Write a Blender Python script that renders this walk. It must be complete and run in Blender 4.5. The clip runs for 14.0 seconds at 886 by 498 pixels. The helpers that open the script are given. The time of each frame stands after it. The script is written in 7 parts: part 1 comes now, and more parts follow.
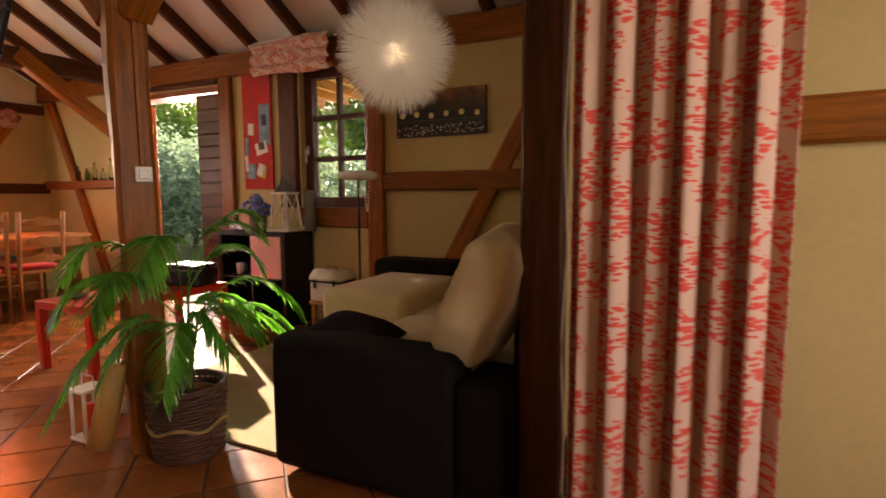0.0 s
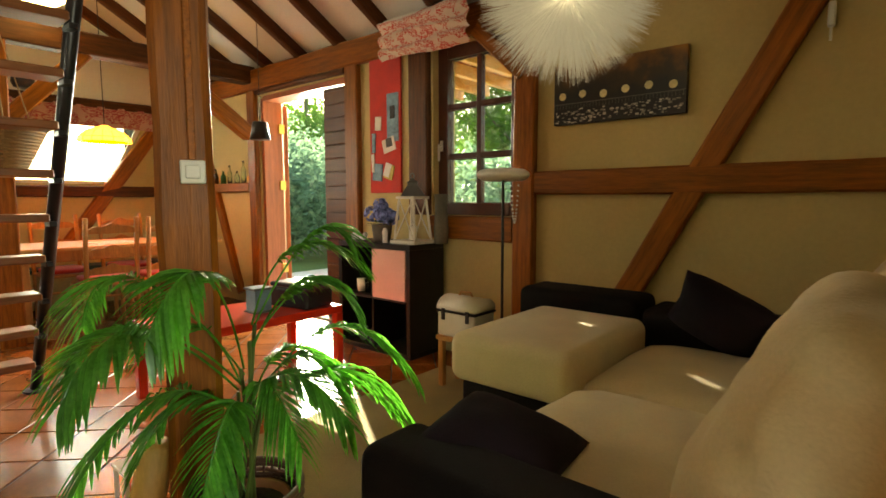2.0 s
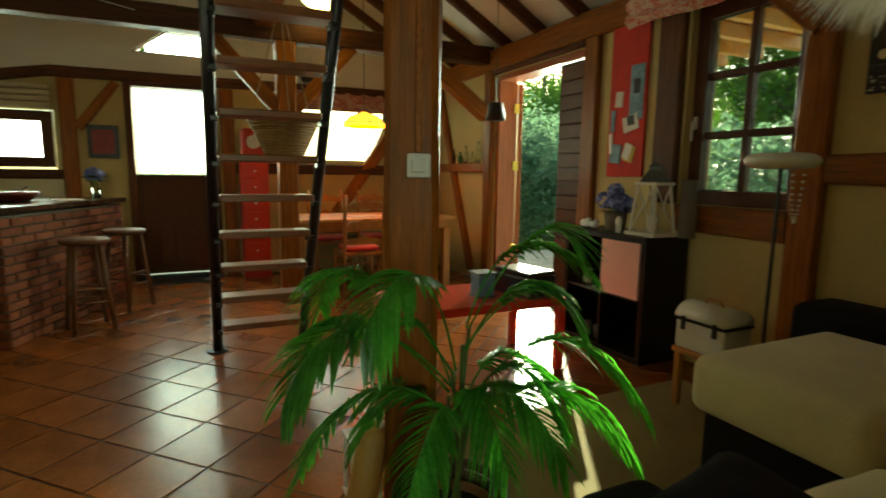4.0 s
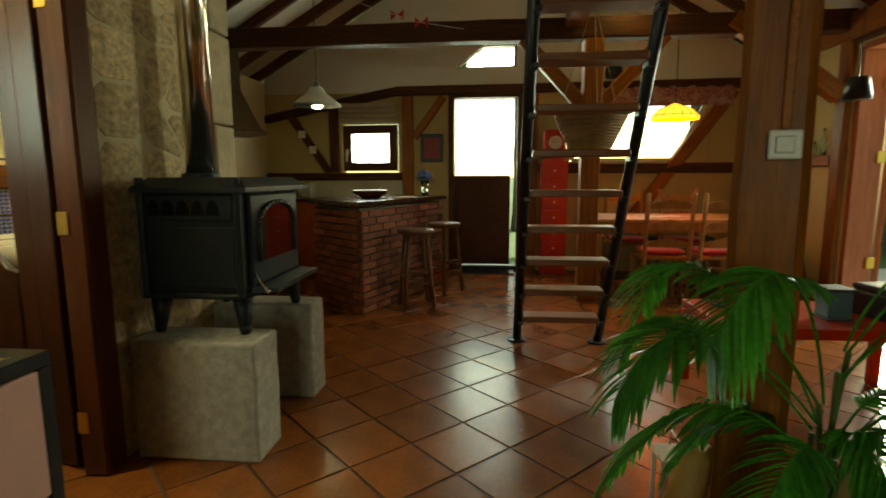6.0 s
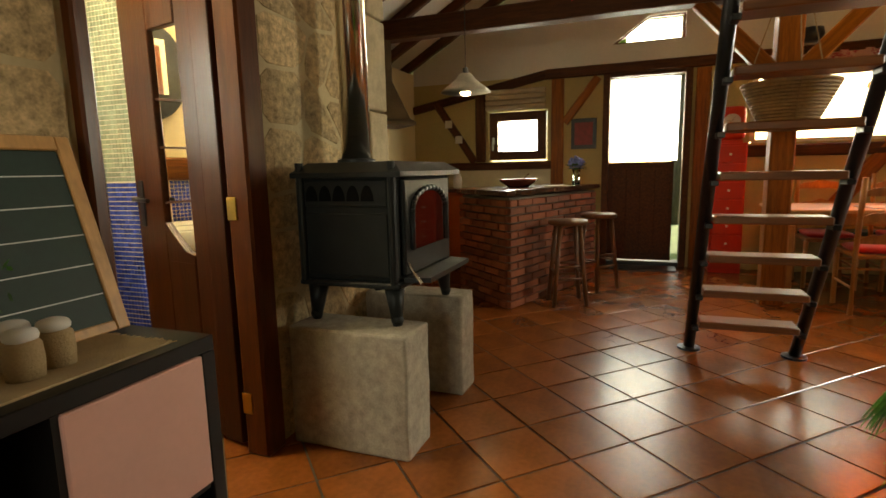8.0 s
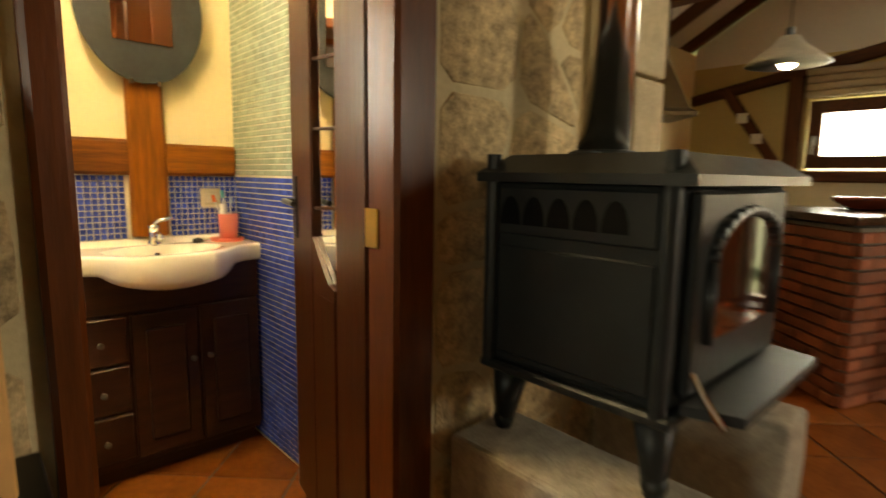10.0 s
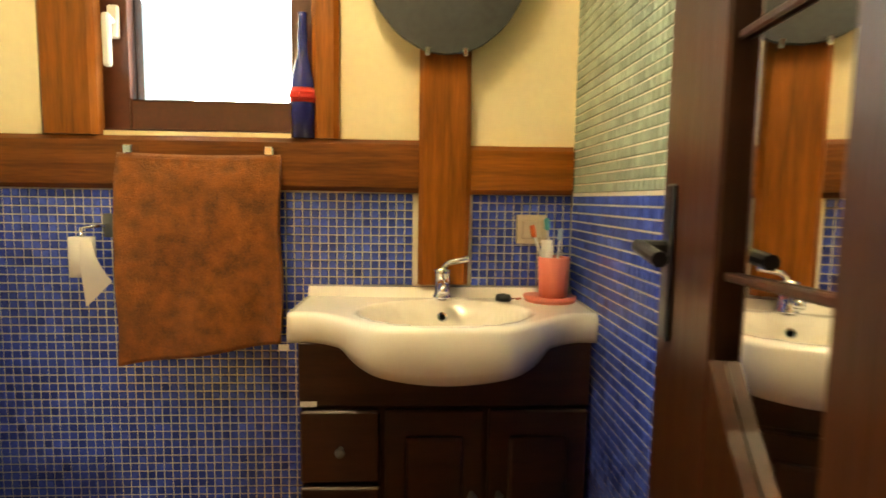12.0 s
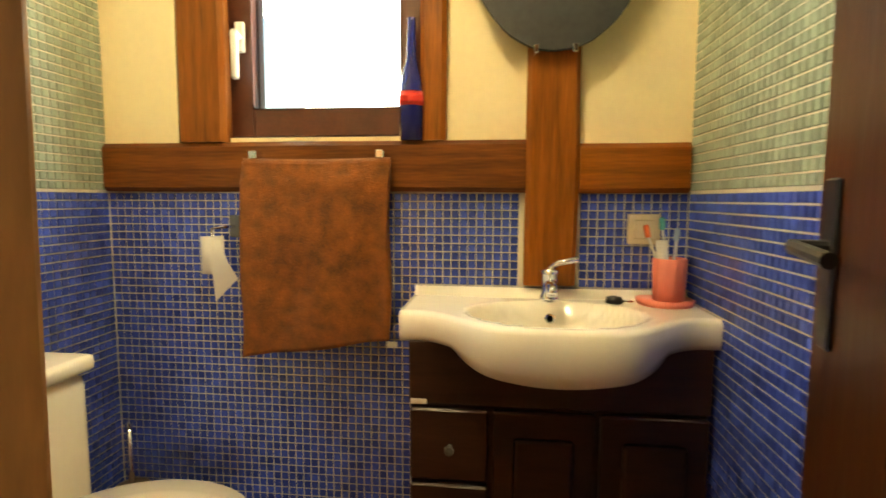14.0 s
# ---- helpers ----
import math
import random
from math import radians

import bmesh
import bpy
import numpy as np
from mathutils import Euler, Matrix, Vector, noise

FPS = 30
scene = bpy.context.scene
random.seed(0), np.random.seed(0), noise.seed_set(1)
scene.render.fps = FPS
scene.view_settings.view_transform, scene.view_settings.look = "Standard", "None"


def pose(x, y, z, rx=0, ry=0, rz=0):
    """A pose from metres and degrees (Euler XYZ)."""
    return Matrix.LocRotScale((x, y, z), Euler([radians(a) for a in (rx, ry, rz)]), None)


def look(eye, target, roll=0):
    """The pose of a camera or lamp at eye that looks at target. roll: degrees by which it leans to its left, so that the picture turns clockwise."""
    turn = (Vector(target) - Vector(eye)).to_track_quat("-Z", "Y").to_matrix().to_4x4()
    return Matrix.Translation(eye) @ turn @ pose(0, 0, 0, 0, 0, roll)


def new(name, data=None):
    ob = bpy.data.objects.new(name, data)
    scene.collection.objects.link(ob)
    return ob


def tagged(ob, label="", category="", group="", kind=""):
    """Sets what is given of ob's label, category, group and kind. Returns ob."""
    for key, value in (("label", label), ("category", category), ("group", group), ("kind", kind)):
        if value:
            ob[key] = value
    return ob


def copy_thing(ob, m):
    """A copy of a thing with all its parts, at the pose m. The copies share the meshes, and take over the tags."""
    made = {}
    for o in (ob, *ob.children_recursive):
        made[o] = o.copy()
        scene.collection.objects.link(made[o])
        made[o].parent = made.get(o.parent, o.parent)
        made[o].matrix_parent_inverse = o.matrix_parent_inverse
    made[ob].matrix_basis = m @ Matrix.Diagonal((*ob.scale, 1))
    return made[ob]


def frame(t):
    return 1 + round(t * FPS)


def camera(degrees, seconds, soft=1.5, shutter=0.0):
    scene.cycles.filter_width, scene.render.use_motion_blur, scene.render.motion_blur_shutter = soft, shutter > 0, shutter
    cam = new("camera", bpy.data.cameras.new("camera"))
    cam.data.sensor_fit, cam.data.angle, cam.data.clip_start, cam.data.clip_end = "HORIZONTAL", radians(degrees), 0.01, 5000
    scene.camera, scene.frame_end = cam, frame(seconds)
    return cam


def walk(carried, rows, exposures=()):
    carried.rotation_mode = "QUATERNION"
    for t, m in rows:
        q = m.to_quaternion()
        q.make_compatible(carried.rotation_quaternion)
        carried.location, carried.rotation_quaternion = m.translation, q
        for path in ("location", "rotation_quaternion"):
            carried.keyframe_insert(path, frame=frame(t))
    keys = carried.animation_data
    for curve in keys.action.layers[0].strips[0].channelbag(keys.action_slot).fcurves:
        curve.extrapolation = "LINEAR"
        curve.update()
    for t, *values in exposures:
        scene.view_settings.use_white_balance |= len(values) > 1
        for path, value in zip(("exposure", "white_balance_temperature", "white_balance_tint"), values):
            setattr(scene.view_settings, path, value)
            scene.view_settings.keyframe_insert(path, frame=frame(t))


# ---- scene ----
cam = camera(80.5, 14.0, 1.6, 0.4)
PATH = [
    (0, (0.521, 0.478, 1.128), (-0.342, 2.271, 0.926), -0.3),
    (0.5, (0.356, 0.707, 1.117), (-0.662, 2.42, 0.95), -0.4),
    (1, (0.198, 0.99, 1.137), (-0.988, 2.591, 0.963), -0.6),
    (1.5, (0.01, 1.177, 1.139), (-1.254, 2.717, 0.965), -0.4),
    (2, (-0.086, 1.263, 1.147), (-1.374, 2.782, 0.958), -0.1),
    (4.5, (-0.291, 1.397, 1.207), (-2.192, 1.952, 0.927), 0.5),
    (5, (-0.341, 1.355, 1.165), (-2.304, 1.635, 0.901), 0.2),
    (5.5, (-0.344, 1.33, 1.166), (-2.325, 1.363, 0.894), 0.0),
    (6, (-0.321, 1.299, 1.159), (-2.292, 1.1, 0.881), -0.2),
    (6.5, (-0.307, 1.251, 1.167), (-2.249, 0.873, 0.876), 0.0),
    (7, (-0.351, 1.207, 1.151), (-2.252, 0.663, 0.852), -0.4),
    (9.5, (-1.118, 0.908, 1.097), (-2.733, -0.234, 0.802), -0.1),
    (10, (-1.42, 0.67, 1.105), (-2.761, -0.788, 0.829), 0.9),
    (10.5, (-1.605, 0.406, 1.06), (-2.632, -1.304, 0.885), 0.2),
    (11, (-1.742, 0.155, 1.095), (-2.477, -1.696, 0.912), 0.9),
    (11.5, (-1.922, -0.055, 1.107), (-2.248, -2.016, 0.887), 0.6),
    (12, (-1.889, -0.232, 1.077), (-1.977, -2.221, 0.887), 0.8),
    (12.5, (-1.839, -0.338, 1.064), (-1.72, -2.328, 0.896), 0.5),
    (13, (-1.818, -0.357, 1.071), (-1.487, -2.321, 0.889), 0.2),
    (13.5, (-1.800, -0.305, 1.070), (-1.422, -2.269, 0.899), 0.5),
    (14, (-1.828, -0.234, 1.074), (-1.606, -2.212, 0.885), 0.2),
]
walk(cam, [(t, look(eye, target, roll)) for t, eye, target, roll in PATH],
     [(0.0, 2.05, 8800, 30), (1.0, 2.5, 8700, 6), (2.0, 2.6, 8600, -3), (4.5, 1.1, 8200, -26), (5.5, 0.95, 8300, -24), (7.0, 1.4, 8900, -2), (9.5, 1.8, 9400, 6), (10.5, 2.05, 9700, 6), (12.0, 1.6, 8400, 4), (14.0, 1.55, 8400, 2)])

# ---- world, sun, daylight in the openings, east fill ----
SUN_DIR = Vector((-0.84, 0.545, 0.355)).normalized()      # towards the sun
world = bpy.data.worlds.new("sky")
scene.world = world
world.use_nodes = True
wn = world.node_tree
sky = wn.nodes.new("ShaderNodeTexSky")
sky.sky_type = "NISHITA"
sky.sun_disc = False
sky.sun_elevation = math.asin(SUN_DIR.z)
sky.sun_rotation = math.atan2(SUN_DIR.x, SUN_DIR.y)
wn.links.new(sky.outputs[0], wn.nodes["Background"].inputs[0])
wn.nodes["Background"].inputs[1].default_value = 0.15
sun = new("sun", bpy.data.lights.new("sun", "SUN"))
sun.data.energy, sun.data.angle, sun.data.color = 5.0, radians(0.5), (1.0, 0.94, 0.84)
sun.matrix_world = look(SUN_DIR * 20, (0, 0, 0))


def opening_light(name, eye, target, w, h, watts, color=(0.93, 0.97, 1.0)):
    """Skylight entering through an opening."""
    d = bpy.data.lights.new(name, "AREA")
    d.shape, d.size, d.size_y, d.energy, d.color = "RECTANGLE", w, h, watts, color
    ob = new(name, d)
    ob.matrix_world = look(eye, target)
    return ob


def bulb(name, place, watts, color=(1.0, 0.82, 0.55), r=0.03):
    d = bpy.data.lights.new(name, "POINT")
    d.energy, d.color, d.shadow_soft_size = watts, color, r
    ob = new(name, d)
    ob.location = place
    return ob


NY, WX, BY = 4.28, -6.79, -1.58          # inner faces: north wall, west wall, south wall
SY = -0.20                                # north face of the stone wall
BXL, BXR = -0.75, -2.28                   # bathroom side walls
RIDGE_Y, RIDGE_Z, SLOPE = 1.45, 4.10, 0.58

opening_light("daylight_door", (-5.25, 5.5, 1.9), (-3.0, 0.6, 0.7), 1.0, 0.9, 46)
opening_light("daylight_west_door", (-6.97, 1.16, 1.62), (0, 1.16, 0.9), 0.7, 0.9, 6.5)
opening_light("daylight_kitchen_window", (-6.97, -0.25, 1.48), (0, -0.2, 0.9), 0.46, 0.4, 3.6)
opening_light("daylight_dining_window", (-6.97, 2.85, 1.66), (0, 2.7, 0.7), 1.2, 0.6, 2.2)
opening_light("daylight_gable", (-6.97, 1.22, 2.56), (0, 1.2, 1.0), 0.55, 0.22, 2.6)
opening_light("daylight_bathroom", (-1.38, -1.66, 1.65), (-1.6, 0.6, 1.75), 0.4, 0.66, 6.0)
# added fill lamp outside the unseen east wall, brightens curtain and sofa
opening_light("daylight_east", (2.75, 0.9, 1.5), (0.3, 1.3, 1.0), 1.1, 1.1, 9)

# ---- materials ----


def mat(name, col, rough=0.6, metal=0.0, var=0.25, scale=6.0, fine=60.0, bump=0.15, stretch=(1, 1, 1), col2=None, island=0.0,
        obj_random=0.0, spec=0.5, sheen=0.0, coat=0.0, trans=0.0, rough_var=0.15):
    m = bpy.data.materials.new(name)
    m.use_nodes = True
    t = m.node_tree
    b = t.nodes["Principled BSDF"]
    co = t.nodes.new("ShaderNodeTexCoord")
    mp = t.nodes.new("ShaderNodeMapping")
    mp.inputs["Scale"].default_value = stretch
    t.links.new(co.outputs["Object"], mp.inputs[0])
    n1 = t.nodes.new("ShaderNodeTexNoise")
    n1.inputs["Scale"].default_value, n1.inputs["Detail"].default_value = scale, 5.0
    n2 = t.nodes.new("ShaderNodeTexNoise")
    n2.inputs["Scale"].default_value, n2.inputs["Detail"].default_value = fine, 3.0
    t.links.new(mp.outputs[0], n1.inputs[0]), t.links.new(mp.outputs[0], n2.inputs[0])
    ramp = t.nodes.new("ShaderNodeValToRGB")
    c1 = [max(0.0, c * (1 - var)) for c in col]
    c2 = col2 or [min(1.0, c * (1 + var * 0.7)) for c in col]
    ramp.color_ramp.elements[0].position, ramp.color_ramp.elements[1].position = 0.34, 0.68
    ramp.color_ramp.elements[0].color, ramp.color_ramp.elements[1].color = (*c1, 1), (*c2, 1)
    mix = t.nodes.new("ShaderNodeMath")
    mix.operation = "MULTIPLY_ADD"
    mix.inputs[1].default_value = 0.35
    t.links.new(n2.outputs[0], mix.inputs[0])
    half = t.nodes.new("ShaderNodeMath")
    half.operation = "MULTIPLY"
    half.inputs[1].default_value = 0.65
    t.links.new(n1.outputs[0], half.inputs[0]), t.links.new(half.outputs[0], mix.inputs[2])
    t.links.new(mix.outputs[0], ramp.inputs[0])
    out = ramp.outputs[0]
    for k, src in ((island, "island"), (obj_random, "object")):
        if k:
            if src == "island":
                g = t.nodes.new("ShaderNodeNewGeometry")
                r = g.outputs["Random Per Island"]
            else:
                g = t.nodes.new("ShaderNodeObjectInfo")
                r = g.outputs["Random"]
            mr = t.nodes.new("ShaderNodeMapRange")
            mr.inputs[3].default_value, mr.inputs[4].default_value = 1 - k, 1 + k
            t.links.new(r, mr.inputs[0])
            hs = t.nodes.new("ShaderNodeHueSaturation")
            t.links.new(out, hs.inputs["Color"]), t.links.new(mr.outputs[0], hs.inputs["Value"])
            out = hs.outputs[0]
    t.links.new(out, b.inputs["Base Color"])
    rr = t.nodes.new("ShaderNodeMapRange")
    rr.inputs[3].default_value, rr.inputs[4].default_value = max(0.02, rough - rough_var * rough), min(1.0, rough + rough_var * rough)
    t.links.new(n1.outputs[0], rr.inputs[0]), t.links.new(rr.outputs[0], b.inputs["Roughness"])
    b.inputs["Metallic"].default_value = metal
    b.inputs["Specular IOR Level"].default_value = spec
    b.inputs["Sheen Weight"].default_value = sheen
    b.inputs["Coat Weight"].default_value = coat
    b.inputs["Transmission Weight"].default_value = trans
    if bump:
        bp = t.nodes.new("ShaderNodeBump")
        bp.inputs["Strength"].default_value, bp.inputs["Distance"].default_value = bump, 0.01
        t.links.new(mix.outputs[0], bp.inputs["Height"]), t.links.new(bp.outputs[0], b.inputs["Normal"])
    return m


def glow(name, col, strength):
    m = bpy.data.materials.new(name)
    m.use_nodes = True
    b = m.node_tree.nodes["Principled BSDF"]
    b.inputs["Base Color"].default_value = (*col, 1)
    b.inputs["Emission Color"].default_value = (*col, 1)
    b.inputs["Emission Strength"].default_value = strength
    return m


def leafy(name, col, col2, rough=0.4):
    """Thin leaf that lets light through."""
    m = mat(name, col, rough, col2=col2, scale=9, fine=80, bump=0.05, island=0.25, spec=0.5)
    t = m.node_tree
    b = t.nodes["Principled BSDF"]
    tr = t.nodes.new("ShaderNodeBsdfTranslucent")
    src = b.inputs["Base Color"].links[0].from_socket
    hs = t.nodes.new("ShaderNodeHueSaturation")
    hs.inputs["Value"].default_value, hs.inputs["Saturation"].default_value = 1.7, 1.1
    t.links.new(src, hs.inputs["Color"]), t.links.new(hs.outputs[0], tr.inputs[0])
    mx = t.nodes.new("ShaderNodeMixShader")
    mx.inputs[0].default_value = 0.5
    t.links.new(b.outputs[0], mx.inputs[1]), t.links.new(tr.outputs[0], mx.inputs[2])
    t.links.new(mx.outputs[0], t.nodes["Material Output"].inputs[0])
    return m


def print_fabric(name, ground, ink, scale=7.0, cover=0.52):
    """Cloth with a printed sprig pattern."""
    m = mat(name, ground, 0.8, scale=4, fine=300, bump=0.08, var=0.08, sheen=0.3)
    t = m.node_tree
    b = t.nodes["Principled BSDF"]
    src = b.inputs["Base Color"].links[0].from_socket
    co = t.nodes.new("ShaderNodeTexCoord")
    mp = t.nodes.new("ShaderNodeMapping")
    mp.inputs["Scale"].default_value = (1.0, 2.6, 1.0)
    mp.inputs["Rotation"].default_value = (0.0, 0.0, 0.25)
    t.links.new(co.outputs["UV"], mp.inputs[0])
    big = t.nodes.new("ShaderNodeTexNoise")
    big.inputs["Scale"].default_value, big.inputs["Detail"].default_value = scale * 1.9, 1.0
    vor = t.nodes.new("ShaderNodeTexVoronoi")
    vor.inputs["Scale"].default_value = scale * 8.5
    t.links.new(co.outputs["UV"], big.inputs[0]), t.links.new(mp.outputs[0], vor.inputs[0])
    lt = t.nodes.new("ShaderNodeMath")
    lt.operation, lt.inputs[1].default_value = "LESS_THAN", 0.52
    t.links.new(vor.outputs["Distance"], lt.inputs[0])
    gt = t.nodes.new("ShaderNodeMath")
    gt.operation, gt.inputs[1].default_value = "GREATER_THAN", cover
    t.links.new(big.outputs["Fac"], gt.inputs[0])
    mu = t.nodes.new("ShaderNodeMath")
    mu.operation = "MULTIPLY"
    t.links.new(lt.outputs[0], mu.inputs[0]), t.links.new(gt.outputs[0], mu.inputs[1])
    mx = t.nodes.new("ShaderNodeMix")
    mx.data_type = "RGBA"
    t.links.new(mu.outputs[0], mx.inputs[0]), t.links.new(src, mx.inputs[6])
    mx.inputs[7].default_value = (*ink, 1)
    t.links.new(mx.outputs[2], b.inputs["Base Color"])
    return m


def clear_glass(name, tint=(0.95, 0.98, 0.97)):
    m = bpy.data.materials.new(name)
    m.use_nodes = True
    b = m.node_tree.nodes["Principled BSDF"]
    b.inputs["Base Color"].default_value = (*tint, 1)
    b.inputs["Transmission Weight"].default_value = 1.0
    b.inputs["Roughness"].default_value = 0.02
    b.inputs["IOR"].default_value = 1.45
    return m


GRAIN = (0.7, 9.0, 9.0)
OAK = mat("stained_oak", (0.29, 0.088, 0.012), 0.42, spec=0.25, var=0.45, scale=5, fine=22, bump=0.3, stretch=GRAIN, obj_random=0.2)
OAK_MID = mat("mid_brown_oak", (0.17, 0.052, 0.010), 0.45, spec=0.25, var=0.5, scale=5, fine=22, bump=0.3, stretch=GRAIN, obj_random=0.15)
OAK_DARK = mat("dark_stained_oak", (0.10, 0.030, 0.008), 0.5, spec=0.25, var=0.5, scale=5, fine=22, bump=0.3, stretch=GRAIN, obj_random=0.2)
FRAMEWOOD = mat("red_brown_window_wood", (0.085, 0.022, 0.010), 0.35, var=0.3, scale=5, fine=30, bump=0.15, stretch=(3, 3, 3))
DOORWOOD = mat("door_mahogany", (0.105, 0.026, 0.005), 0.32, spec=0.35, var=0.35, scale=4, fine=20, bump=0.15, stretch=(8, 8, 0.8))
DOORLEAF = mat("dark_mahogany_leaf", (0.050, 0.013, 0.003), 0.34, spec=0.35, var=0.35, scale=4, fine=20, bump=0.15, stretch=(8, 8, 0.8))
# door wood brightened to orange: the sunlight is in the base colour
DOORWOOD_SUNLIT = mat("sunlit_door_wood", (0.42, 0.12, 0.045), 0.4, var=0.25, scale=4, fine=20, bump=0.15, stretch=(8, 8, 0.8))
PLANKWOOD = mat("plank_wood", (0.11, 0.036, 0.010), 0.45, spec=0.3, var=0.4, scale=4, fine=20, bump=0.2, stretch=(0.8, 8, 8), obj_random=0.2)
VANITYWOOD = mat("dark_walnut", (0.042, 0.015, 0.008), 0.4, var=0.4, scale=4, fine=24, bump=0.15, stretch=(1, 8, 8))
PINE = mat("honey_pine", (0.50, 0.22, 0.06), 0.45, var=0.3, scale=4, fine=18, bump=0.15, stretch=(7, 7, 1.0), obj_random=0.1)
PINE_LIGHT = mat("pale_pine", (0.62, 0.33, 0.12), 0.45, var=0.22, scale=4, fine=18, bump=0.15, stretch=(7, 7, 1.0))
STOOLWOOD = mat("stool_wood", (0.14, 0.048, 0.013), 0.4, var=0.3, scale=5, fine=20, bump=0.15, stretch=(6, 6, 1))
TREADWOOD = mat("tread_wood", (0.24, 0.085, 0.03), 0.35, var=0.3, scale=4, fine=18, bump=0.12, stretch=(8, 0.8, 8))
PLASTER = mat("ochre_plaster", (0.56, 0.43, 0.20), 0.9, spec=0.2, var=0.10, scale=1.6, fine=45, bump=0.22)
PLASTER_WARM = mat("cream_bathroom_plaster", (0.82, 0.70, 0.44), 0.9, spec=0.2, var=0.06, scale=1.6, fine=50, bump=0.12)
WHITE = mat("white_plaster", (0.76, 0.72, 0.65), 0.9, var=0.07, scale=1.5, fine=40, bump=0.15)
CREAM_BACK = mat("cream_wall_tile", (0.75, 0.66, 0.45), 0.3, var=0.08, scale=3, fine=30, bump=0.05)
GROUT_FLOOR = mat("floor_grout", (0.11, 0.075, 0.05), 0.9, var=0.2)
TERRACOTTA = mat("terracotta_tile", (0.28, 0.085, 0.022), 0.23, spec=0.5, var=0.30, scale=5, fine=38, bump=0.05, obj_random=0.22, rough_var=0.3)
TERRACOTTA_J = mat("terracotta_tile_joined", (0.28, 0.085, 0.022), 0.23, spec=0.5, var=0.30, scale=5, fine=38, bump=0.05, island=0.22, rough_var=0.3)
STONE = mat("granite_rubble", (0.56, 0.41, 0.225), 0.9, spec=0.2, var=0.5, scale=34, fine=120, bump=1.0, obj_random=0.16)
MORTAR = mat("lime_mortar", (0.56, 0.45, 0.26), 0.95, var=0.15, scale=5, fine=60, bump=0.5)
GRANITE = mat("dressed_granite", (0.40, 0.35, 0.27), 0.85, var=0.30, scale=26, fine=130, bump=0.7)
GRANITE_PALE = mat("pale_granite", (0.50, 0.40, 0.24), 0.85, var=0.25, scale=14, fine=110, bump=0.6)
IRON = mat("cast_iron", (0.017, 0.020, 0.020), 0.42, metal=0.2, spec=0.35, var=0.2, scale=12, fine=160, bump=0.12)
IRON_DARK = mat("iron_inside", (0.003, 0.003, 0.003), 0.8, spec=0.1)
BLACK_STEEL = mat("black_painted_steel", (0.012, 0.012, 0.014), 0.33, var=0.2, bump=0.03)
CHROME = mat("chrome", (0.85, 0.85, 0.86), 0.08, metal=1.0, var=0.02, bump=0.0)
PIPE_STEEL = mat("polished_flue_steel", (0.92, 0.88, 0.78), 0.16, metal=1.0, var=0.04, scale=2, bump=0.02)
BRASS = mat("brass", (0.70, 0.46, 0.12), 0.3, metal=1.0, var=0.1, bump=0.03)
BRICK = mat("red_brick", (0.26, 0.075, 0.032), 0.8, var=0.35, scale=10, fine=70, bump=0.5, obj_random=0.35)
BRICK_MORTAR = mat("brick_mortar", (0.16, 0.14, 0.11), 0.95, var=0.2, scale=8, fine=60, bump=0.4)
BLUE_TILE = mat("cobalt_glass_mosaic", (0.055, 0.095, 0.44), 0.16, var=0.35, scale=14, fine=120, bump=0.05, obj_random=0.35, spec=0.6)
BLUE_TILE_J = mat("cobalt_glass_mosaic_joined", (0.055, 0.095, 0.44), 0.16, var=0.35, scale=14, fine=120, bump=0.05, island=0.35, spec=0.6)
GREEN_TILE_J = mat("grey_green_glass_mosaic", (0.33, 0.40, 0.31), 0.16, var=0.2, scale=14, fine=120, bump=0.05, island=0.15, spec=0.6)
TILE_GROUT = mat("mosaic_grout", (0.72, 0.66, 0.52), 0.9, var=0.1, scale=10)
PORCELAIN = mat("white_porcelain", (0.84, 0.79, 0.68), 0.10, var=0.03, bump=0.0, coat=0.4)
TOILET_P = mat("ivory_porcelain", (0.80, 0.72, 0.55), 0.12, var=0.03, bump=0.0, coat=0.3)
TOWEL = mat("rust_brown_terry", (0.24, 0.072, 0.012), 0.95, var=0.5, scale=26, fine=260, bump=0.7, sheen=0.1)
SLATE = mat("black_slate", (0.028, 0.030, 0.030), 0.55, var=0.4, scale=12, fine=60, bump=0.3)
PINK = mat("pink_plastic", (0.80, 0.22, 0.16), 0.35, var=0.05, bump=0.02)
WHITE_PLASTIC = mat("white_plastic", (0.75, 0.73, 0.68), 0.35, var=0.04, bump=0.02)
BEIGE_PLASTIC = mat("beige_plastic", (0.62, 0.52, 0.35), 0.35, var=0.05, bump=0.02)
PAPER = mat("paper", (0.80, 0.76, 0.68), 0.9, var=0.05, bump=0.1)
BLACKWOOD = mat("black_brown_shelf", (0.008, 0.006, 0.005), 0.4, spec=0.3, var=0.3, scale=5, fine=30, bump=0.05)
PINKDOOR = mat("pale_pink_panel", (0.72, 0.40, 0.33), 0.4, var=0.05, bump=0.03)
RED_PAINT = mat("red_paint", (0.60, 0.030, 0.014), 0.3, var=0.1, bump=0.02)
RED_FELT = mat("red_cloth", (0.55, 0.022, 0.015), 0.9, var=0.2, scale=10, fine=160, bump=0.3, sheen=0.3)
SOFA_DARK = mat("dark_brown_sofa_cloth", (0.010, 0.007, 0.007), 0.95, spec=0.15, var=0.35, scale=8, fine=200, bump=0.35)
SOFA_CREAM = mat("cream_cotton", (0.66, 0.54, 0.33), 0.9, var=0.12, scale=4, fine=140, bump=0.45, sheen=0.2)
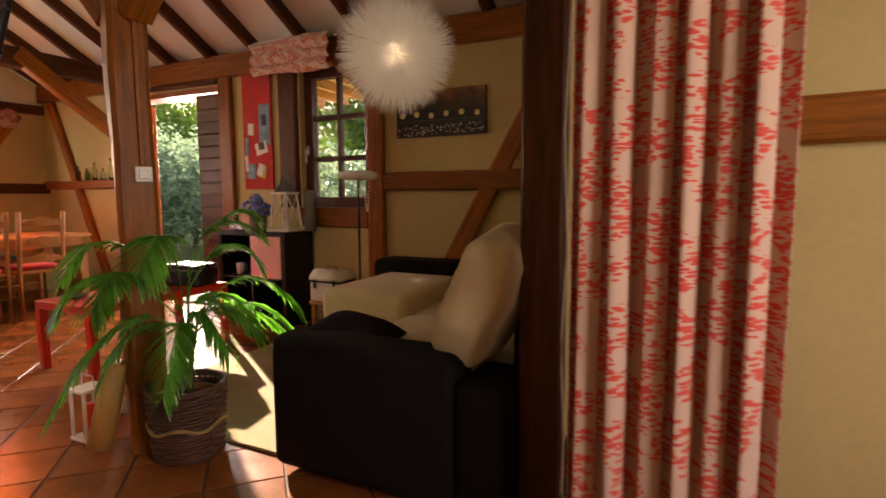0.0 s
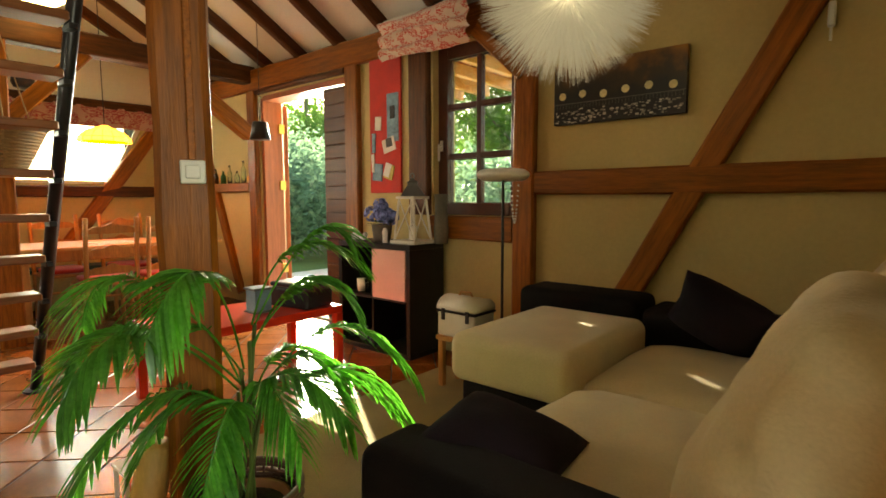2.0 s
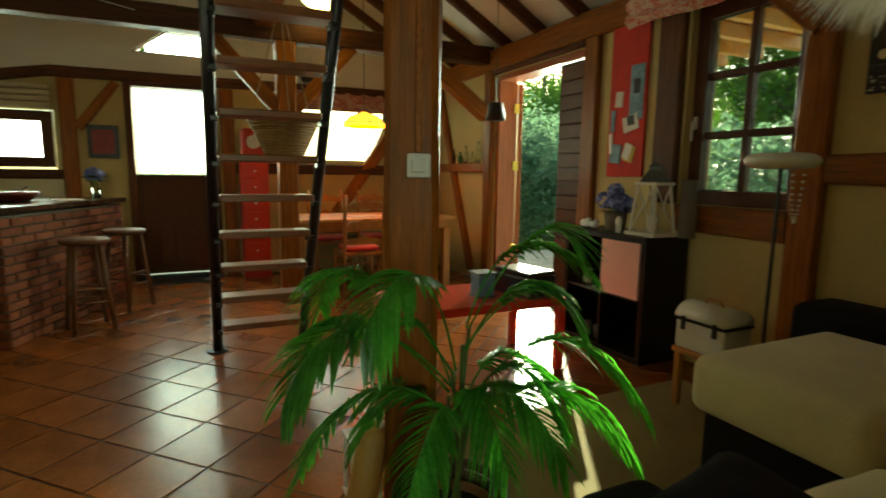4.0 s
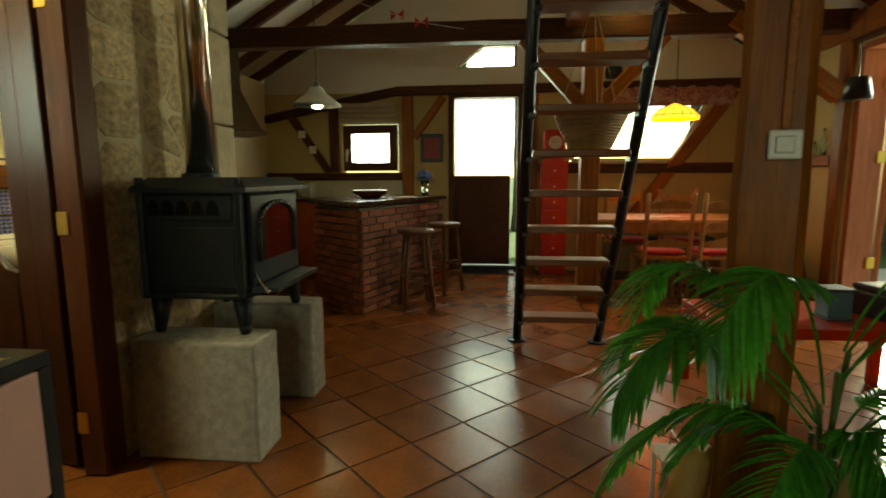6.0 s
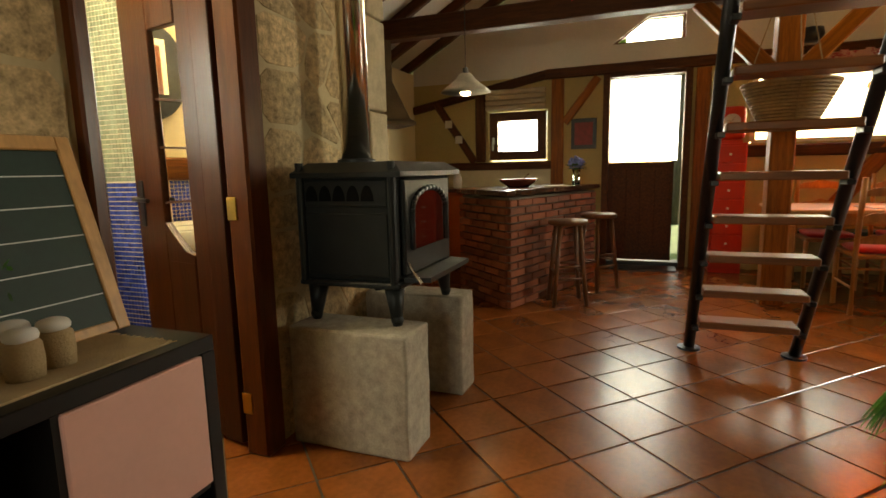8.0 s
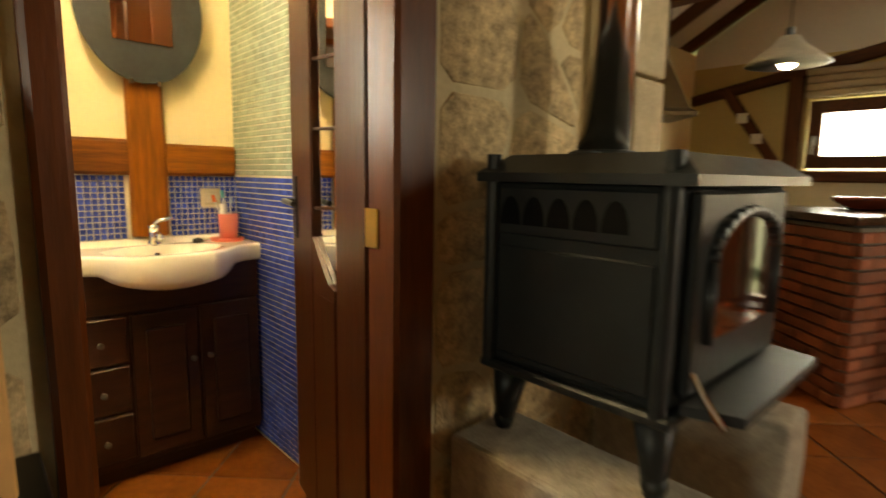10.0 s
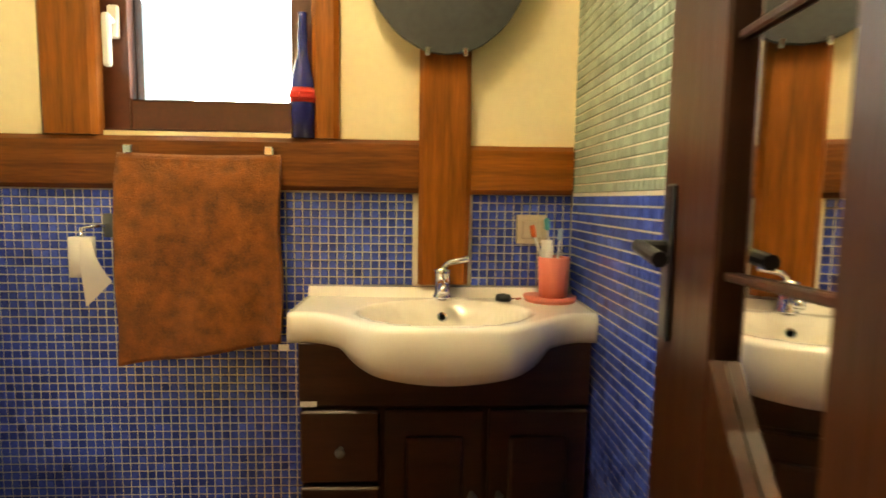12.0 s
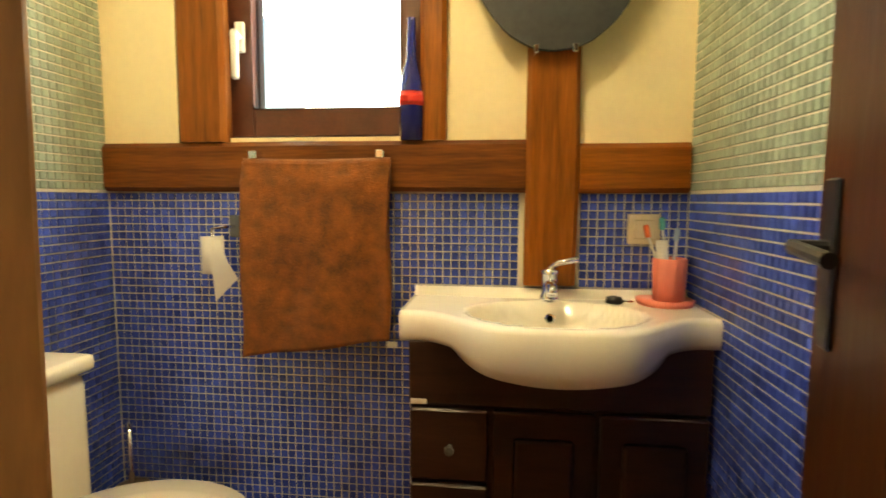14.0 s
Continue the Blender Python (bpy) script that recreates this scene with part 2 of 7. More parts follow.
PILLOW_DARK = mat("aubergine_pillow_cloth", (0.014, 0.009, 0.014), 0.9, spec=0.15, var=0.3, scale=8, fine=180, bump=0.4)
RUG = mat("olive_tan_rug", (0.33, 0.26, 0.12), 0.95, var=0.2, scale=3, fine=170, bump=0.8)
CURTAIN = print_fabric("printed_curtain", (0.66, 0.44, 0.34), (0.72, 0.075, 0.05), 5.2, 0.445)
BLIND = print_fabric("printed_blind", (0.74, 0.56, 0.44), (0.60, 0.050, 0.030), 6.5, 0.455)
VALANCE = print_fabric("printed_valance", (0.50, 0.30, 0.26), (0.34, 0.05, 0.06), 5.0, 0.45)
LINEN = mat("linen_blind", (0.55, 0.45, 0.30), 0.9, var=0.1, fine=150, bump=0.2)
GLASS = clear_glass("window_glass")
BOTTLE_BLUE = clear_glass("cobalt_bottle_glass", (0.02, 0.04, 0.45))
BOTTLE_CLEAR = clear_glass("pale_green_bottle_glass", (0.72, 0.85, 0.70))
MIRROR = mat("mirror", (0.9, 0.9, 0.9), 0.02, metal=1.0, var=0.0, bump=0.0)
BARK_SOIL = mat("soil", (0.03, 0.02, 0.014), 0.95, var=0.5, scale=30, fine=90, bump=0.8)
WICKER = mat("dark_wicker", (0.085, 0.032, 0.018), 0.6, var=0.4, scale=12, fine=60, bump=0.3, island=0.3)
WICKER_PALE = mat("tan_wicker", (0.38, 0.24, 0.10), 0.7, var=0.3, scale=12, fine=60, bump=0.4, island=0.25)
CLAY = mat("clay", (0.42, 0.16, 0.08), 0.7, var=0.2)
PALM = leafy("palm_leaf", (0.06, 0.24, 0.035), (0.14, 0.42, 0.08), 0.26)
PALM_STEM = mat("palm_stem", (0.10, 0.15, 0.03), 0.5, var=0.2)
CHALK_GREEN = mat("green_chalkboard", (0.008, 0.030, 0.020), 0.6, var=0.25, scale=5, bump=0.05)
WHITE_LINE = mat("white_line", (0.75, 0.75, 0.70), 0.8, var=0.05, bump=0.0)
HYDRANGEA = mat("blue_hydrangea", (0.20, 0.26, 0.62), 0.8, var=0.3, scale=30, island=0.3)
LEAF_DARK = leafy("small_leaf", (0.03, 0.08, 0.02), (0.06, 0.14, 0.04), 0.5)
GREY_METAL = mat("grey_zinc", (0.16, 0.17, 0.17), 0.5, metal=0.5, var=0.2)
WHITE_WOOD = mat("white_painted_wood", (0.70, 0.66, 0.56), 0.5, var=0.08, bump=0.05)
LOGWOOD = mat("peeled_log", (0.56, 0.30, 0.08), 0.6, var=0.2, scale=5, fine=24, bump=0.2, stretch=(5, 5, 1))
BURLAP = mat("burlap", (0.42, 0.30, 0.16), 0.95, var=0.2, scale=10, fine=200, bump=0.7)
ORANGE_CAB = mat("orange_kitchen_front", (0.50, 0.10, 0.025), 0.4, var=0.15, scale=4, bump=0.05)
COUNTER = mat("dark_worktop", (0.06, 0.03, 0.018), 0.22, var=0.4, scale=14, fine=60, bump=0.05)
BOWLWOOD = mat("dark_red_bowl", (0.16, 0.030, 0.016), 0.25, var=0.3, scale=6, bump=0.05)
GRASS = mat("grass", (0.10, 0.17, 0.04), 0.9, var=0.4, scale=2, fine=40, bump=0.5)
GRAVEL = mat("pale_path", (0.60, 0.56, 0.47), 0.95, var=0.25, scale=6, fine=60, bump=0.5)
BUSH = leafy("rhododendron_leaf", (0.10, 0.17, 0.11), (0.19, 0.29, 0.19), 0.4)
TREELEAF = leafy("tree_leaf", (0.05, 0.11, 0.02), (0.11, 0.20, 0.04), 0.5)
BARK = mat("bark", (0.13, 0.10, 0.07), 0.9, var=0.4, scale=8, fine=50, bump=0.8, stretch=(3, 3, 0.5))
ROOF_OUT = mat("roof_tile_red", (0.30, 0.10, 0.05), 0.8)
LAMP_GLASS = mat("ivory_lamp_glass", (0.85, 0.78, 0.60), 0.4, var=0.05, bump=0.0)
BULB = glow("lit_bulb", (1.0, 0.86, 0.62), 25.0)
SHADE_LIT = glow("lit_amber_glass", (1.0, 0.42, 0.05), 1.3)
PAPER_LIT = glow("lit_paper_shade", (1.0, 0.78, 0.36), 2.6)
FILAMENT = mat("faint_glow_paper_strip", (0.74, 0.71, 0.62), 0.35, var=0.08, bump=0.0)
# faint emission put into the paper itself, standing in for light on the strips
FILAMENT.node_tree.nodes["Principled BSDF"].inputs["Emission Color"].default_value = (1.0, 0.93, 0.80, 1)
FILAMENT.node_tree.nodes["Principled BSDF"].inputs["Emission Strength"].default_value = 0.02

# ---- mesh helpers ----


def bx(bm, x0, x1, y0, y1, z0, z1, bevel=0.0, seg=1, m=None):
    """A box by its limits."""
    r = bmesh.ops.create_cube(bm, size=1.0)["verts"]
    for v in r:
        v.co = Vector((x0 + (v.co.x + 0.5) * (x1 - x0), y0 + (v.co.y + 0.5) * (y1 - y0), z0 + (v.co.z + 0.5) * (z1 - z0)))
    if m:
        bmesh.ops.transform(bm, matrix=m, verts=r)
    if bevel:
        es = list({e for v in r for e in v.link_edges})
        bmesh.ops.bevel(bm, geom=es, offset=bevel, segments=seg, affect="EDGES", profile=0.5)
    return bm


def stick(bm, p0, p1, r0, r1=None, n=10, cap=True):
    """A round bar between two points."""
    p0, p1 = Vector(p0), Vector(p1)
    d = p1 - p0
    r1 = r0 if r1 is None else r1
    r = bmesh.ops.create_cone(bm, cap_ends=cap, segments=n, radius1=r0, radius2=r1, depth=d.length)["verts"]
    q = d.to_track_quat("Z", "Y").to_matrix().to_4x4()
    bmesh.ops.transform(bm, matrix=Matrix.Translation((p0 + p1) / 2) @ q, verts=r)
    return bm


def bar(bm, p0, p1, w, h, bevel=0.003, up=(0, 0, 1)):
    """A square bar between two points; w across, h along up."""
    p0, p1 = Vector(p0), Vector(p1)
    d = (p1 - p0)
    x = d.normalized()
    y = Vector(up).cross(x)
    if y.length < 1e-4:
        y = Vector((0, 1, 0))
    y.normalize()
    z = x.cross(y)
    m = Matrix((x, y, z)).transposed().to_4x4()
    m.translation = p0
    return bx(bm, 0, d.length, -w / 2, w / 2, -h / 2, h / 2, bevel, 1, m)


def lathe(bm, prof, n=24, c=(0, 0, 0), sx=1.0, sy=1.0):
    """A turned body from (radius, height) pairs."""
    rings = []
    for r, z in prof:
        rings.append([bm.verts.new((c[0] + sx * r * math.cos(2 * math.pi * i / n), c[1] + sy * r * math.sin(2 * math.pi * i / n), c[2] + z)) for i in range(n)])
    for a, b in zip(rings, rings[1:]):
        for i in range(n):
            bm.faces.new((a[i], a[(i + 1) % n], b[(i + 1) % n], b[i]))
    if prof[0][0] > 1e-4:
        bm.faces.new(list(reversed(rings[0])))
    if prof[-1][0] > 1e-4:
        bm.faces.new(rings[-1])
    return bm


def tube(bm, pts, r, n=7):
    """A bent wire or hose."""
    pts = [Vector(p) for p in pts]
    rings = []
    for i, p in enumerate(pts):
        d = (pts[min(i + 1, len(pts) - 1)] - pts[max(i - 1, 0)]).normalized()
        q = d.to_track_quat("Z", "Y").to_matrix()
        rings.append([bm.verts.new(p + q @ Vector((r * math.cos(2 * math.pi * k / n), r * math.sin(2 * math.pi * k / n), 0))) for k in range(n)])
    for a, b in zip(rings, rings[1:]):
        for k in range(n):
            bm.faces.new((a[k], a[(k + 1) % n], b[(k + 1) % n], b[k]))
    bm.faces.new(list(reversed(rings[0]))), bm.faces.new(rings[-1])
    return bm


def cushion(bm, sx, sy, sz, c=(0, 0, 0), e=0.35, flat=0.55, n=20, lump=0.012, m=None, seed=0.0):
    """A stuffed cushion: superellipsoid with slack surface."""
    r = bmesh.ops.create_uvsphere(bm, u_segments=n * 2, v_segments=n, radius=1.0)["verts"]
    for v in r:
        p = v.co.copy()

        def po(a, k):
            return math.copysign(abs(a) ** k, a)
        rad = math.hypot(p.x, p.y)
        if rad > 1e-6:
            ux, uy = p.x / rad, p.y / rad
            q = max(abs(ux), abs(uy))
            k = (1 / q) ** (1 - e)
            ux, uy = ux * k, uy * k
        else:
            ux = uy = 0.0
        rr = rad ** flat
        v.co = Vector((ux * rr * sx / 2, uy * rr * sy / 2, po(p.z, 0.8) * sz / 2))
        w = noise.noise(v.co * 7 + Vector((seed, seed, seed))) + 0.5 * noise.noise(v.co * 17)
        v.co += v.co.normalized() * w * lump
        v.co += Vector(c)
    if m:
        bmesh.ops.transform(bm, matrix=m, verts=r)
    return bm


def finish(name, bm, material, smooth=False):
    me = bpy.data.meshes.new(name)
    bmesh.ops.recalc_face_normals(bm, faces=bm.faces[:])
    bm.to_mesh(me)
    bm.free()
    if smooth:
        for p in me.polygons:
            p.use_smooth = True
    if material:
        me.materials.append(material)
    return me


def part(name, bm, material, parent, label="", smooth=False):
    ob = new(name, finish(name, bm, material, smooth))
    ob.parent = parent
    if label:
        ob["label"] = label
    return ob


def thing(name, label, category, place=(0, 0, 0), rz=0.0, group="", kind=""):
    e = new(name)
    e.empty_display_size = 0.1
    e.matrix_basis = pose(*place, 0, 0, rz)
    return tagged(e, label, category, group, kind)


def solid(name, bm, material, label="", category="", kind="structure", smooth=False, group=""):
    """A one-mesh thing or piece of the setting in world place."""
    return tagged(new(name, finish(name, bm, material, smooth)), label, category, group, kind)


def B():
    return bmesh.new()


def pbox(name, mt, parent, x0, x1, y0, y1, z0, z1, bevel=0.004, label="", seg=1):
    return part(name, bx(B(), x0, x1, y0, y1, z0, z1, bevel, seg), mt, parent, label)


def box_thing(name, label, category, mt, x0, x1, y0, y1, z0, z1, bevel=0.004, kind=""):
    return solid(name, bx(B(), x0, x1, y0, y1, z0, z1, bevel), mt, label, category, kind)


def timber(name, p0, p1, w, h, mt=None, rough=0.006, up=(0, 0, 1), label="", bevel=0.012):
    """A hewn timber of the frame between two points, a little uneven along its length."""
    p0, p1 = Vector(p0), Vector(p1)
    d = p1 - p0
    x = d.normalized()
    y = Vector(up).cross(x)
    if y.length < 1e-3:
        y = Vector((0, 1, 0)).cross(x)
    y.normalize()
    z = x.cross(y)
    m = Matrix((x, y, z)).transposed().to_4x4()
    m.translation = p0
    bm = B()
    n = max(2, int(d.length / 0.25))
    rings = []
    s = p0.x * 3.1 + p0.y * 1.7 + p1.z
    for i in range(n + 1):
        t = d.length * i / n
        ring = []
        for a, b in ((-1, -1), (1, -1), (1, 1), (-1, 1)):
            for da, db in ((0, bevel), (bevel, 0)) if a * b > 0 else ((bevel, 0), (0, bevel)):
                o = noise.noise(Vector((t * 2.2 + s, a * 3.0, b * 3.0 + s))) * rough
                ring.append(bm.verts.new((t, a * (w / 2 - da + o), b * (h / 2 - db + o))))
        rings.append(ring)
    for a, b in zip(rings, rings[1:]):
        for k in range(8):
            bm.faces.new((a[k], a[(k + 1) % 8], b[(k + 1) % 8], b[k]))
    bm.faces.new(list(reversed(rings[0]))), bm.faces.new(rings[-1])
    ob = new(name, finish(name, bm, mt or OAK))
    ob.matrix_basis = m
    return tagged(ob, label or "hewn brown-stained oak timber of the frame", "beam", "", "structure")


def wall_with_holes(name, axis, at, thick, u0, u1, z0, z1, holes, material, label):
    """A wall in the plane axis=at, thickness outward, with rectangular holes (u0,u1,z0,z1)."""
    us = sorted({u0, u1, *[h[0] for h in holes], *[h[1] for h in holes]})
    zs = sorted({z0, z1, *[h[2] for h in holes], *[h[3] for h in holes]})
    us = [u for u in us if u0 <= u <= u1]
    zs = [z for z in zs if z0 <= z <= z1]
    bm = B()
    vs = {}

    def vert(i, j, k):
        if (i, j, k) not in vs:
            a = at + (thick if k else 0)
            vs[i, j, k] = bm.verts.new((us[i], a, zs[j]) if axis == "y" else (a, us[i], zs[j]))
        return vs[i, j, k]

    def full(i, j):
        if not (0 <= i < len(us) - 1 and 0 <= j < len(zs) - 1):
            return False
        cu, cz = (us[i] + us[i + 1]) / 2, (zs[j] + zs[j + 1]) / 2
        return not any(h[0] < cu < h[1] and h[2] < cz < h[3] for h in holes)
    for i in range(len(us) - 1):
        for j in range(len(zs) - 1):
            if not full(i, j):
                continue
            for k in (0, 1):
                bm.faces.new([vert(i, j, k), vert(i + 1, j, k), vert(i + 1, j + 1, k), vert(i, j + 1, k)])
            for (di, dj, a, b) in ((-1, 0, (i, j), (i, j + 1)), (1, 0, (i + 1, j), (i + 1, j + 1)), (0, -1, (i, j), (i + 1, j)), (0, 1, (i, j + 1), (i + 1, j + 1))):
                if not full(i + di, j + dj):
                    bm.faces.new([vert(*a, 0), vert(*b, 0), vert(*b, 1), vert(*a, 1)])
    return solid(name, bm, material, label, "wall")


def roof_z(y):
    return RIDGE_Z - SLOPE * abs(y - RIDGE_Y)

# ---- structure: floor, walls, roof ----
FX0, FX1, FY0, FY1 = -6.79, 2.6, -1.58, 4.28
solid("floor", bx(B(), FX0 - 0.2, FX1 + 0.2, FY0 - 0.2, FY1 + 0.2, -0.15, -0.006), GROUT_FLOOR, "mortar bed under terracotta floor tiles", "floor")

WIN_N = (-2.74, -1.99, 1.03, 2.27)
DOOR_N = (-5.17, -3.73, 0.0, 2.22)
wall_n = wall_with_holes("wall_north", "y", NY, 0.25, WX - 0.25, FX1, -0.1, 2.42, [WIN_N, DOOR_N], PLASTER, "ochre plastered half-timbered wall with door and window")
DOOR_W = (0.72, 1.62, 0.0, 2.12)
WIN_K = (-0.62, 0.10, 1.20, 1.80)
WIN_D = (2.17, 3.75, 1.32, 2.06)
wall_w = wall_with_holes("wall_west", "x", WX, -0.2, FY0, FY1, -0.1, 2.16, [DOOR_W, WIN_K, WIN_D], PLASTER, "ochre plastered gable wall under a beam")


def gable(name, x, thick, y0, y1, z0, hole, material, label):
    """The gable above the plate: white triangle with a slanted window left open."""
    pts = [(y0, z0), (y0, roof_z(y0)), (RIDGE_Y, RIDGE_Z), (y1, roof_z(y1)), (y1, z0)]
    bm = B()
    if hole:
        ys = [y0, hole[0], hole[1], hole[2], y1]

        def col(a, b, bottom, top):
            va = [bm.verts.new((x + d, yy, zz)) for d in (0, thick) for yy, zz in ((a, bottom(a)), (b, bottom(b)), (b, top(b)), (a, top(a)))]
            for f in ((0, 1, 2, 3), (4, 5, 6, 7), (0, 1, 5, 4), (1, 2, 6, 5), (2, 3, 7, 6), (3, 0, 4, 7)):
                bm.faces.new([va[i] for i in f])
        zb, zt = hole[3], hole[4]
        sl = (zt - zb) / (hole[1] - hole[0])
        col(ys[0], ys[1], lambda y: z0, roof_z)
        col(ys[1], ys[2], lambda y: z0, lambda y: zb)
        col(ys[1], ys[2], lambda y: zb + (y - hole[0]) * sl, roof_z)
        col(ys[2], ys[3], lambda y: z0, lambda y: zb)
        col(ys[2], RIDGE_Y, lambda y: zt, roof_z)
        col(RIDGE_Y, ys[3], lambda y: zt, roof_z)
        col(ys[3], ys[4], lambda y: z0, roof_z)
    else:
        a = [bm.verts.new((x, *p)) for p in pts]
        b = [bm.verts.new((x + thick, *p)) for p in pts]
        bm.faces.new(a), bm.faces.new(b)
        for i in range(5):
            j = (i + 1) % 5
            bm.faces.new((a[i], a[j], b[j], b[i]))
    return solid(name, bm, material, label, "wall")


gable("wall_west_gable", WX, -0.2, FY0, FY1, 2.16, (0.80, 1.17, 1.53, 2.43, 2.69), WHITE, "white plastered gable with a slanted window")
# the opening in this wall is added, to let the east fill in
wall_with_holes("wall_east", "x", FX1, 0.2, FY0, FY1, -0.1, 2.3, [(0.3, 1.5, 0.9, 2.1)], PLASTER, "ochre plastered end wall, unseen, with an opening added for fill light")
gable("wall_east_gable", FX1, 0.2, FY0, FY1, 2.3, None, PLASTER, "ochre plastered end gable")
WIN_B = (-1.66, -1.05, 1.235, 2.02)
wall_with_holes("wall_south", "y", BY, -0.2, WX - 0.2, FX1, -0.1, 2.30, [WIN_B], PLASTER_WARM, "cream plastered outer wall with bathroom window")

# roof slopes with rafters
for nm, ya, yb in (("ceiling_north", RIDGE_Y, 4.58), ("ceiling_south", RIDGE_Y, -2.3)):
    bm = B()
    v = [bm.verts.new((x, y, roof_z(y) + 0.10 + dz)) for dz in (0, 0.12) for x, y in ((-7.6, ya), (FX1 + 0.3, ya), (FX1 + 0.3, yb), (-7.6, yb))]
    for f in ((0, 1, 2, 3), (4, 5, 6, 7), (0, 1, 5, 4), (1, 2, 6, 5), (2, 3, 7, 6), (3, 0, 4, 7)):
        bm.faces.new([v[i] for i in f])
    solid(nm, bm, WHITE, "white boarded underside of the pitched roof", "ceiling")
for k in range(17):
    x = -7.3 + 0.58 * k
    for ya, yb in ((RIDGE_Y, 4.56), (RIDGE_Y, -2.2)):
        timber("rafter", (x, ya, roof_z(ya) + 0.05), (x, yb, roof_z(yb) + 0.05), 0.075, 0.11, OAK_DARK, label="dark brown rafter under the white roof boards")

# timber frame, north wall
F = 0.02


def nbeam(x0, z0, x1, z1, w, mt=None, d=0.10, y=None, **k):
    yy = (NY - F) if y is None else y
    return timber("timber_brace" if x0 != x1 and z0 != z1 else ("timber_post" if x0 == x1 else "timber_beam"), (x0, yy + d / 2 - 0.03, z0), (x1, yy + d / 2 - 0.03, z1),
                  d if x0 != x1 else w, w if x0 != x1 else d, mt, **k)


nbeam(WX, 2.385, 2.6, 2.385, 0.21, d=0.16)
nbeam(-3.64, 0, -3.64, 2.275, 0.17, d=0.12)
nbeam(-1.92, 0, -1.92, 2.275, 0.16, d=0.13)
nbeam(-2.74, 0.94, -2.005, 0.94, 0.17, d=0.13)
nbeam(-1.835, 1.25, 0.25, 1.25, 0.15, d=0.09)
nbeam(-1.30, 0.45, -0.30, 2.275, 0.145, d=0.115)
nbeam(-5.26, 0, -5.26, 2.275, 0.15, d=0.12)
nbeam(WX, 1.28, -5.34, 1.28, 0.10, d=0.09)
nbeam(-6.55, 2.25, -5.62, 0.1, 0.11, d=0.115)
nbeam(-2.86, 1.03, -2.86, 2.275, 0.20, OAK_DARK, d=0.14)
nbeam(-5.17, 2.255, -3.73, 2.255, 0.045, OAK_DARK, d=0.13)
timber("timber_brace", (-1.92, NY - 0.03, 1.95), (-2.30, NY - 0.03, 2.30), 0.10, 0.10)

# timber frame, west wall


def wbeam(y0, z0, y1, z1, w, mt=None, d=0.10, **k):
    nm = "timber_brace" if y0 != y1 and abs(z0 - z1) > 0.3 else ("timber_post" if y0 == y1 else "timber_beam")
    return timber(nm, (WX - d / 2 + 0.05, y0, z0), (WX - d / 2 + 0.05, y1, z1), d if y0 != y1 else d, w if y0 != y1 else w, mt, up=(0, 0, 1) if y0 != y1 else (0, 1, 0), **k)


wbeam(0.08, 2.17, NY, 2.19, 0.11, OAK_DARK, d=0.12)
wbeam(BY, 1.86, 0.08, 2.17, 0.10, OAK_DARK, d=0.12)
wbeam(0.22, 0, 0.22, 2.11, 0.14, OAK, d=0.12)
wbeam(1.72, 0, 1.72, 2.11, 0.14, OAK, d=0.12)
wbeam(BY, 1.15, 0.15, 1.15, 0.09, OAK_DARK, d=0.12)
wbeam(1.80, 1.24, NY, 1.24, 0.12, OAK_DARK, d=0.12)
wbeam(-1.27, 1.93, -0.78, 1.20, 0.09, OAK_DARK, d=0.11)
wbeam(0.30, 1.62, 0.66, 2.10, 0.09, OAK, d=0.11)
wbeam(2.85, 0.55, 3.98, 2.12, 0.15, OAK, d=0.125)
wbeam(-0.70, 1.2, -0.70, 2.0, 0.12, OAK_DARK, d=0.10)

# free standing frame: main post by the sofa, post by the dining table, tie beams
PX0 = -5.22
MP = Vector((-1.685, 1.965, 0))
post = timber("timber_post", MP, MP + Vector((0, 0, 2.42)), 0.152, 0.152, OAK, rough=0.012, up=(math.cos(radians(-25)), math.sin(radians(-25)), 0), label="heavy chamfered oak post beside the palm", bevel=0.02)
for sgn in (-1, 1):
    timber("timber_brace", (MP.x + sgn * 0.05, MP.y, 1.90), (MP.x + sgn * 0.55, MP.y, 2.46), 0.12, 0.15, OAK)
timber("timber_beam", (PX0, MP.y, 2.53), (FX1, MP.y, 2.53), 0.15, 0.16, OAK)
PX, PY = -5.3, 2.15
timber("timber_post", (PX, PY, 0), (PX, PY, 2.35), 0.17, 0.17, OAK, up=(0, 1, 0), label="oak post beside the dining table")
timber("timber_beam", (PX, BY, 2.44), (PX, NY, 2.44), 0.16, 0.18, OAK_DARK)
timber("timber_brace", (PX, PY - 0.05, 1.75), (PX, PY - 0.62, 2.37), 0.11, 0.12, OAK)
timber("timber_brace", (PX, PY + 0.05, 1.75), (PX, PY + 0.62, 2.37), 0.11, 0.12, OAK)
timber("timber_brace", (PX + 0.03, 4.22, 1.83), (PX + 0.03, 3.3, 2.48), 0.12, 0.15, OAK)

# alcove by the start: partition with post, curtain opening
EP = Vector((0.06, 2.27, 0))
timber("timber_post", EP, EP + Vector((0, 0, 3.2)), 0.15, 0.15, OAK_DARK, up=(0, 1, 0), label="dark oak post at the end of the sofa")
wall_with_holes("partition_wall", "y", 2.23, 0.10, 0.135, FX1, -0.1, 3.5, [(0.14, 0.70, -0.1, 2.1)], PLASTER, "ochre plastered partition with a curtained opening")
timber("timber_brace", (1.42, 2.214, 1.42), (0.92, 2.214, 2.2), 0.05, 0.13, OAK, label="slanting oak brace in the partition wall")
timber("timber_beam", (0.72, 2.215, 1.325), (FX1, 2.215, 1.36), 0.05, 0.125, OAK, label="oak rail in the partition wall")
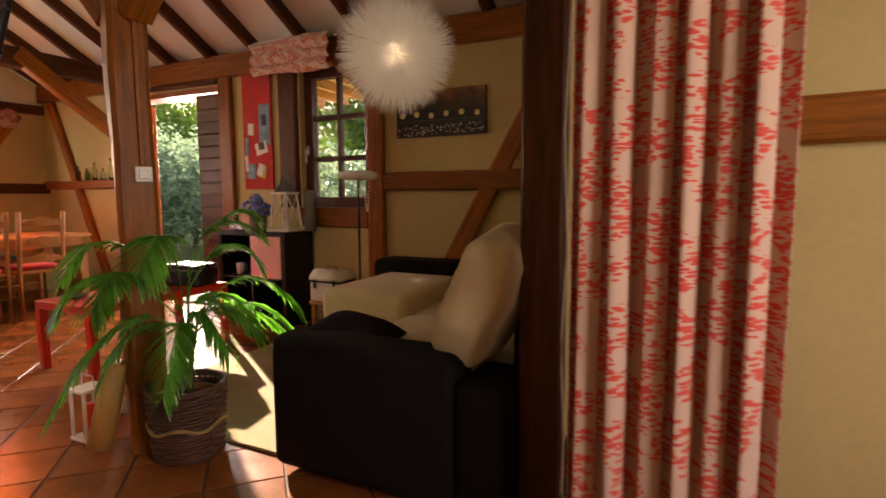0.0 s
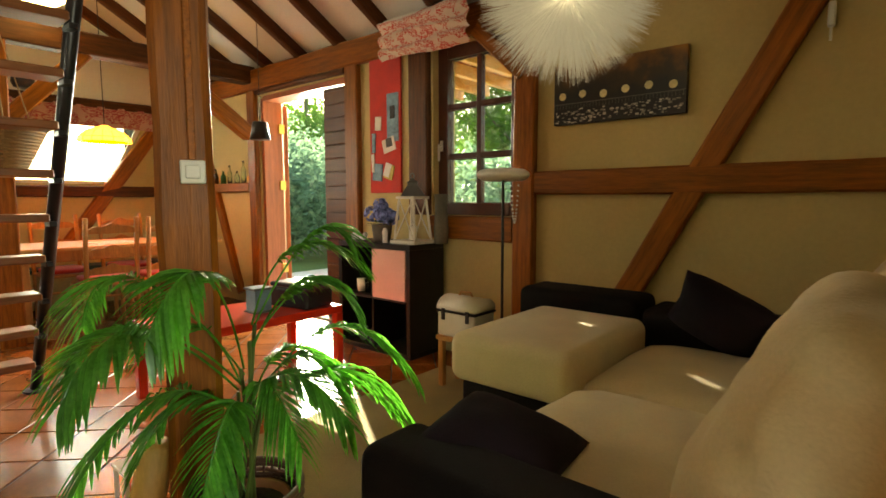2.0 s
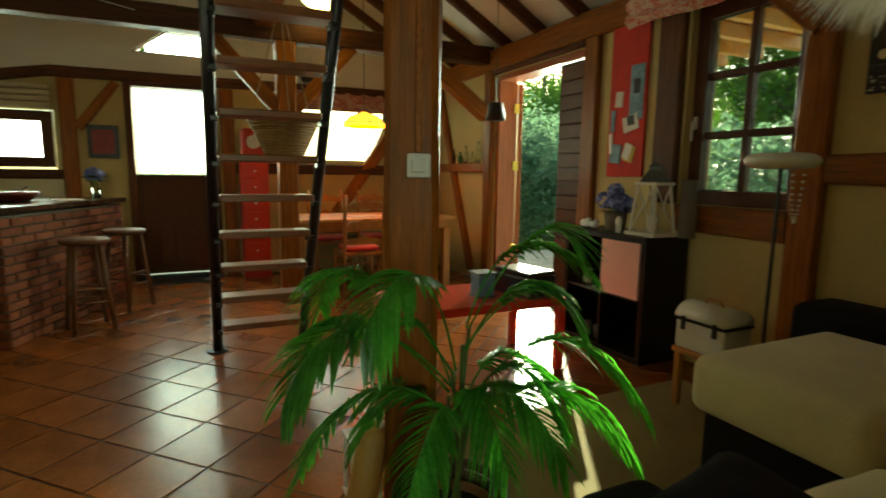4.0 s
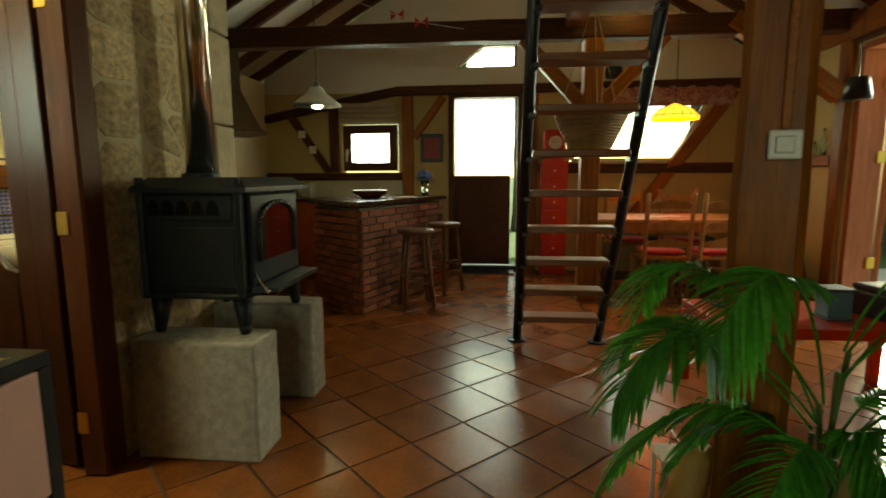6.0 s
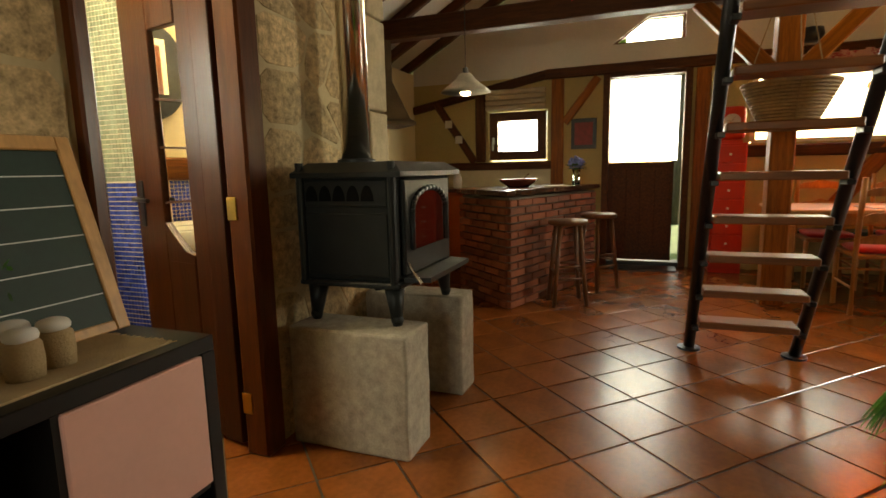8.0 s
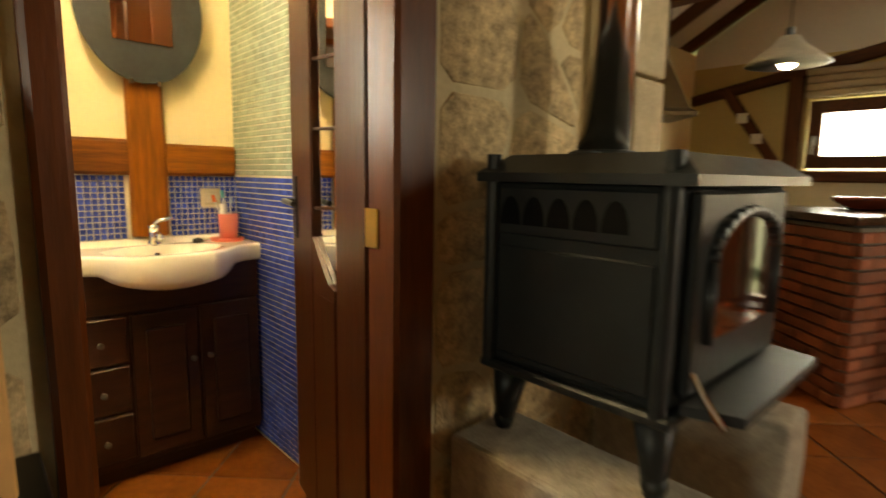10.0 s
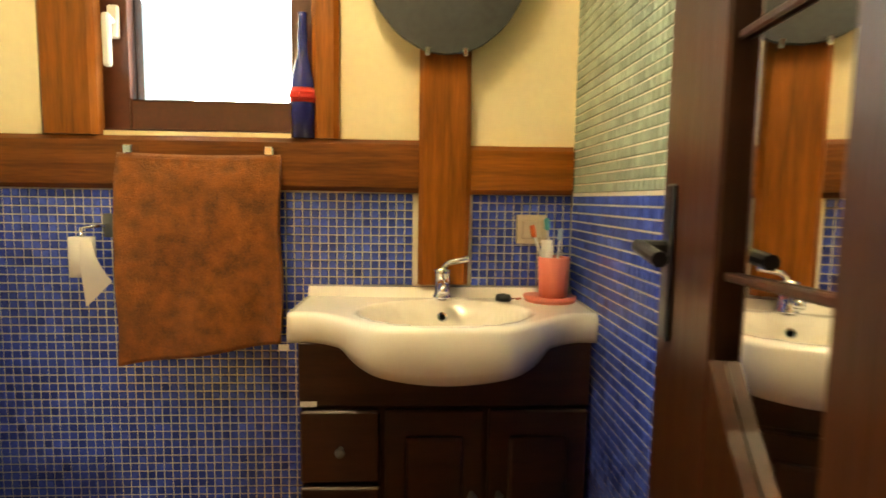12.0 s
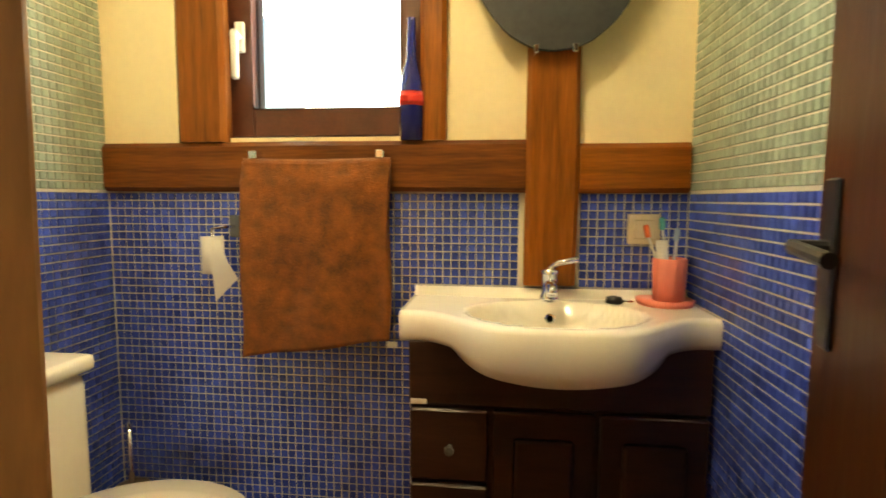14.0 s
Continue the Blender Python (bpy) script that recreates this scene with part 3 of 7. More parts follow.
wall_with_holes("alcove_wall", "x", 0.20, 0.10, 2.33, NY, -0.1, 3.5, [], PLASTER, "ochre plastered alcove wall behind the sofa")

# stone wall with the bathroom door
wall_with_holes("wall_stone", "y", SY - 0.02, -0.22, -3.12, FX1, -0.1, 3.6, [(-2.19, -1.490, -0.1, 2.06)], MORTAR, "lime mortared granite rubble wall")
wall_with_holes("bathroom_wall_west", "x", BXR - 0.012, -0.10, BY, SY - 0.24, -0.1, 2.42, [], TILE_GROUT, "grouted wall behind mosaic tiles")
wall_with_holes("bathroom_wall_east", "x", BXL + 0.012, 0.10, BY, SY - 0.24, -0.1, 2.42, [], TILE_GROUT, "grouted wall behind mosaic tiles")
solid("bathroom_ceiling", bx(B(), BXR - 0.1, BXL + 0.1, BY, SY - 0.24, 2.30, 2.36), WHITE, "white bathroom ceiling", "ceiling")

# ---- openings: windows and doors ----


def casement(name, axis, at, u0, u1, z0, z1, cols, rows, mt, label, fw=0.06, depth=0.07, mull=0.035, handle=None, hz=None):
    """A window: frame, glazing bars, panes and handle."""
    w = thing(name, label, "window", kind="structure")

    def box(nm, a0, a1, c0, c1, d0, d1, m, lab=""):
        return pbox(nm, m, w, a0, a1, d0, d1, c0, c1, 0.004, lab) if axis == "y" else pbox(nm, m, w, d0, d1, a0, a1, c0, c1, 0.004, lab)
    d0, d1 = at, at + depth
    box("window_frame", u0, u0 + fw, z0, z1, d0, d1, mt), box("window_frame", u1 - fw, u1, z0, z1, d0, d1, mt)
    box("window_frame", u0 + fw, u1 - fw, z0, z0 + fw, d0, d1, mt), box("window_frame", u0 + fw, u1 - fw, z1 - fw, z1, d0, d1, mt)
    gw, gh = (u1 - u0 - 2 * fw - mull * (cols - 1)) / cols, (z1 - z0 - 2 * fw - mull * (rows - 1)) / rows
    for i in range(1, cols):
        a = u0 + fw + i * gw + (i - 1) * mull
        box("glazing_bar", a, a + mull, z0 + fw, z1 - fw, d0 + 0.012, d1 - 0.012, mt)
    for j in range(1, rows):
        a = z0 + fw + j * gh + (j - 1) * mull
        box("glazing_bar", u0 + fw, u1 - fw, a, a + mull, d0 + 0.015, d1 - 0.015, mt)
    for i in range(cols):
        for j in range(rows):
            a, b = u0 + fw + i * (gw + mull), z0 + fw + j * (gh + mull)
            p = box("pane", a, a + gw, b, b + gh, (d0 + d1) / 2 - 0.003, (d0 + d1) / 2 + 0.003, GLASS)
            p.visible_shadow = False
    if handle is not None:
        s = -1 if depth > 0 else 1
        bm = B()
        e = at + s * 0.003
        if axis == "y":
            bx(bm, handle - 0.014, handle + 0.014, min(e, e + s * 0.012), max(e, e + s * 0.012), hz - 0.04, hz + 0.04, 0.004)
            bx(bm, handle - 0.010, handle + 0.010, min(e + s * 0.03, e + s * 0.045), max(e + s * 0.03, e + s * 0.045), hz - 0.115, hz + 0.012, 0.005)
            stick(bm, (handle, e, hz), (handle, e + s * 0.04, hz), 0.008)
        else:
            bx(bm, min(e, e + s * 0.012), max(e, e + s * 0.012), handle - 0.014, handle + 0.014, hz - 0.04, hz + 0.04, 0.004)
            bx(bm, min(e + s * 0.03, e + s * 0.045), max(e + s * 0.03, e + s * 0.045), handle - 0.01, handle + 0.01, hz - 0.115, hz + 0.012, 0.005)
            stick(bm, (e, handle, hz), (e + s * 0.04, handle, hz), 0.008)
        part("window_handle", bm, WHITE_PLASTIC, w, "white window handle")
    return w


casement("window_1", "y", NY + 0.06, -2.74, -1.995, 1.03, 2.27, 2, 3, FRAMEWOOD, "red-brown wooden casement window with six panes", 0.09, 0.07, 0.04, -2.70, 1.55)
box_thing("window_sill", "red-brown wooden window sill board", "sill", FRAMEWOOD, -2.74, -1.995, NY - 0.02, NY + 0.06, 1.005, 1.028, 0.005, "structure")
casement("window_2", "x", WX - 0.02, -0.60, 0.08, 1.22, 1.78, 1, 1, OAK_DARK, "small brown kitchen window, blown-out daylight", 0.10, -0.07, handle=-0.55, hz=1.45)
casement("window_3", "y", BY - 0.03, -1.635, -1.085, 1.24, 2.00, 1, 1, FRAMEWOOD, "red-brown bathroom window with white handle", 0.075, -0.06, handle=-1.13, hz=1.50)
# slanted dining window
w3 = thing("window_4", "dining window cut off by a slanting brace", "window", kind="structure")
for a, b in (((2.20, 1.335), (3.40, 1.335)), ((3.40, 1.335), (3.74, 2.04)), ((2.20, 2.04), (3.74, 2.04)), ((2.20, 1.335), (2.20, 2.04)), ((2.42, 1.335), (2.42, 2.04))):
    part("window_frame", bar(B(), (WX - 0.06, *a), (WX - 0.06, *b), 0.06, 0.045), WHITE_WOOD, w3)
bm = B()
for d in (-0.058, -0.062):
    bm.faces.new([bm.verts.new((WX + d, y, z)) for y, z in ((2.2, 1.34), (3.4, 1.34), (3.74, 2.04), (2.2, 2.04))])
part("pane", bm, GLASS, w3).visible_shadow = False
bm = B()
v = [bm.verts.new((WX - 0.1 + d, y, z)) for d in (0, 0.09) for y, z in ((3.42, 1.30), (3.80, 1.30), (3.80, 2.06), (3.78, 2.06))]
for f in ((0, 1, 2, 3), (4, 5, 6, 7), (0, 1, 5, 4), (1, 2, 6, 5), (2, 3, 7, 6), (3, 0, 4, 7)):
    bm.faces.new([v[i] for i in f])
solid("wall_infill", bm, PLASTER, "plastered corner beside the slanting window", "wall")
# gable window panes
g = thing("window_5", "slanted gable window under the roof", "window", kind="structure")
for a, b in (((0.80, 2.43), (1.53, 2.43)), ((0.80, 2.43), (1.17, 2.69)), ((1.17, 2.69), (1.53, 2.69)), ((1.53, 2.43), (1.53, 2.69))):
    part("window_frame", bar(B(), (WX - 0.05, *a), (WX - 0.05, *b), 0.05, 0.03), OAK_DARK, g)
bm = B()
bm.faces.new([bm.verts.new((WX - 0.05, y, z)) for y, z in ((0.80, 2.43), (1.53, 2.43), (1.53, 2.69), (1.17, 2.69))])
part("pane", bm, GLASS, g).visible_shadow = False

# west stable door: glazed upper leaf, plank lower leaf slightly ajar
d = thing("door_1", "dark wooden stable door with bright glazed upper half", "door", kind="structure")
for a in ((0.72, 0.79), (1.55, 1.62)):
    pbox("door_jamb", OAK_DARK, d, WX - 0.15, WX + 0.03, *a, 0, 2.12, 0.005)
pbox("door_head", OAK_DARK, d, WX - 0.15, WX + 0.03, 0.79, 1.55, 2.08, 2.12, 0.005)
up = pbox("door_pane", GLASS, d, WX - 0.085, WX - 0.079, 0.79, 1.55, 1.16, 2.08, 0.0)
up.visible_shadow = False
lo = part("lower_leaf", bx(B(), WX - 0.07, WX - 0.02, 0.79, 1.47, 0.06, 1.155, 0.004), OAK_DARK, d, "dark plank lower leaf")
for k in range(4):
    part("plank", bx(B(), WX - 0.02, WX - 0.012, 0.84 + k * 0.15, 0.985 + k * 0.15, 0.14, 1.10, 0.003), OAK_DARK, lo)
pbox("threshold", BLACK_STEEL, d, WX - 0.15, WX + 0.04, 0.79, 1.55, 0.0, 0.05, 0.004)

# north double door
d = thing("door_2", "wooden garden door standing open to daylight", "door", kind="structure")
# west jamb, head and open leaf take the sunlit-coloured wood
pbox("door_jamb", DOORWOOD_SUNLIT, d, -5.17, -5.12, NY + 0.02, NY + 0.24, 0, 2.2, 0.004)
pbox("door_jamb", DOORWOOD, d, -3.78, -3.73, NY + 0.02, NY + 0.24, 0, 2.2, 0.004)
pbox("door_head", DOORWOOD_SUNLIT, d, -5.12, -3.78, NY + 0.02, NY + 0.24, 2.17, 2.22, 0.004)
lf = part("open_leaf", bar(B(), (-5.10, NY + 0.27, 1.085), (-5.68, NY + 0.56, 1.085), 0.045, 2.13, 0.004), DOORWOOD_SUNLIT, d, "door leaf swung outwards, sunlight put into its orange-brown colour")
for z in (0.4, 1.3, 1.9):
    part("hinge", bx(B(), -5.118, -5.10, NY + 0.19, NY + 0.26, z - 0.05, z + 0.05, 0.004), BRASS, lf)
cl = pbox("closed_leaf", PLANKWOOD, d, -4.15, -3.78, NY + 0.06, NY + 0.10, 0.02, 2.16, 0.004, "dark horizontal plank leaf")
for k in range(17):
    part("plank", bx(B(), -4.12, -3.80, NY + 0.042, NY + 0.06, 0.06 + k * 0.122, 0.172 + k * 0.122, 0.005), PLANKWOOD, cl)
pbox("threshold", GRANITE, d, -5.17, -3.73, NY, NY + 0.3, -0.05, 0.02, 0.006)

# bathroom door, open inwards
d = thing("door_3", "open mahogany bathroom door with narrow wavy glass", "door", kind="structure")
pbox("door_jamb", DOORWOOD, d, -1.535, -1.488, SY - 0.26, SY + 0.015, 0, 2.06, 0.008)
pbox("door_jamb", DOORWOOD, d, -2.188, -2.075, SY - 0.095, SY + 0.015, 0, 2.06, 0.010)
pbox("door_jamb", DOORWOOD, d, -2.19, -2.140, SY - 0.26, SY - 0.097, 0, 2.06, 0.004)
pbox("door_head", DOORWOOD, d, -2.14, -1.535, SY - 0.26, SY + 0.015, 2.0, 2.06, 0.008)
leaf = new("door_leaf")
leaf.parent = d
leaf.matrix_basis = pose(-2.122, SY - 0.135, 0.02, 0, 0, 180 + 79)
L = 0.60
GZ0, GZ1, GA, GB = 0.84, 1.68, 0.215, 0.40
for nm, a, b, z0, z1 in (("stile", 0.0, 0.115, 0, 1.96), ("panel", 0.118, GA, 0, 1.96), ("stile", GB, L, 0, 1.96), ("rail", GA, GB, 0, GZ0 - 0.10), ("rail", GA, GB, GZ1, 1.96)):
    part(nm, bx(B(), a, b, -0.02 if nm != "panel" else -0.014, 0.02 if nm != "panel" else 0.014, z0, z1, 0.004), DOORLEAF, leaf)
part("door_glass", bx(B(), GA - 0.004, GB + 0.004, -0.004, 0.004, GZ0 - 0.10, GZ1), MIRROR, leaf, "dark reflecting glass strip")
for sd in (-1, 1):
    bm = B()
    tri_ = [(GA, GZ0 - 0.104), (GB, GZ0 - 0.104), (GB, GZ0 + 0.06), (GB - 0.05, GZ0 + 0.01), (GA + 0.05, GZ0 - 0.06), (GA, GZ0 - 0.07)]
    fr_ = [[bm.verts.new((x, sd * y, z)) for x, z in tri_] for y in (0.005, 0.019)]
    bm.faces.new(fr_[0]), bm.faces.new(fr_[1])
    for k in range(6):
        bm.faces.new((fr_[0][k], fr_[0][(k + 1) % 6], fr_[1][(k + 1) % 6], fr_[1][k]))
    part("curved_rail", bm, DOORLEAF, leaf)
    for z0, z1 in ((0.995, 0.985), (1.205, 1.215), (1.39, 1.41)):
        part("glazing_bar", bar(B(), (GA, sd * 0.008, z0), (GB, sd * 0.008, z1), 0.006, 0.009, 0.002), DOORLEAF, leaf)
for sd in (-1, 1):
    bm = B()
    bx(bm, L - 0.065, L - 0.03, sd * 0.02 if sd > 0 else -0.026, 0.026 if sd > 0 else -0.02, 0.88, 1.08, 0.003)
    if sd > 0:
        stick(bm, (L - 0.048, sd * 0.02, 1.0), (L - 0.048, sd * 0.065, 1.0), 0.009)
        stick(bm, (L - 0.048, sd * 0.06, 1.0), (L - 0.155, sd * 0.06, 0.995), 0.009)
    part("door_handle", bm, BLACK_STEEL, leaf, "black lever handle")
for z in (0.22, 0.99, 1.78):
    part("hinge", bx(B(), -2.0755, -2.0705, SY - 0.093, SY - 0.048, z - 0.043, z + 0.043, 0.0015), BRASS, d, "brass hinge")

# ---- living corner ----
sofa = thing("corner_sofa", "dark brown sofa with cream seat covers and chaise", "sofa", (-0.45, 3.0, 0))


def SX(x):
    return x + 0.45


def SYL(y):
    return y - 3.0


def sofabox(nm, x0, x1, y0, y1, z0, z1, bev, mt, lab=""):
    return part(nm, bx(B(), SX(x0), SX(x1), SYL(y0), SYL(y1), z0, z1, bev, 4), mt, sofa, lab, True)


sofabox("base", -0.95, 0.15, 2.24, 3.80, 0.05, 0.28, 0.02, SOFA_DARK)
sofabox("armrest", -1.02, -0.20, 2.03, 2.25, 0.02, 0.575, 0.05, SOFA_DARK)
sofabox("armrest", -0.98, 0.15, 3.80, 4.10, 0.02, 0.62, 0.05, SOFA_DARK)
sofabox("chaise_base", -1.48, -0.95, 3.03, 3.80, 0.05, 0.36, 0.02, SOFA_DARK)
sofabox("chaise_arm", -1.68, -0.99, 3.80, 4.10, 0.05, 0.655, 0.05, SOFA_DARK)
sofabox("backrest", -0.10, 0.16, 2.36, 3.80, 0.05, 0.70, 0.06, SOFA_DARK)
sofabox("backrest_end", -0.205, -0.022, 2.05, 2.36, 0.02, 0.49, 0.03, SOFA_DARK)
part("seat_cushion", cushion(B(), 0.92, 0.82, 0.24, (SX(-0.50), SYL(2.66), 0.37), 0.12, 0.3, 18, 0.006), SOFA_CREAM, sofa, "cream seat cushion", True)
part("seat_cushion", cushion(B(), 0.92, 0.82, 0.24, (SX(-0.50), SYL(3.42), 0.37), 0.12, 0.3, 18, 0.006, None, 4.0), SOFA_CREAM, sofa, "cream seat cushion", True)
part("chaise_cushion", bx(B(), SX(-1.52), SX(-0.93), SYL(2.98), SYL(3.79), 0.36, 0.575, 0.055, 5), SOFA_CREAM, sofa, "cream chaise cushion", True)
for i, (y, x, s) in enumerate(((2.34, -0.17, 0), (2.96, -0.10, 3), (3.5, -0.06, 7))):
    m = Matrix.Translation((SX(x), SYL(y), 0.76 if i == 0 else 0.68)) @ Matrix.Rotation(radians(-66 if i == 0 else -72), 4, "Y")
    part("back_cushion", cushion(B(), 0.54 if i == 0 else 0.60, 0.50 if i == 0 else 0.58, 0.25, (0, 0, 0), 0.4, 0.5, 30, 0.022, m, float(s)), SOFA_CREAM, sofa, "plump cream back cushion", True)


def pillow(place, rx, ry, rz, w=0.44):
    t = thing("throw_pillow", "dark aubergine throw pillow lying on the sofa", "pillow", place, group="dark pillows")
    m = Matrix.Rotation(radians(rz), 4, "Z") @ Matrix.Rotation(radians(ry), 4, "Y") @ Matrix.Rotation(radians(rx), 4, "X")
    bm = B()
    for s in (1, -1):
        g2 = bmesh.ops.create_grid(bm, x_segments=16, y_segments=16, size=0.5)["verts"]
        for v in g2:
            x, y = v.co.x * 2, v.co.y * 2
            h = (max(0, 1 - x * x) * max(0, 1 - y * y)) ** 0.42
            k = 1 - 0.10 * (1 - abs(x)) * (abs(y) ** 6) - 0.10 * (1 - abs(y)) * (abs(x) ** 6)
            v.co = Vector((x * w / 2 * k, y * w / 2 * k, s * h * 0.075 + noise.noise(Vector((x * 2, y * 2, s))) * 0.008 * h))
    bmesh.ops.remove_doubles(bm, verts=bm.verts[:], dist=0.0008)
    bmesh.ops.transform(bm, matrix=m, verts=bm.verts[:])
    part("cover", bm, PILLOW_DARK, t, "", True)
    return t


pillow((-0.80, 2.33, 0.525), 4, 12, 10, 0.36)
pillow((-0.60, 3.66, 0.65), -48, 26, 6, 0.38)

solid("rug", bx(B(), -2.35, -0.80, 2.13, 3.95, 0.0, 0.014, 0.005), RUG, "olive tan woven rug on the tiles", "rug", "")

# curtain on its rail
cur = thing("curtain", "cream curtain printed with red sprigs, hanging in folds", "curtain", (0.0, 2.0, 0))
bm = B()
NU, NV = 120, 24
uvl = bm.loops.layers.uv.new("uv")
grid = []
for j in range(NV + 1):
    z = 0.03 + 2.42 * j / NV
    row = []
    for i in range(NU + 1):
        u = i / NU
        ph = u * 2 * math.pi * 6.5 + 0.5 * math.sin(u * 9) + 0.25 * math.sin(z * 1.3 + u * 20)
        a = 0.040 + 0.012 * math.sin(u * 23 + 1)
        x = 0.20 + u * 0.52 + 0.012 * math.cos(ph * 2)
        y = -0.06 + a * math.sin(ph) * (0.8 + 0.2 * math.cos(z)) + 0.01 * noise.noise(Vector((u * 6, z * 1.5, 0)))
        row.append((bm.verts.new((x, y, z)), u * 1.15, z))
    grid.append(row)
for a, b in zip(grid, grid[1:]):
    for i in range(NU):
        f = bm.faces.new((a[i][0], a[i + 1][0], b[i + 1][0], b[i][0]))
        for lp, q in zip(f.loops, (a[i], a[i + 1], b[i + 1], b[i])):
            lp[uvl].uv = (q[1], q[2])
ob = part("cloth", bm, CURTAIN, cur, "", True)
sm = ob.modifiers.new("thick", "SOLIDIFY")
sm.thickness = 0.003
part("curtain_rod", stick(B(), (0.10, -0.06, 2.47), (0.95, -0.06, 2.47), 0.012), OAK_DARK, cur)
for x in (0.12, 0.93):
    part("bracket", bar(B(), (x, -0.06, 2.47), (x, 0.23, 2.47), 0.02, 0.02), OAK_DARK, cur)
cord = thing("blind_cord", "white plastic pull cord hanging beside the post", "cord", (0.15, 2.15, 0))
part("cord", tube(B(), [(0.0 + 0.006 * math.sin(k), 0, 0.12 + 0.11 * k) for k in range(22)], 0.004), WHITE_PLASTIC, cord)
part("cord_weight", lathe(B(), [(0.0, 0.0), (0.010, 0.005), (0.012, 0.06), (0.005, 0.12)], 10, (0, 0, 0.01)), mat("blue_grey_plastic", (0.15, 0.2, 0.3), 0.4), cord)

# round filament pendant
pend = thing("pendant_lamp", "big round pendant of bristling white paper strips", "lamp", (-1.09, 3.207, 1.957))
rnd = random.Random(4)
bm = B()
for k in range(5200):
    v = Vector((rnd.gauss(0, 1), rnd.gauss(0, 1), rnd.gauss(0, 1))).normalized()
    s = v.orthogonal().normalized()
    s.rotate(Matrix.Rotation(rnd.uniform(0, 6.28), 3, v))
    r0, r1 = rnd.uniform(0.04, 0.10), rnd.uniform(0.30, 0.365)
    w = 0.0012
    bend = s * rnd.uniform(-0.03, 0.03)
    a, b, c = v * r0, v * (r0 + r1) / 2 + bend * 0.4, v * r1 + bend
    t2 = v.cross(s).normalized() * w
    vs = [bm.verts.new(q) for q in (a - t2, a + t2, b + t2, c + t2 * 0.5, c - t2 * 0.5, b - t2)]
    bm.faces.new(vs)
part("filament_ball", bm, FILAMENT, pend, "", False)
cr_ = part("core", lathe(B(), [(0.0, -0.05), (0.035, -0.035), (0.05, 0.0), (0.035, 0.035), (0.0, 0.05)], 16), LAMP_GLASS, pend, "", True)
cr_.visible_shadow = False
part("cable", stick(B(), (0, 0, 0.05), (0, 0, 1.26), 0.004), WHITE_PLASTIC, pend)
bulb("pendant_bulb", (-1.09, 3.207, 1.957), 2.2, (1.0, 0.93, 0.80), 0.055)

# slim floor lamp with ring head
fl = thing("floor_lamp", "slim black floor lamp with white ring head and pull chain", "lamp", (-1.65, 3.60, 0))
part("pole", stick(B(), (0, 0, 0.02), (0, 0, 1.27), 0.008), BLACK_STEEL, fl)
part("foot", lathe(B(), [(0.12, 0.0), (0.12, 0.015), (0.01, 0.025)], 28), BLACK_STEEL, fl)
bm = B()
N1, N2 = 36, 12
ring = [[bm.verts.new(((0.085 + 0.055 * math.cos(2 * math.pi * j / N2)) * math.cos(2 * math.pi * i / N1), (0.085 + 0.055 * math.cos(2 * math.pi * j / N2)) * math.sin(2 * math.pi * i / N1), 1.275 + 0.032 * math.sin(2 * math.pi * j / N2))) for j in range(N2)] for i in range(N1)]
for i in range(N1):
    for j in range(N2):
        bm.faces.new((ring[i][j], ring[(i + 1) % N1][j], ring[(i + 1) % N1][(j + 1) % N2], ring[i][(j + 1) % N2]))
part("ring_shade", bm, WHITE_PLASTIC, fl, "white ring shade", True)
part("reflector", lathe(B(), [(0.04, 1.285), (0.05, 1.29), (0.05, 1.295), (0.0, 1.30)], 20), GREY_METAL, fl)
bm = B()
for k in range(26):
    a = k / 25
    x = 0.07 + 0.05 * math.sin(a * math.pi)
    z = 1.245 - 0.22 * math.sin(a * math.pi)
    bmesh.ops.create_icosphere(bm, subdivisions=1, radius=0.006, matrix=Matrix.Translation((0.05 + 0.06 * a, -0.02 * a, z)))
part("pull_chain", bm, WHITE_PLASTIC, fl, "beaded pull chain", True)

# small chest on a stool
ch = thing("rattan_chest", "small cream domed chest with dark straps", "chest", (-1.99, 3.72, 0.33))
bm = B()
bx(bm, -0.14, 0.14, -0.10, 0.10, 0, 0.16, 0.012, 2)
part("body", bm, WHITE_WOOD, ch)
bm = B()
rows = [[bm.verts.new((x, 0.105 * math.cos(a), 0.163 + 0.075 * math.sin(a))) for a in [math.pi * k / 10 for k in range(11)]] for x in (-0.145, 0.145)]
for k in range(10):
    bm.faces.new((rows[0][k], rows[0][k + 1], rows[1][k + 1], rows[1][k]))
bm.faces.new(rows[0]), bm.faces.new(rows[1]), bm.faces.new((rows[0][0], rows[1][0], rows[1][10], rows[0][10]))
part("lid", bm, WHITE_WOOD, ch, "domed cream lid", True)
part("handle", tube(B(), [(-0.05, 0, 0.235), (-0.035, 0, 0.262), (0.035, 0, 0.262), (0.05, 0, 0.235)], 0.006), PINE, ch)
part("strap", bx(B(), -0.147, 0.147, -0.108, 0.108, 0.145, 0.158, 0.003), BLACKWOOD, ch)
for x in (-0.09, 0.09):
    part("clasp", bx(B(), x - 0.012, x + 0.012, -0.112, -0.10, 0.10, 0.17, 0.003), BLACK_STEEL, ch)
st = thing("small_stool", "low pine stool under the chest", "stool", (-1.99, 3.72, 0))
part("seat", bx(B(), -0.15, 0.15, -0.11, 0.11, 0.30, 0.328, 0.006), PINE, st)
for x in (-0.12, 0.12):
    for y in (-0.08, 0.08):
        part("leg", bx(B(), x - 0.018, x + 0.018, y - 0.018, y + 0.018, 0.0, 0.30, 0.004), PINE, st)


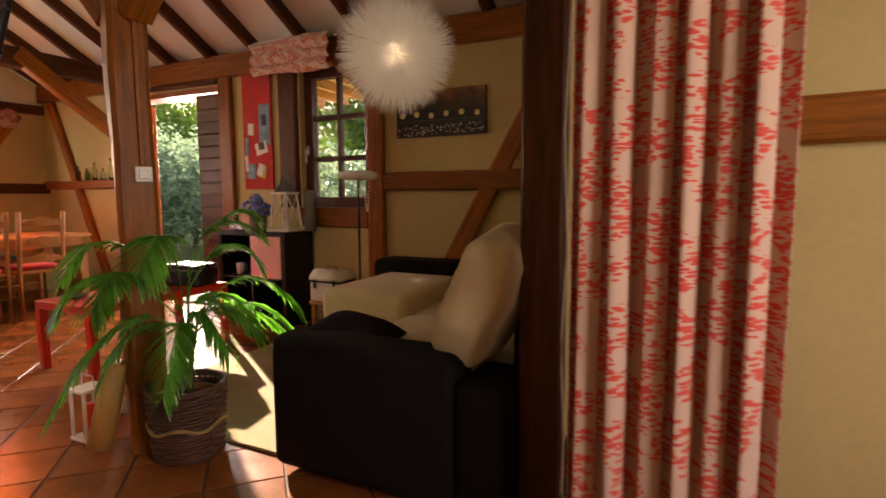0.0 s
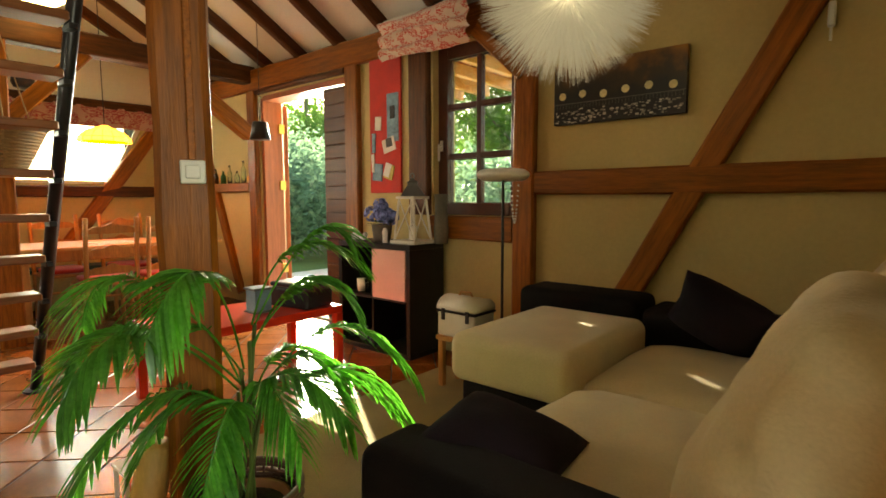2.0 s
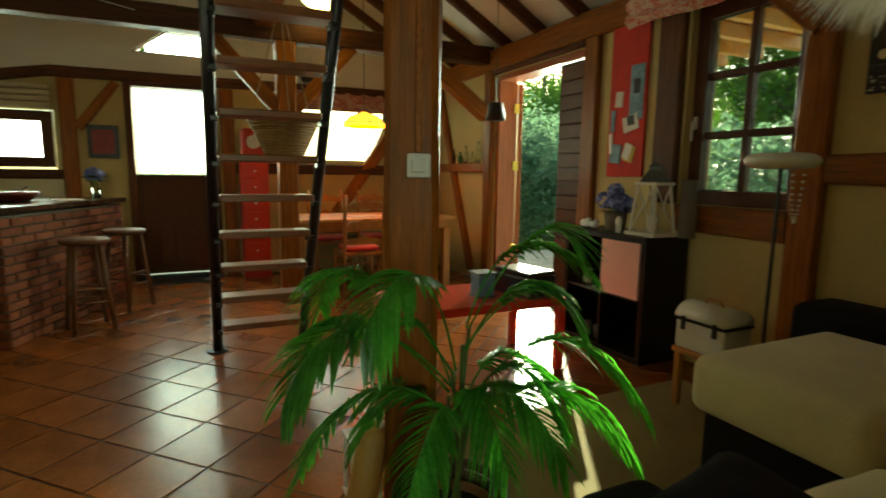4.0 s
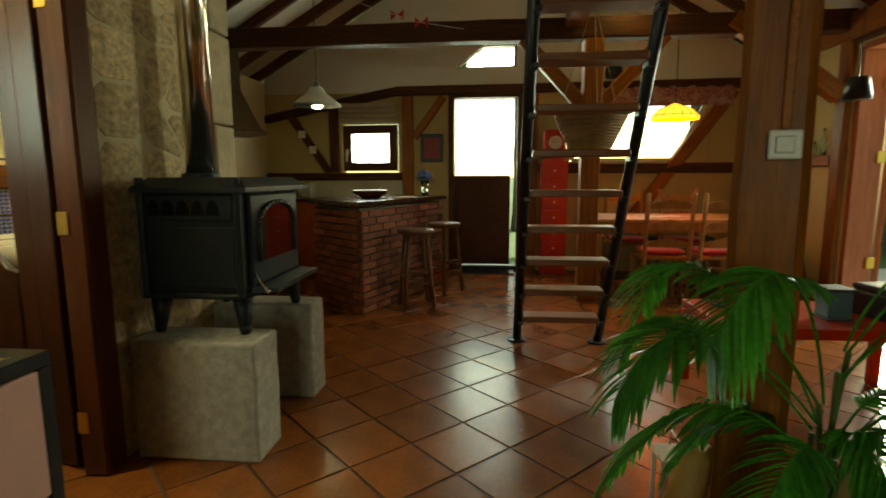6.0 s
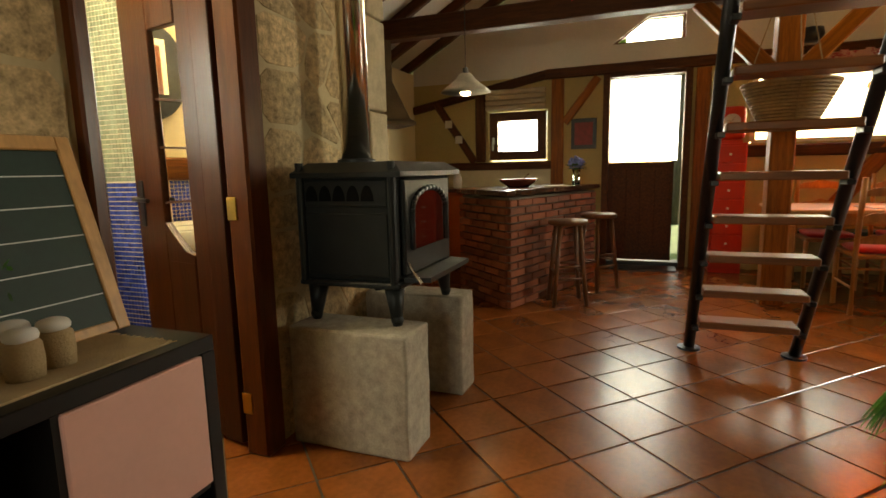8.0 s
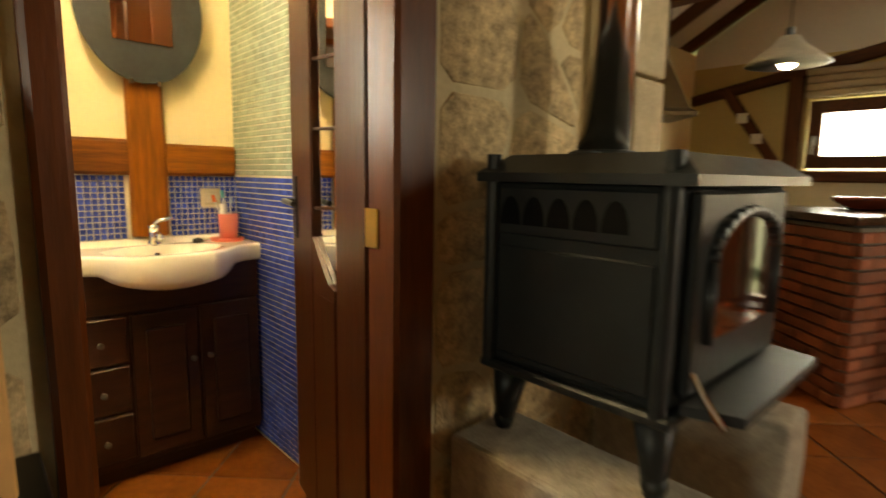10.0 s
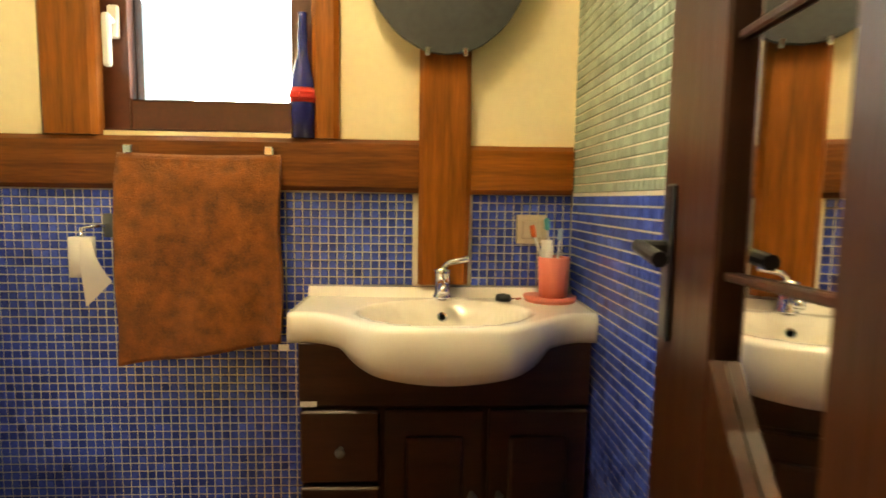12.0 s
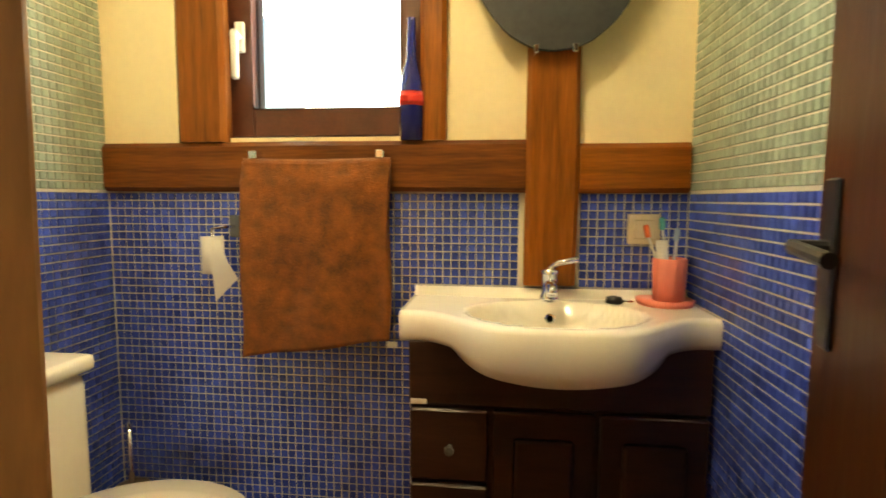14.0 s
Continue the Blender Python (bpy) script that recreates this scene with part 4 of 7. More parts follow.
def shelf_unit(name, label, place, rz, w, dp, h, pink_col, rows=2, cols=4):
    """A black cube shelf with one pale pink door."""
    u = thing(name, label, "shelf", place, rz)
    tk = 0.038
    part("top", bx(B(), 0, w, 0, dp, h - tk, h, 0.003), BLACKWOOD, u)
    part("bottom", bx(B(), 0, w, 0, dp, 0.0, tk, 0.003), BLACKWOOD, u)
    part("side", bx(B(), 0, tk, 0, dp, tk, h - tk, 0.002), BLACKWOOD, u)
    part("side", bx(B(), w - tk, w, 0, dp, tk, h - tk, 0.002), BLACKWOOD, u)
    part("back_panel", bx(B(), tk, w - tk, dp - 0.012, dp - 0.004, tk, h - tk), BLACKWOOD, u)
    cw = (w - 2 * tk) / cols
    for i in range(1, cols):
        part("divider", bx(B(), tk + i * cw - 0.008, tk + i * cw + 0.008, 0.003, dp - 0.012, tk, h - tk), BLACKWOOD, u)
    rh = (h - 2 * tk) / rows
    for j in range(1, rows):
        for i in range(cols):
            part("shelf_board", bx(B(), tk + i * cw + 0.009, tk + (i + 1) * cw - 0.009, 0.003, dp - 0.012, tk + j * rh - 0.008, tk + j * rh + 0.008), BLACKWOOD, u)
    i = pink_col
    part("pink_door", bx(B(), tk + i * cw + 0.006, tk + (i + 1) * cw - 0.006, -0.006, 0.010, tk + (rows - 1) * rh + 0.008, h - tk - 0.002, 0.003), PINKDOOR, u, "pale pink door panel")
    return u


# along the north wall: local x runs east
shelf_unit("cube_shelf", "black cube shelf with one pale pink door", (-3.40, 3.885, 0), 0, 0.785, 0.37, 0.825, 1, 2, 2)
# right part plain side; against the stone wall, facing north
shelf_unit("cube_shelf", "black cube shelf with pink door under a burlap runner", (-0.05, 0.20, 0), 180, 1.42, 0.37, 0.735, 3, 2, 4)

# red coffee table
rt = thing("coffee_table", "bright red low coffee table with thick legs", "table", (-3.07, 2.89, 0))
part("top", bx(B(), -0.29, 0.29, -0.53, 0.53, 0.41, 0.46, 0.004), RED_PAINT, rt)
for x in (-0.265, 0.265):
    for y in (-0.505, 0.505):
        part("leg", bx(B(), x - 0.025, x + 0.025, y - 0.025, y + 0.025, 0, 0.41, 0.003), RED_PAINT, rt)

# ---- stove on two granite blocks ----
for x0, x1 in ((-2.44, -2.22), (-3.05, -2.86)):
    bm = B()
    bx(bm, x0, x1, SY + 0.03, 0.36, 0, 0.505, 0.012, 2)
    bmesh.ops.subdivide_edges(bm, edges=bm.edges[:], cuts=3, use_grid_fill=True)
    for v in bm.verts:
        v.co += Vector((noise.noise(v.co * 9), noise.noise(v.co * 9 + Vector((5, 0, 0))), 0)) * 0.006
    solid("granite_block", bm, GRANITE, "rough dressed granite block carrying the stove", "block", "", group="stove blocks")
sv = thing("wood_stove", "black cast iron wood stove with arched glass door", "stove", (-2.62, 0.07, 0.555))
part("body", bx(B(), -0.315, 0.30, -0.21, 0.21, 0.125, 0.54, 0.012, 2), IRON, sv)
bm = B()
lo, hi = [(-0.345, -0.235), (0.33, -0.235), (0.33, 0.255), (-0.345, 0.255)], [(-0.28, -0.19), (0.265, -0.19), (0.265, 0.20), (-0.28, 0.20)]
ra = [bm.verts.new((x, y, 0.54)) for x, y in lo]
rb = [bm.verts.new((x, y, 0.56)) for x, y in lo]
rc = [bm.verts.new((x, y, 0.60)) for x, y in hi]
for a, b in ((ra, rb), (rb, rc)):
    for i in range(4):
        bm.faces.new((a[i], a[(i + 1) % 4], b[(i + 1) % 4], b[i]))
bm.faces.new(ra), bm.faces.new(rc)
part("top_plate", bm, IRON, sv)
part("base_rim", bx(B(), -0.335, 0.32, -0.225, 0.235, 0.105, 0.128, 0.006), IRON, sv)
for x in (-0.27, 0.26):
    for y in (-0.17, 0.18):
        bm = B()
        stick(bm, (x * 1.04, y * 1.08, -0.050), (x, y, 0.115), 0.020, 0.046, 8)
        bmesh.ops.create_icosphere(bm, subdivisions=2, radius=0.026, matrix=Matrix.Translation((x * 1.04, y * 1.08, -0.026)))
        for v in bm.verts:
            v.co.z = max(v.co.z, -0.050)
        part("leg", bm, IRON, sv, "", True)
# east side panel with row of arches
part("side_panel", bx(B(), 0.30, 0.308, -0.185, 0.185, 0.15, 0.40, 0.004), IRON, sv)
part("side_frame", bx(B(), 0.30, 0.308, -0.185, 0.185, 0.425, 0.53, 0.004), IRON, sv)
for k in range(5):
    bm = B()
    y0 = -0.15 + k * 0.063
    pts = [(0.3105, y0 + 0.029 * math.cos(a), 0.448 + 0.062 * math.sin(a)) for a in [math.pi * q / 8 for q in range(9)]]
    f = [bm.verts.new(p) for p in pts]
    bm.faces.new(f)
    part("side_arch", bm, IRON_DARK, sv)
for y in (-0.205, 0.205):
    for zz in (0.14, 0.30, 0.46):
        part("corner_column", stick(B(), (0.305, y, zz - 0.02), (0.305, y, zz + 0.14), 0.017, 0.017, 10), IRON, sv)
# front door, facing north
dr = part("front_door", bx(B(), -0.25, 0.25, 0.21, 0.232, 0.15, 0.53, 0.006), IRON, sv)
bm = B()
arch = [(-0.19, 0.245)] + [(0.19 * math.cos(a), 0.40 + 0.09 * math.sin(a)) for a in [math.pi - math.pi * q / 14 for q in range(15)]] + [(0.19, 0.245)]
bm.faces.new([bm.verts.new((x, 0.235, z)) for x, z in arch])
part("door_glass", bm, mat("sooty_stove_glass", (0.05, 0.014, 0.010), 0.06, var=0.4, scale=6, bump=0.0, coat=0.6), dr, "sooty reddish arched glass")
bm = B()
for a, b in zip(arch, arch[1:]):
    stick(bm, (a[0], 0.237, a[1]), (b[0], 0.237, b[1]), 0.012, n=8)
part("arch_moulding", bm, IRON, dr, "", True)
bm = B()
pr = [(-0.27, 0.23), (0.27, 0.23), (0.24, 0.33), (-0.24, 0.33)]
a = [bm.verts.new((x, y, 0.125)) for x, y in pr]
b = [bm.verts.new((x, y, 0.145)) for x, y in pr]
bm.faces.new(a), bm.faces.new(b)
for i in range(4):
    bm.faces.new((a[i], a[(i + 1) % 4], b[(i + 1) % 4], b[i]))
part("ash_lip", bm, IRON, sv)
part("door_lever", tube(B(), [(0.25, 0.24, 0.20), (0.27, 0.27, 0.17), (0.28, 0.31, 0.13)], 0.007), CHROME, sv, "bright steel lever")
part("flue_collar", lathe(B(), [(0.085, 0.60), (0.085, 0.615), (0.07, 0.62)], 28, (0.0, -0.115, 0)), IRON, sv)
fp = thing("flue_pipe", "polished steel flue pipe rising from the stove", "pipe", (-2.62, -0.045, 1.165))
part("pipe", lathe(B(), [(0.065, 0.0), (0.065, 2.0)], 32), PIPE_STEEL, fp, "", True)
part("pipe_joint", lathe(B(), [(0.067, 0.75), (0.069, 0.755), (0.069, 0.80), (0.067, 0.805)], 32), PIPE_STEEL, fp, "", True)
# pale granite end of the stone wall
for k in range(7):
    bm = B()
    bx(bm, -3.22, -3.02 + 0.03 * (k % 2), SY - 0.24, SY + 0.02, k * 0.48, k * 0.48 + 0.47, 0.012, 2)
    solid("quoin_stone", bm, GRANITE_PALE, "pale dressed granite quoin of the wall end", "stone", "structure")

# ---- ladder stair ----
ld = thing("ladder_stair", "steep open stair with black tube stringers, wooden treads", "stairs", (-3.95, 1.735, 0))
A = 0.60
for y in (-0.277, 0.277):
    part("stringer", stick(B(), (0, y, 0.0), (A * 2.7, y, 2.7), 0.030, n=20), BLACK_STEEL, ld, "", True)
    part("foot_plate", lathe(B(), [(0.065, 0.0), (0.065, 0.012), (0.035, 0.02)], 24, (0.005, y, 0)), BLACK_STEEL, ld)
for k in range(1, 13):
    z = k * 0.212
    t = part("tread", bx(B(), A * z - 0.07, A * z + 0.09, -0.245, 0.245, z - 0.02, z + 0.018, 0.006), TREADWOOD, ld)
    for y in (-0.262, 0.262):
        part("tread_bracket", bx(B(), A * z - 0.03, A * z + 0.07, y - 0.017, y + 0.017, z - 0.045, z - 0.02, 0.003), BLACK_STEEL, t)

# ---- kitchen bar of bricks ----
BA, BB, BC, BD = Vector((-4.51, 0.19, 0)), Vector((-6.0, 0.73, 0)), Vector((-6.20, 0.1, 0)), Vector((-5.04, -0.38, 0))
barc = thing("brick_bar", "red brick kitchen bar", "bar", (0, 0, 0))
bm = B()
ctr = (BA + BB + BC + BD) / 4
q = [p + (ctr - p).normalized() * 0.02 for p in (BA, BB, BC, BD)]
lo = [bm.verts.new((p.x, p.y, 0)) for p in q]
hi = [bm.verts.new((p.x, p.y, 0.89)) for p in q]
for i in range(4):
    bm.faces.new((lo[i], lo[(i + 1) % 4], hi[(i + 1) % 4], hi[i]))
bm.faces.new(lo), bm.faces.new(hi)
part("core", bm, BRICK_MORTAR, barc)
brick_me = finish("brick", bx(B(), -0.105, 0.105, -0.02, 0.02, -0.0255, 0.0255, 0.004), BRICK)
half_me = finish("brick_half", bx(B(), -0.049, 0.049, -0.02, 0.02, -0.0255, 0.0255, 0.004), BRICK)
for P, Q in ((BA, BB), (BD, BA)):
    dv = Q - P
    ln = dv.length
    ang = math.degrees(math.atan2(dv.y, dv.x))
    for r in range(14):
        z = 0.033 + r * 0.0625
        u = 0.0
        k = 0
        while u < ln - 0.05:
            w = 0.11 if (k == 0 and r % 2) else 0.22
            if u + w > ln + 0.02:
                w = 0.11
            me = brick_me if w > 0.15 else half_me
            b = new("brick", me)
            b.parent = barc
            pos = P + dv.normalized() * (u + w / 2)
            nrm = Vector((dv.y, -dv.x, 0)).normalized()
            if nrm.dot(pos - ctr) < 0:
                nrm = -nrm
            pos += nrm * 0.002 * math.sin(r * 7.1 + k * 3.3)
            b.matrix_basis = pose(pos.x, pos.y, z, 0, 0, ang)
            u += w + 0.0
            k += 1
bm = B()
ot = [p + (p - ctr).normalized() * 0.05 for p in (BA, BB, BC, BD)]
lo = [bm.verts.new((p.x, p.y, 0.905)) for p in ot]
hi = [bm.verts.new((p.x, p.y, 0.945)) for p in ot]
for i in range(4):
    bm.faces.new((lo[i], lo[(i + 1) % 4], hi[(i + 1) % 4], hi[i]))
bm.faces.new(lo), bm.faces.new(hi)
bmesh.ops.bevel(bm, geom=bm.edges[:], offset=0.008, segments=2, affect="EDGES")
solid("bar_worktop", bm, COUNTER, "dark polished worktop on the brick bar", "worktop", "")


def bar_stool(x, y, rz):
    s = thing("bar_stool", "round-seated brown wooden bar stool", "stool", (x, y, 0), rz, "bar stools")
    part("seat", lathe(B(), [(0.0, 0.655), (0.15, 0.655), (0.162, 0.668), (0.162, 0.685), (0.15, 0.695), (0.0, 0.692)], 28), STOOLWOOD, s, "", True)
    for k in range(4):
        a = math.pi / 4 + k * math.pi / 2
        part("leg", stick(B(), (0.185 * math.cos(a), 0.185 * math.sin(a), 0), (0.11 * math.cos(a), 0.11 * math.sin(a), 0.66), 0.017, 0.02, 10), STOOLWOOD, s, "", True)
        b = a + math.pi / 2
        for r, z in ((0.158, 0.22), (0.147, 0.32)) if k % 2 else ((0.152, 0.27),):
            part("rung", stick(B(), (r * math.cos(a), r * math.sin(a), z), (r * math.cos(b), r * math.sin(b), z), 0.011, n=8), STOOLWOOD, s, "", True)
    return s


bar_stool(-4.87, 0.60, 20)
bar_stool(-5.50, 0.79, 50)

# ---- dining corner ----
tb = thing("dining_table", "pine dining table with yellow cloth top", "table", (-5.66, 3.02, 0))
part("top", bx(B(), -0.40, 0.40, -0.85, 0.85, 0.725, 0.755, 0.006), PINE_LIGHT, tb)
part("apron", bx(B(), -0.34, 0.34, -0.78, 0.78, 0.63, 0.725, 0.004), PINE, tb)
for x in (-0.33, 0.33):
    for y in (-0.77, 0.77):
        part("leg", bx(B(), x - 0.04, x + 0.04, y - 0.04, y + 0.04, 0, 0.63, 0.006), PINE, tb)


def ladder_chair(x, y, rz):
    """Back on local -x... the back stands at local x = +0.2."""
    c = thing("dining_chair", "honey pine ladder-back chair with red cushion", "chair", (x, y, 0), rz, "pine dining chairs")
    for yy in (-0.19, 0.19):
        part("back_post", tube(B(), [(0.19, yy, 0), (0.19, yy, 0.45), (0.215, yy, 0.75), (0.245, yy, 1.0)], 0.019, 10), PINE, c, "", True)
        part("leg", stick(B(), (-0.19, yy, 0), (-0.19, yy, 0.43), 0.018, 0.02, 10), PINE, c, "", True)
        part("stretcher", stick(B(), (-0.19, yy, 0.2), (0.19, yy, 0.2), 0.01, n=8), PINE, c)
    for z, x2 in ((0.56, 0.198), (0.72, 0.211), (0.90, 0.232)):
        bm = B()
        n = 14
        top, bot = [], []
        for i in range(n + 1):
            yy = -0.19 + 0.38 * i / n
            h = 0.03 + 0.02 * math.cos((i / n - 0.5) * 2 * math.pi) + 0.008 * math.cos((i / n - 0.5) * 6 * math.pi)
            for lst, dz in ((top, h), (bot, -0.03)):
                lst.append([bm.verts.new((x2 + dx + 0.012 * math.cos((i / n - 0.5) * math.pi), yy, z + dz)) for dx in (-0.008, 0.008)])
        for i in range(n):
            for p, q2 in ((0, 0),):
                bm.faces.new((top[i][0], top[i + 1][0], bot[i + 1][0], bot[i][0]))
                bm.faces.new((top[i][1], top[i + 1][1], bot[i + 1][1], bot[i][1]))
                bm.faces.new((top[i][0], top[i + 1][0], top[i + 1][1], top[i][1]))
                bm.faces.new((bot[i][0], bot[i + 1][0], bot[i + 1][1], bot[i][1]))
        part("back_slat", bm, PINE, c)
    part("seat", bx(B(), -0.21, 0.20, -0.20, 0.20, 0.42, 0.45, 0.008), PINE, c)
    part("cushion", cushion(B(), 0.38, 0.37, 0.055, (-0.01, 0, 0.475), 0.3, 0.3, 12, 0.003), RED_FELT, c, "red seat cushion", True)
    part("stretcher", stick(B(), (-0.19, -0.19, 0.28), (-0.19, 0.19, 0.28), 0.011, n=8), PINE, c)
    return c


c1 = ladder_chair(-5.24, 2.80, 0)
copy_thing(c1, pose(-5.24, 3.26, 0, 0, 0, 3))
copy_thing(c1, pose(-6.14, 2.72, 0, 0, 0, 180))
copy_thing(c1, pose(-6.14, 3.3, 0, 0, 0, 177))

# ---- palm in a basket ----
pot = thing("plant_basket", "dark woven basket with a paler wavy band", "basket", (-1.47, 2.0, 0))
prof = []
for k in range(45):
    z = 0.305 * k / 44
    prof.append((0.132 + 0.024 * (z / 0.305) ** 0.7 + 0.0035 * math.sin(k * math.pi), z))
bm = B()
for k in range(19):
    z = 0.008 + k * 0.0152
    r = 0.134 + 0.024 * (z / 0.305) ** 0.7
    tube(bm, [((r + 0.004 * math.sin(9 * a + k * math.pi)) * math.cos(a), (r + 0.004 * math.sin(9 * a + k * math.pi)) * math.sin(a), z) for a in [2 * math.pi * q / 54 for q in range(55)]], 0.0078, 6)
part("weave", bm, WICKER, pot, "", True)
bm = B()
for k in range(36):
    a = 2 * math.pi * k / 36
    stick(bm, (0.132 * math.cos(a), 0.132 * math.sin(a), 0), (0.156 * math.cos(a), 0.156 * math.sin(a), 0.31), 0.004, n=6)
part("stakes", bm, WICKER, pot)
for i, z in enumerate((0.303, 0.315)):
    part("rim", tube(B(), [((0.158) * math.cos(a), 0.158 * math.sin(a), z) for a in [2 * math.pi * q / 40 for q in range(41)]], 0.010, 8), WICKER, pot, "", True)
bm = B()
tube(bm, [((0.156 + 0.002) * math.cos(a), 0.158 * math.sin(a), 0.15 + 0.012 * math.sin(a * 5)) for a in [2 * math.pi * q / 60 for q in range(61)]], 0.009, 6)
part("pale_band", bm, WICKER_PALE, pot, "pale woven band", True)
palm = thing("palm_plant", "green feather palm with arching fronds", "plant", (-1.47, 2.0, 0))
part("inner_pot", lathe(B(), [(0.10, 0.02), (0.125, 0.25), (0.13, 0.27), (0.118, 0.27), (0.115, 0.24), (0.0, 0.24)], 28), CLAY, palm, "clay inner pot", True)
bm = B()
lathe(bm, [(0.0, 0.25), (0.07, 0.252), (0.114, 0.245)], 20)
part("soil", bm, BARK_SOIL, palm)
prnd = random.Random(11)


def frond(start, via, tip, n=26, wide=0.15, bare=0.22, droop=0.55):
    """A feathered leaf arching from start over via to tip, its leaflets hanging."""
    bm = B()
    s, v, t = Vector(start), Vector(via), Vector(tip)
    c = 2 * v - (s + t) / 2

    def at(u):
        return (1 - u) ** 2 * s + 2 * u * (1 - u) * c + u * u * t
    tube(bm, [at(k / 22) for k in range(23)], 0.0032, 5)
    side0 = (t - s).cross(Vector((0, 0, 1)))
    side0 = side0.normalized() if side0.length > 1e-3 else Vector((1, 0, 0))
    for k in range(n):
        u = bare + (1 - bare) * k / (n - 1)
        q0 = (k / (n - 1))
        p = at(u)
        tg = (2 * (1 - u) * (c - s) + 2 * u * (t - c)).normalized()
        ln = wide * (0.42 + 0.75 * math.sin(math.pi * (0.12 + 0.80 * q0))) * prnd.uniform(0.88, 1.1)
        for sd in (-1, 1):
            if q0 > 0.985 and sd > 0:
                continue
            d0 = (tg * (0.45 + 0.75 * q0) + side0 * sd * (1.05 - 0.40 * q0) + Vector((0, 0, 0.16))).normalized()
            d0 = (d0 + Vector((prnd.uniform(-0.08, 0.08), prnd.uniform(-0.08, 0.08), prnd.uniform(-0.14, 0.10)))).normalized()
            wv = d0.cross(Vector((0, 0, 1)))
            wv = (wv.normalized() if wv.length > 1e-3 else side0)
            wv = (wv * 0.75 + tg * 0.6).normalized() * 0.0078
            row = []
            for q, wd in ((0.0, 0.30), (0.18, 0.85), (0.42, 1.0), (0.68, 0.82), (0.87, 0.45), (1.0, 0.05)):
                w = p + d0 * ln * q * (1 - 0.25 * q * droop) + Vector((0, 0, -0.72 * droop * ln * q * q))
                row.append((bm.verts.new(w - wv * wd), bm.verts.new(w + Vector((0, 0, -0.0028 * wd))), bm.verts.new(w + wv * wd)))
            for a, b in zip(row, row[1:]):
                bm.faces.new((a[0], a[1], b[1], b[0])), bm.faces.new((a[1], a[2], b[2], b[1]))
    part("frond", bm, PALM, palm)


for st_, via_, tip_, wd_, bare in (
        ((0.02, 0.06, 0.60), (0.09, 0.29, 0.75), (0.24, 0.46, 0.58), 0.15, 0.30),
        ((0.03, 0.03, 0.53), (0.13, 0.25, 0.63), (0.28, 0.40, 0.47), 0.15, 0.25),
        ((-0.02, 0.06, 0.78), (0.05, 0.22, 1.04), (0.18, 0.27, 1.01), 0.14, 0.30),
        ((-0.02, 0.05, 0.78), (0.02, 0.17, 1.00), (0.14, 0.32, 0.96), 0.15, 0.35),
        ((0.0, 0.03, 0.72), (0.09, 0.18, 0.90), (0.18, 0.28, 0.81), 0.13, 0.28),
        ((0.0, 0.04, 0.72), (0.02, 0.16, 0.88), (0.12, 0.24, 0.90), 0.11, 0.35),
        ((-0.02, 0.02, 0.66), (0.14, -0.16, 0.97), (0.16, -0.30, 0.84), 0.16, 0.40),
        ((-0.02, 0.02, 0.64), (-0.06, -0.24, 0.95), (-0.33, -0.29, 0.79), 0.15, 0.42),
        ((0.0, 0.0, 0.62), (0.09, -0.28, 0.845), (0.15, -0.46, 0.74), 0.15, 0.38),
        ((-0.02, 0.0, 0.60), (-0.10, -0.25, 0.82), (-0.26, -0.36, 0.66), 0.14, 0.40),
        ((0.0, -0.02, 0.55), (-0.08, -0.23, 0.615), (-0.32, -0.37, 0.26), 0.16, 0.25),
        ((0.0, 0.0, 0.50), (-0.12, -0.10, 0.58), (-0.26, -0.20, 0.36), 0.14, 0.28),
        ((0.03, -0.01, 0.54), (0.08, -0.09, 0.58), (0.11, -0.19, 0.33), 0.14, 0.20),
        ((0.02, 0.02, 0.54), (0.08, 0.04, 0.63), (0.19, 0.07, 0.45), 0.15, 0.22),
        ((0.02, 0.0, 0.56), (0.14, 0.08, 0.66), (0.30, 0.16, 0.52), 0.14, 0.25),
        ((0.02, 0.04, 0.52), (0.06, 0.26, 0.60), (0.17, 0.44, 0.45), 0.14, 0.25),
        ((0.0, 0.0, 0.62), (-0.16, -0.06, 0.79), (-0.36, -0.12, 0.66), 0.14, 0.35),
        ((0.0, 0.03, 0.55), (-0.06, 0.20, 0.675), (0.02, 0.36, 0.56), 0.13, 0.25),
        ((0.01, 0.03, 0.55), (0.06, 0.16, 0.68), (0.18, 0.24, 0.56), 0.14, 0.25)):
    frond(st_, via_, tip_, 31, wd_ * 0.95, bare)
for k, e in enumerate(((0.0, 0.03, 0.74), (-0.02, 0.01, 0.66), (0.02, 0.03, 0.55), (-0.02, 0.06, 0.78), (0.0, -0.01, 0.60), (0.02, 0.06, 0.60))):
    e = Vector(e)
    b0 = Vector((0.025 * math.cos(k * 1.1), 0.025 * math.sin(k * 1.1), 0.24))
    part("stem", tube(B(), [b0, (b0 + e) / 2 + Vector((0.01, 0.0, 0.02)), e], 0.0062, 7), PALM_STEM, palm, "", True)

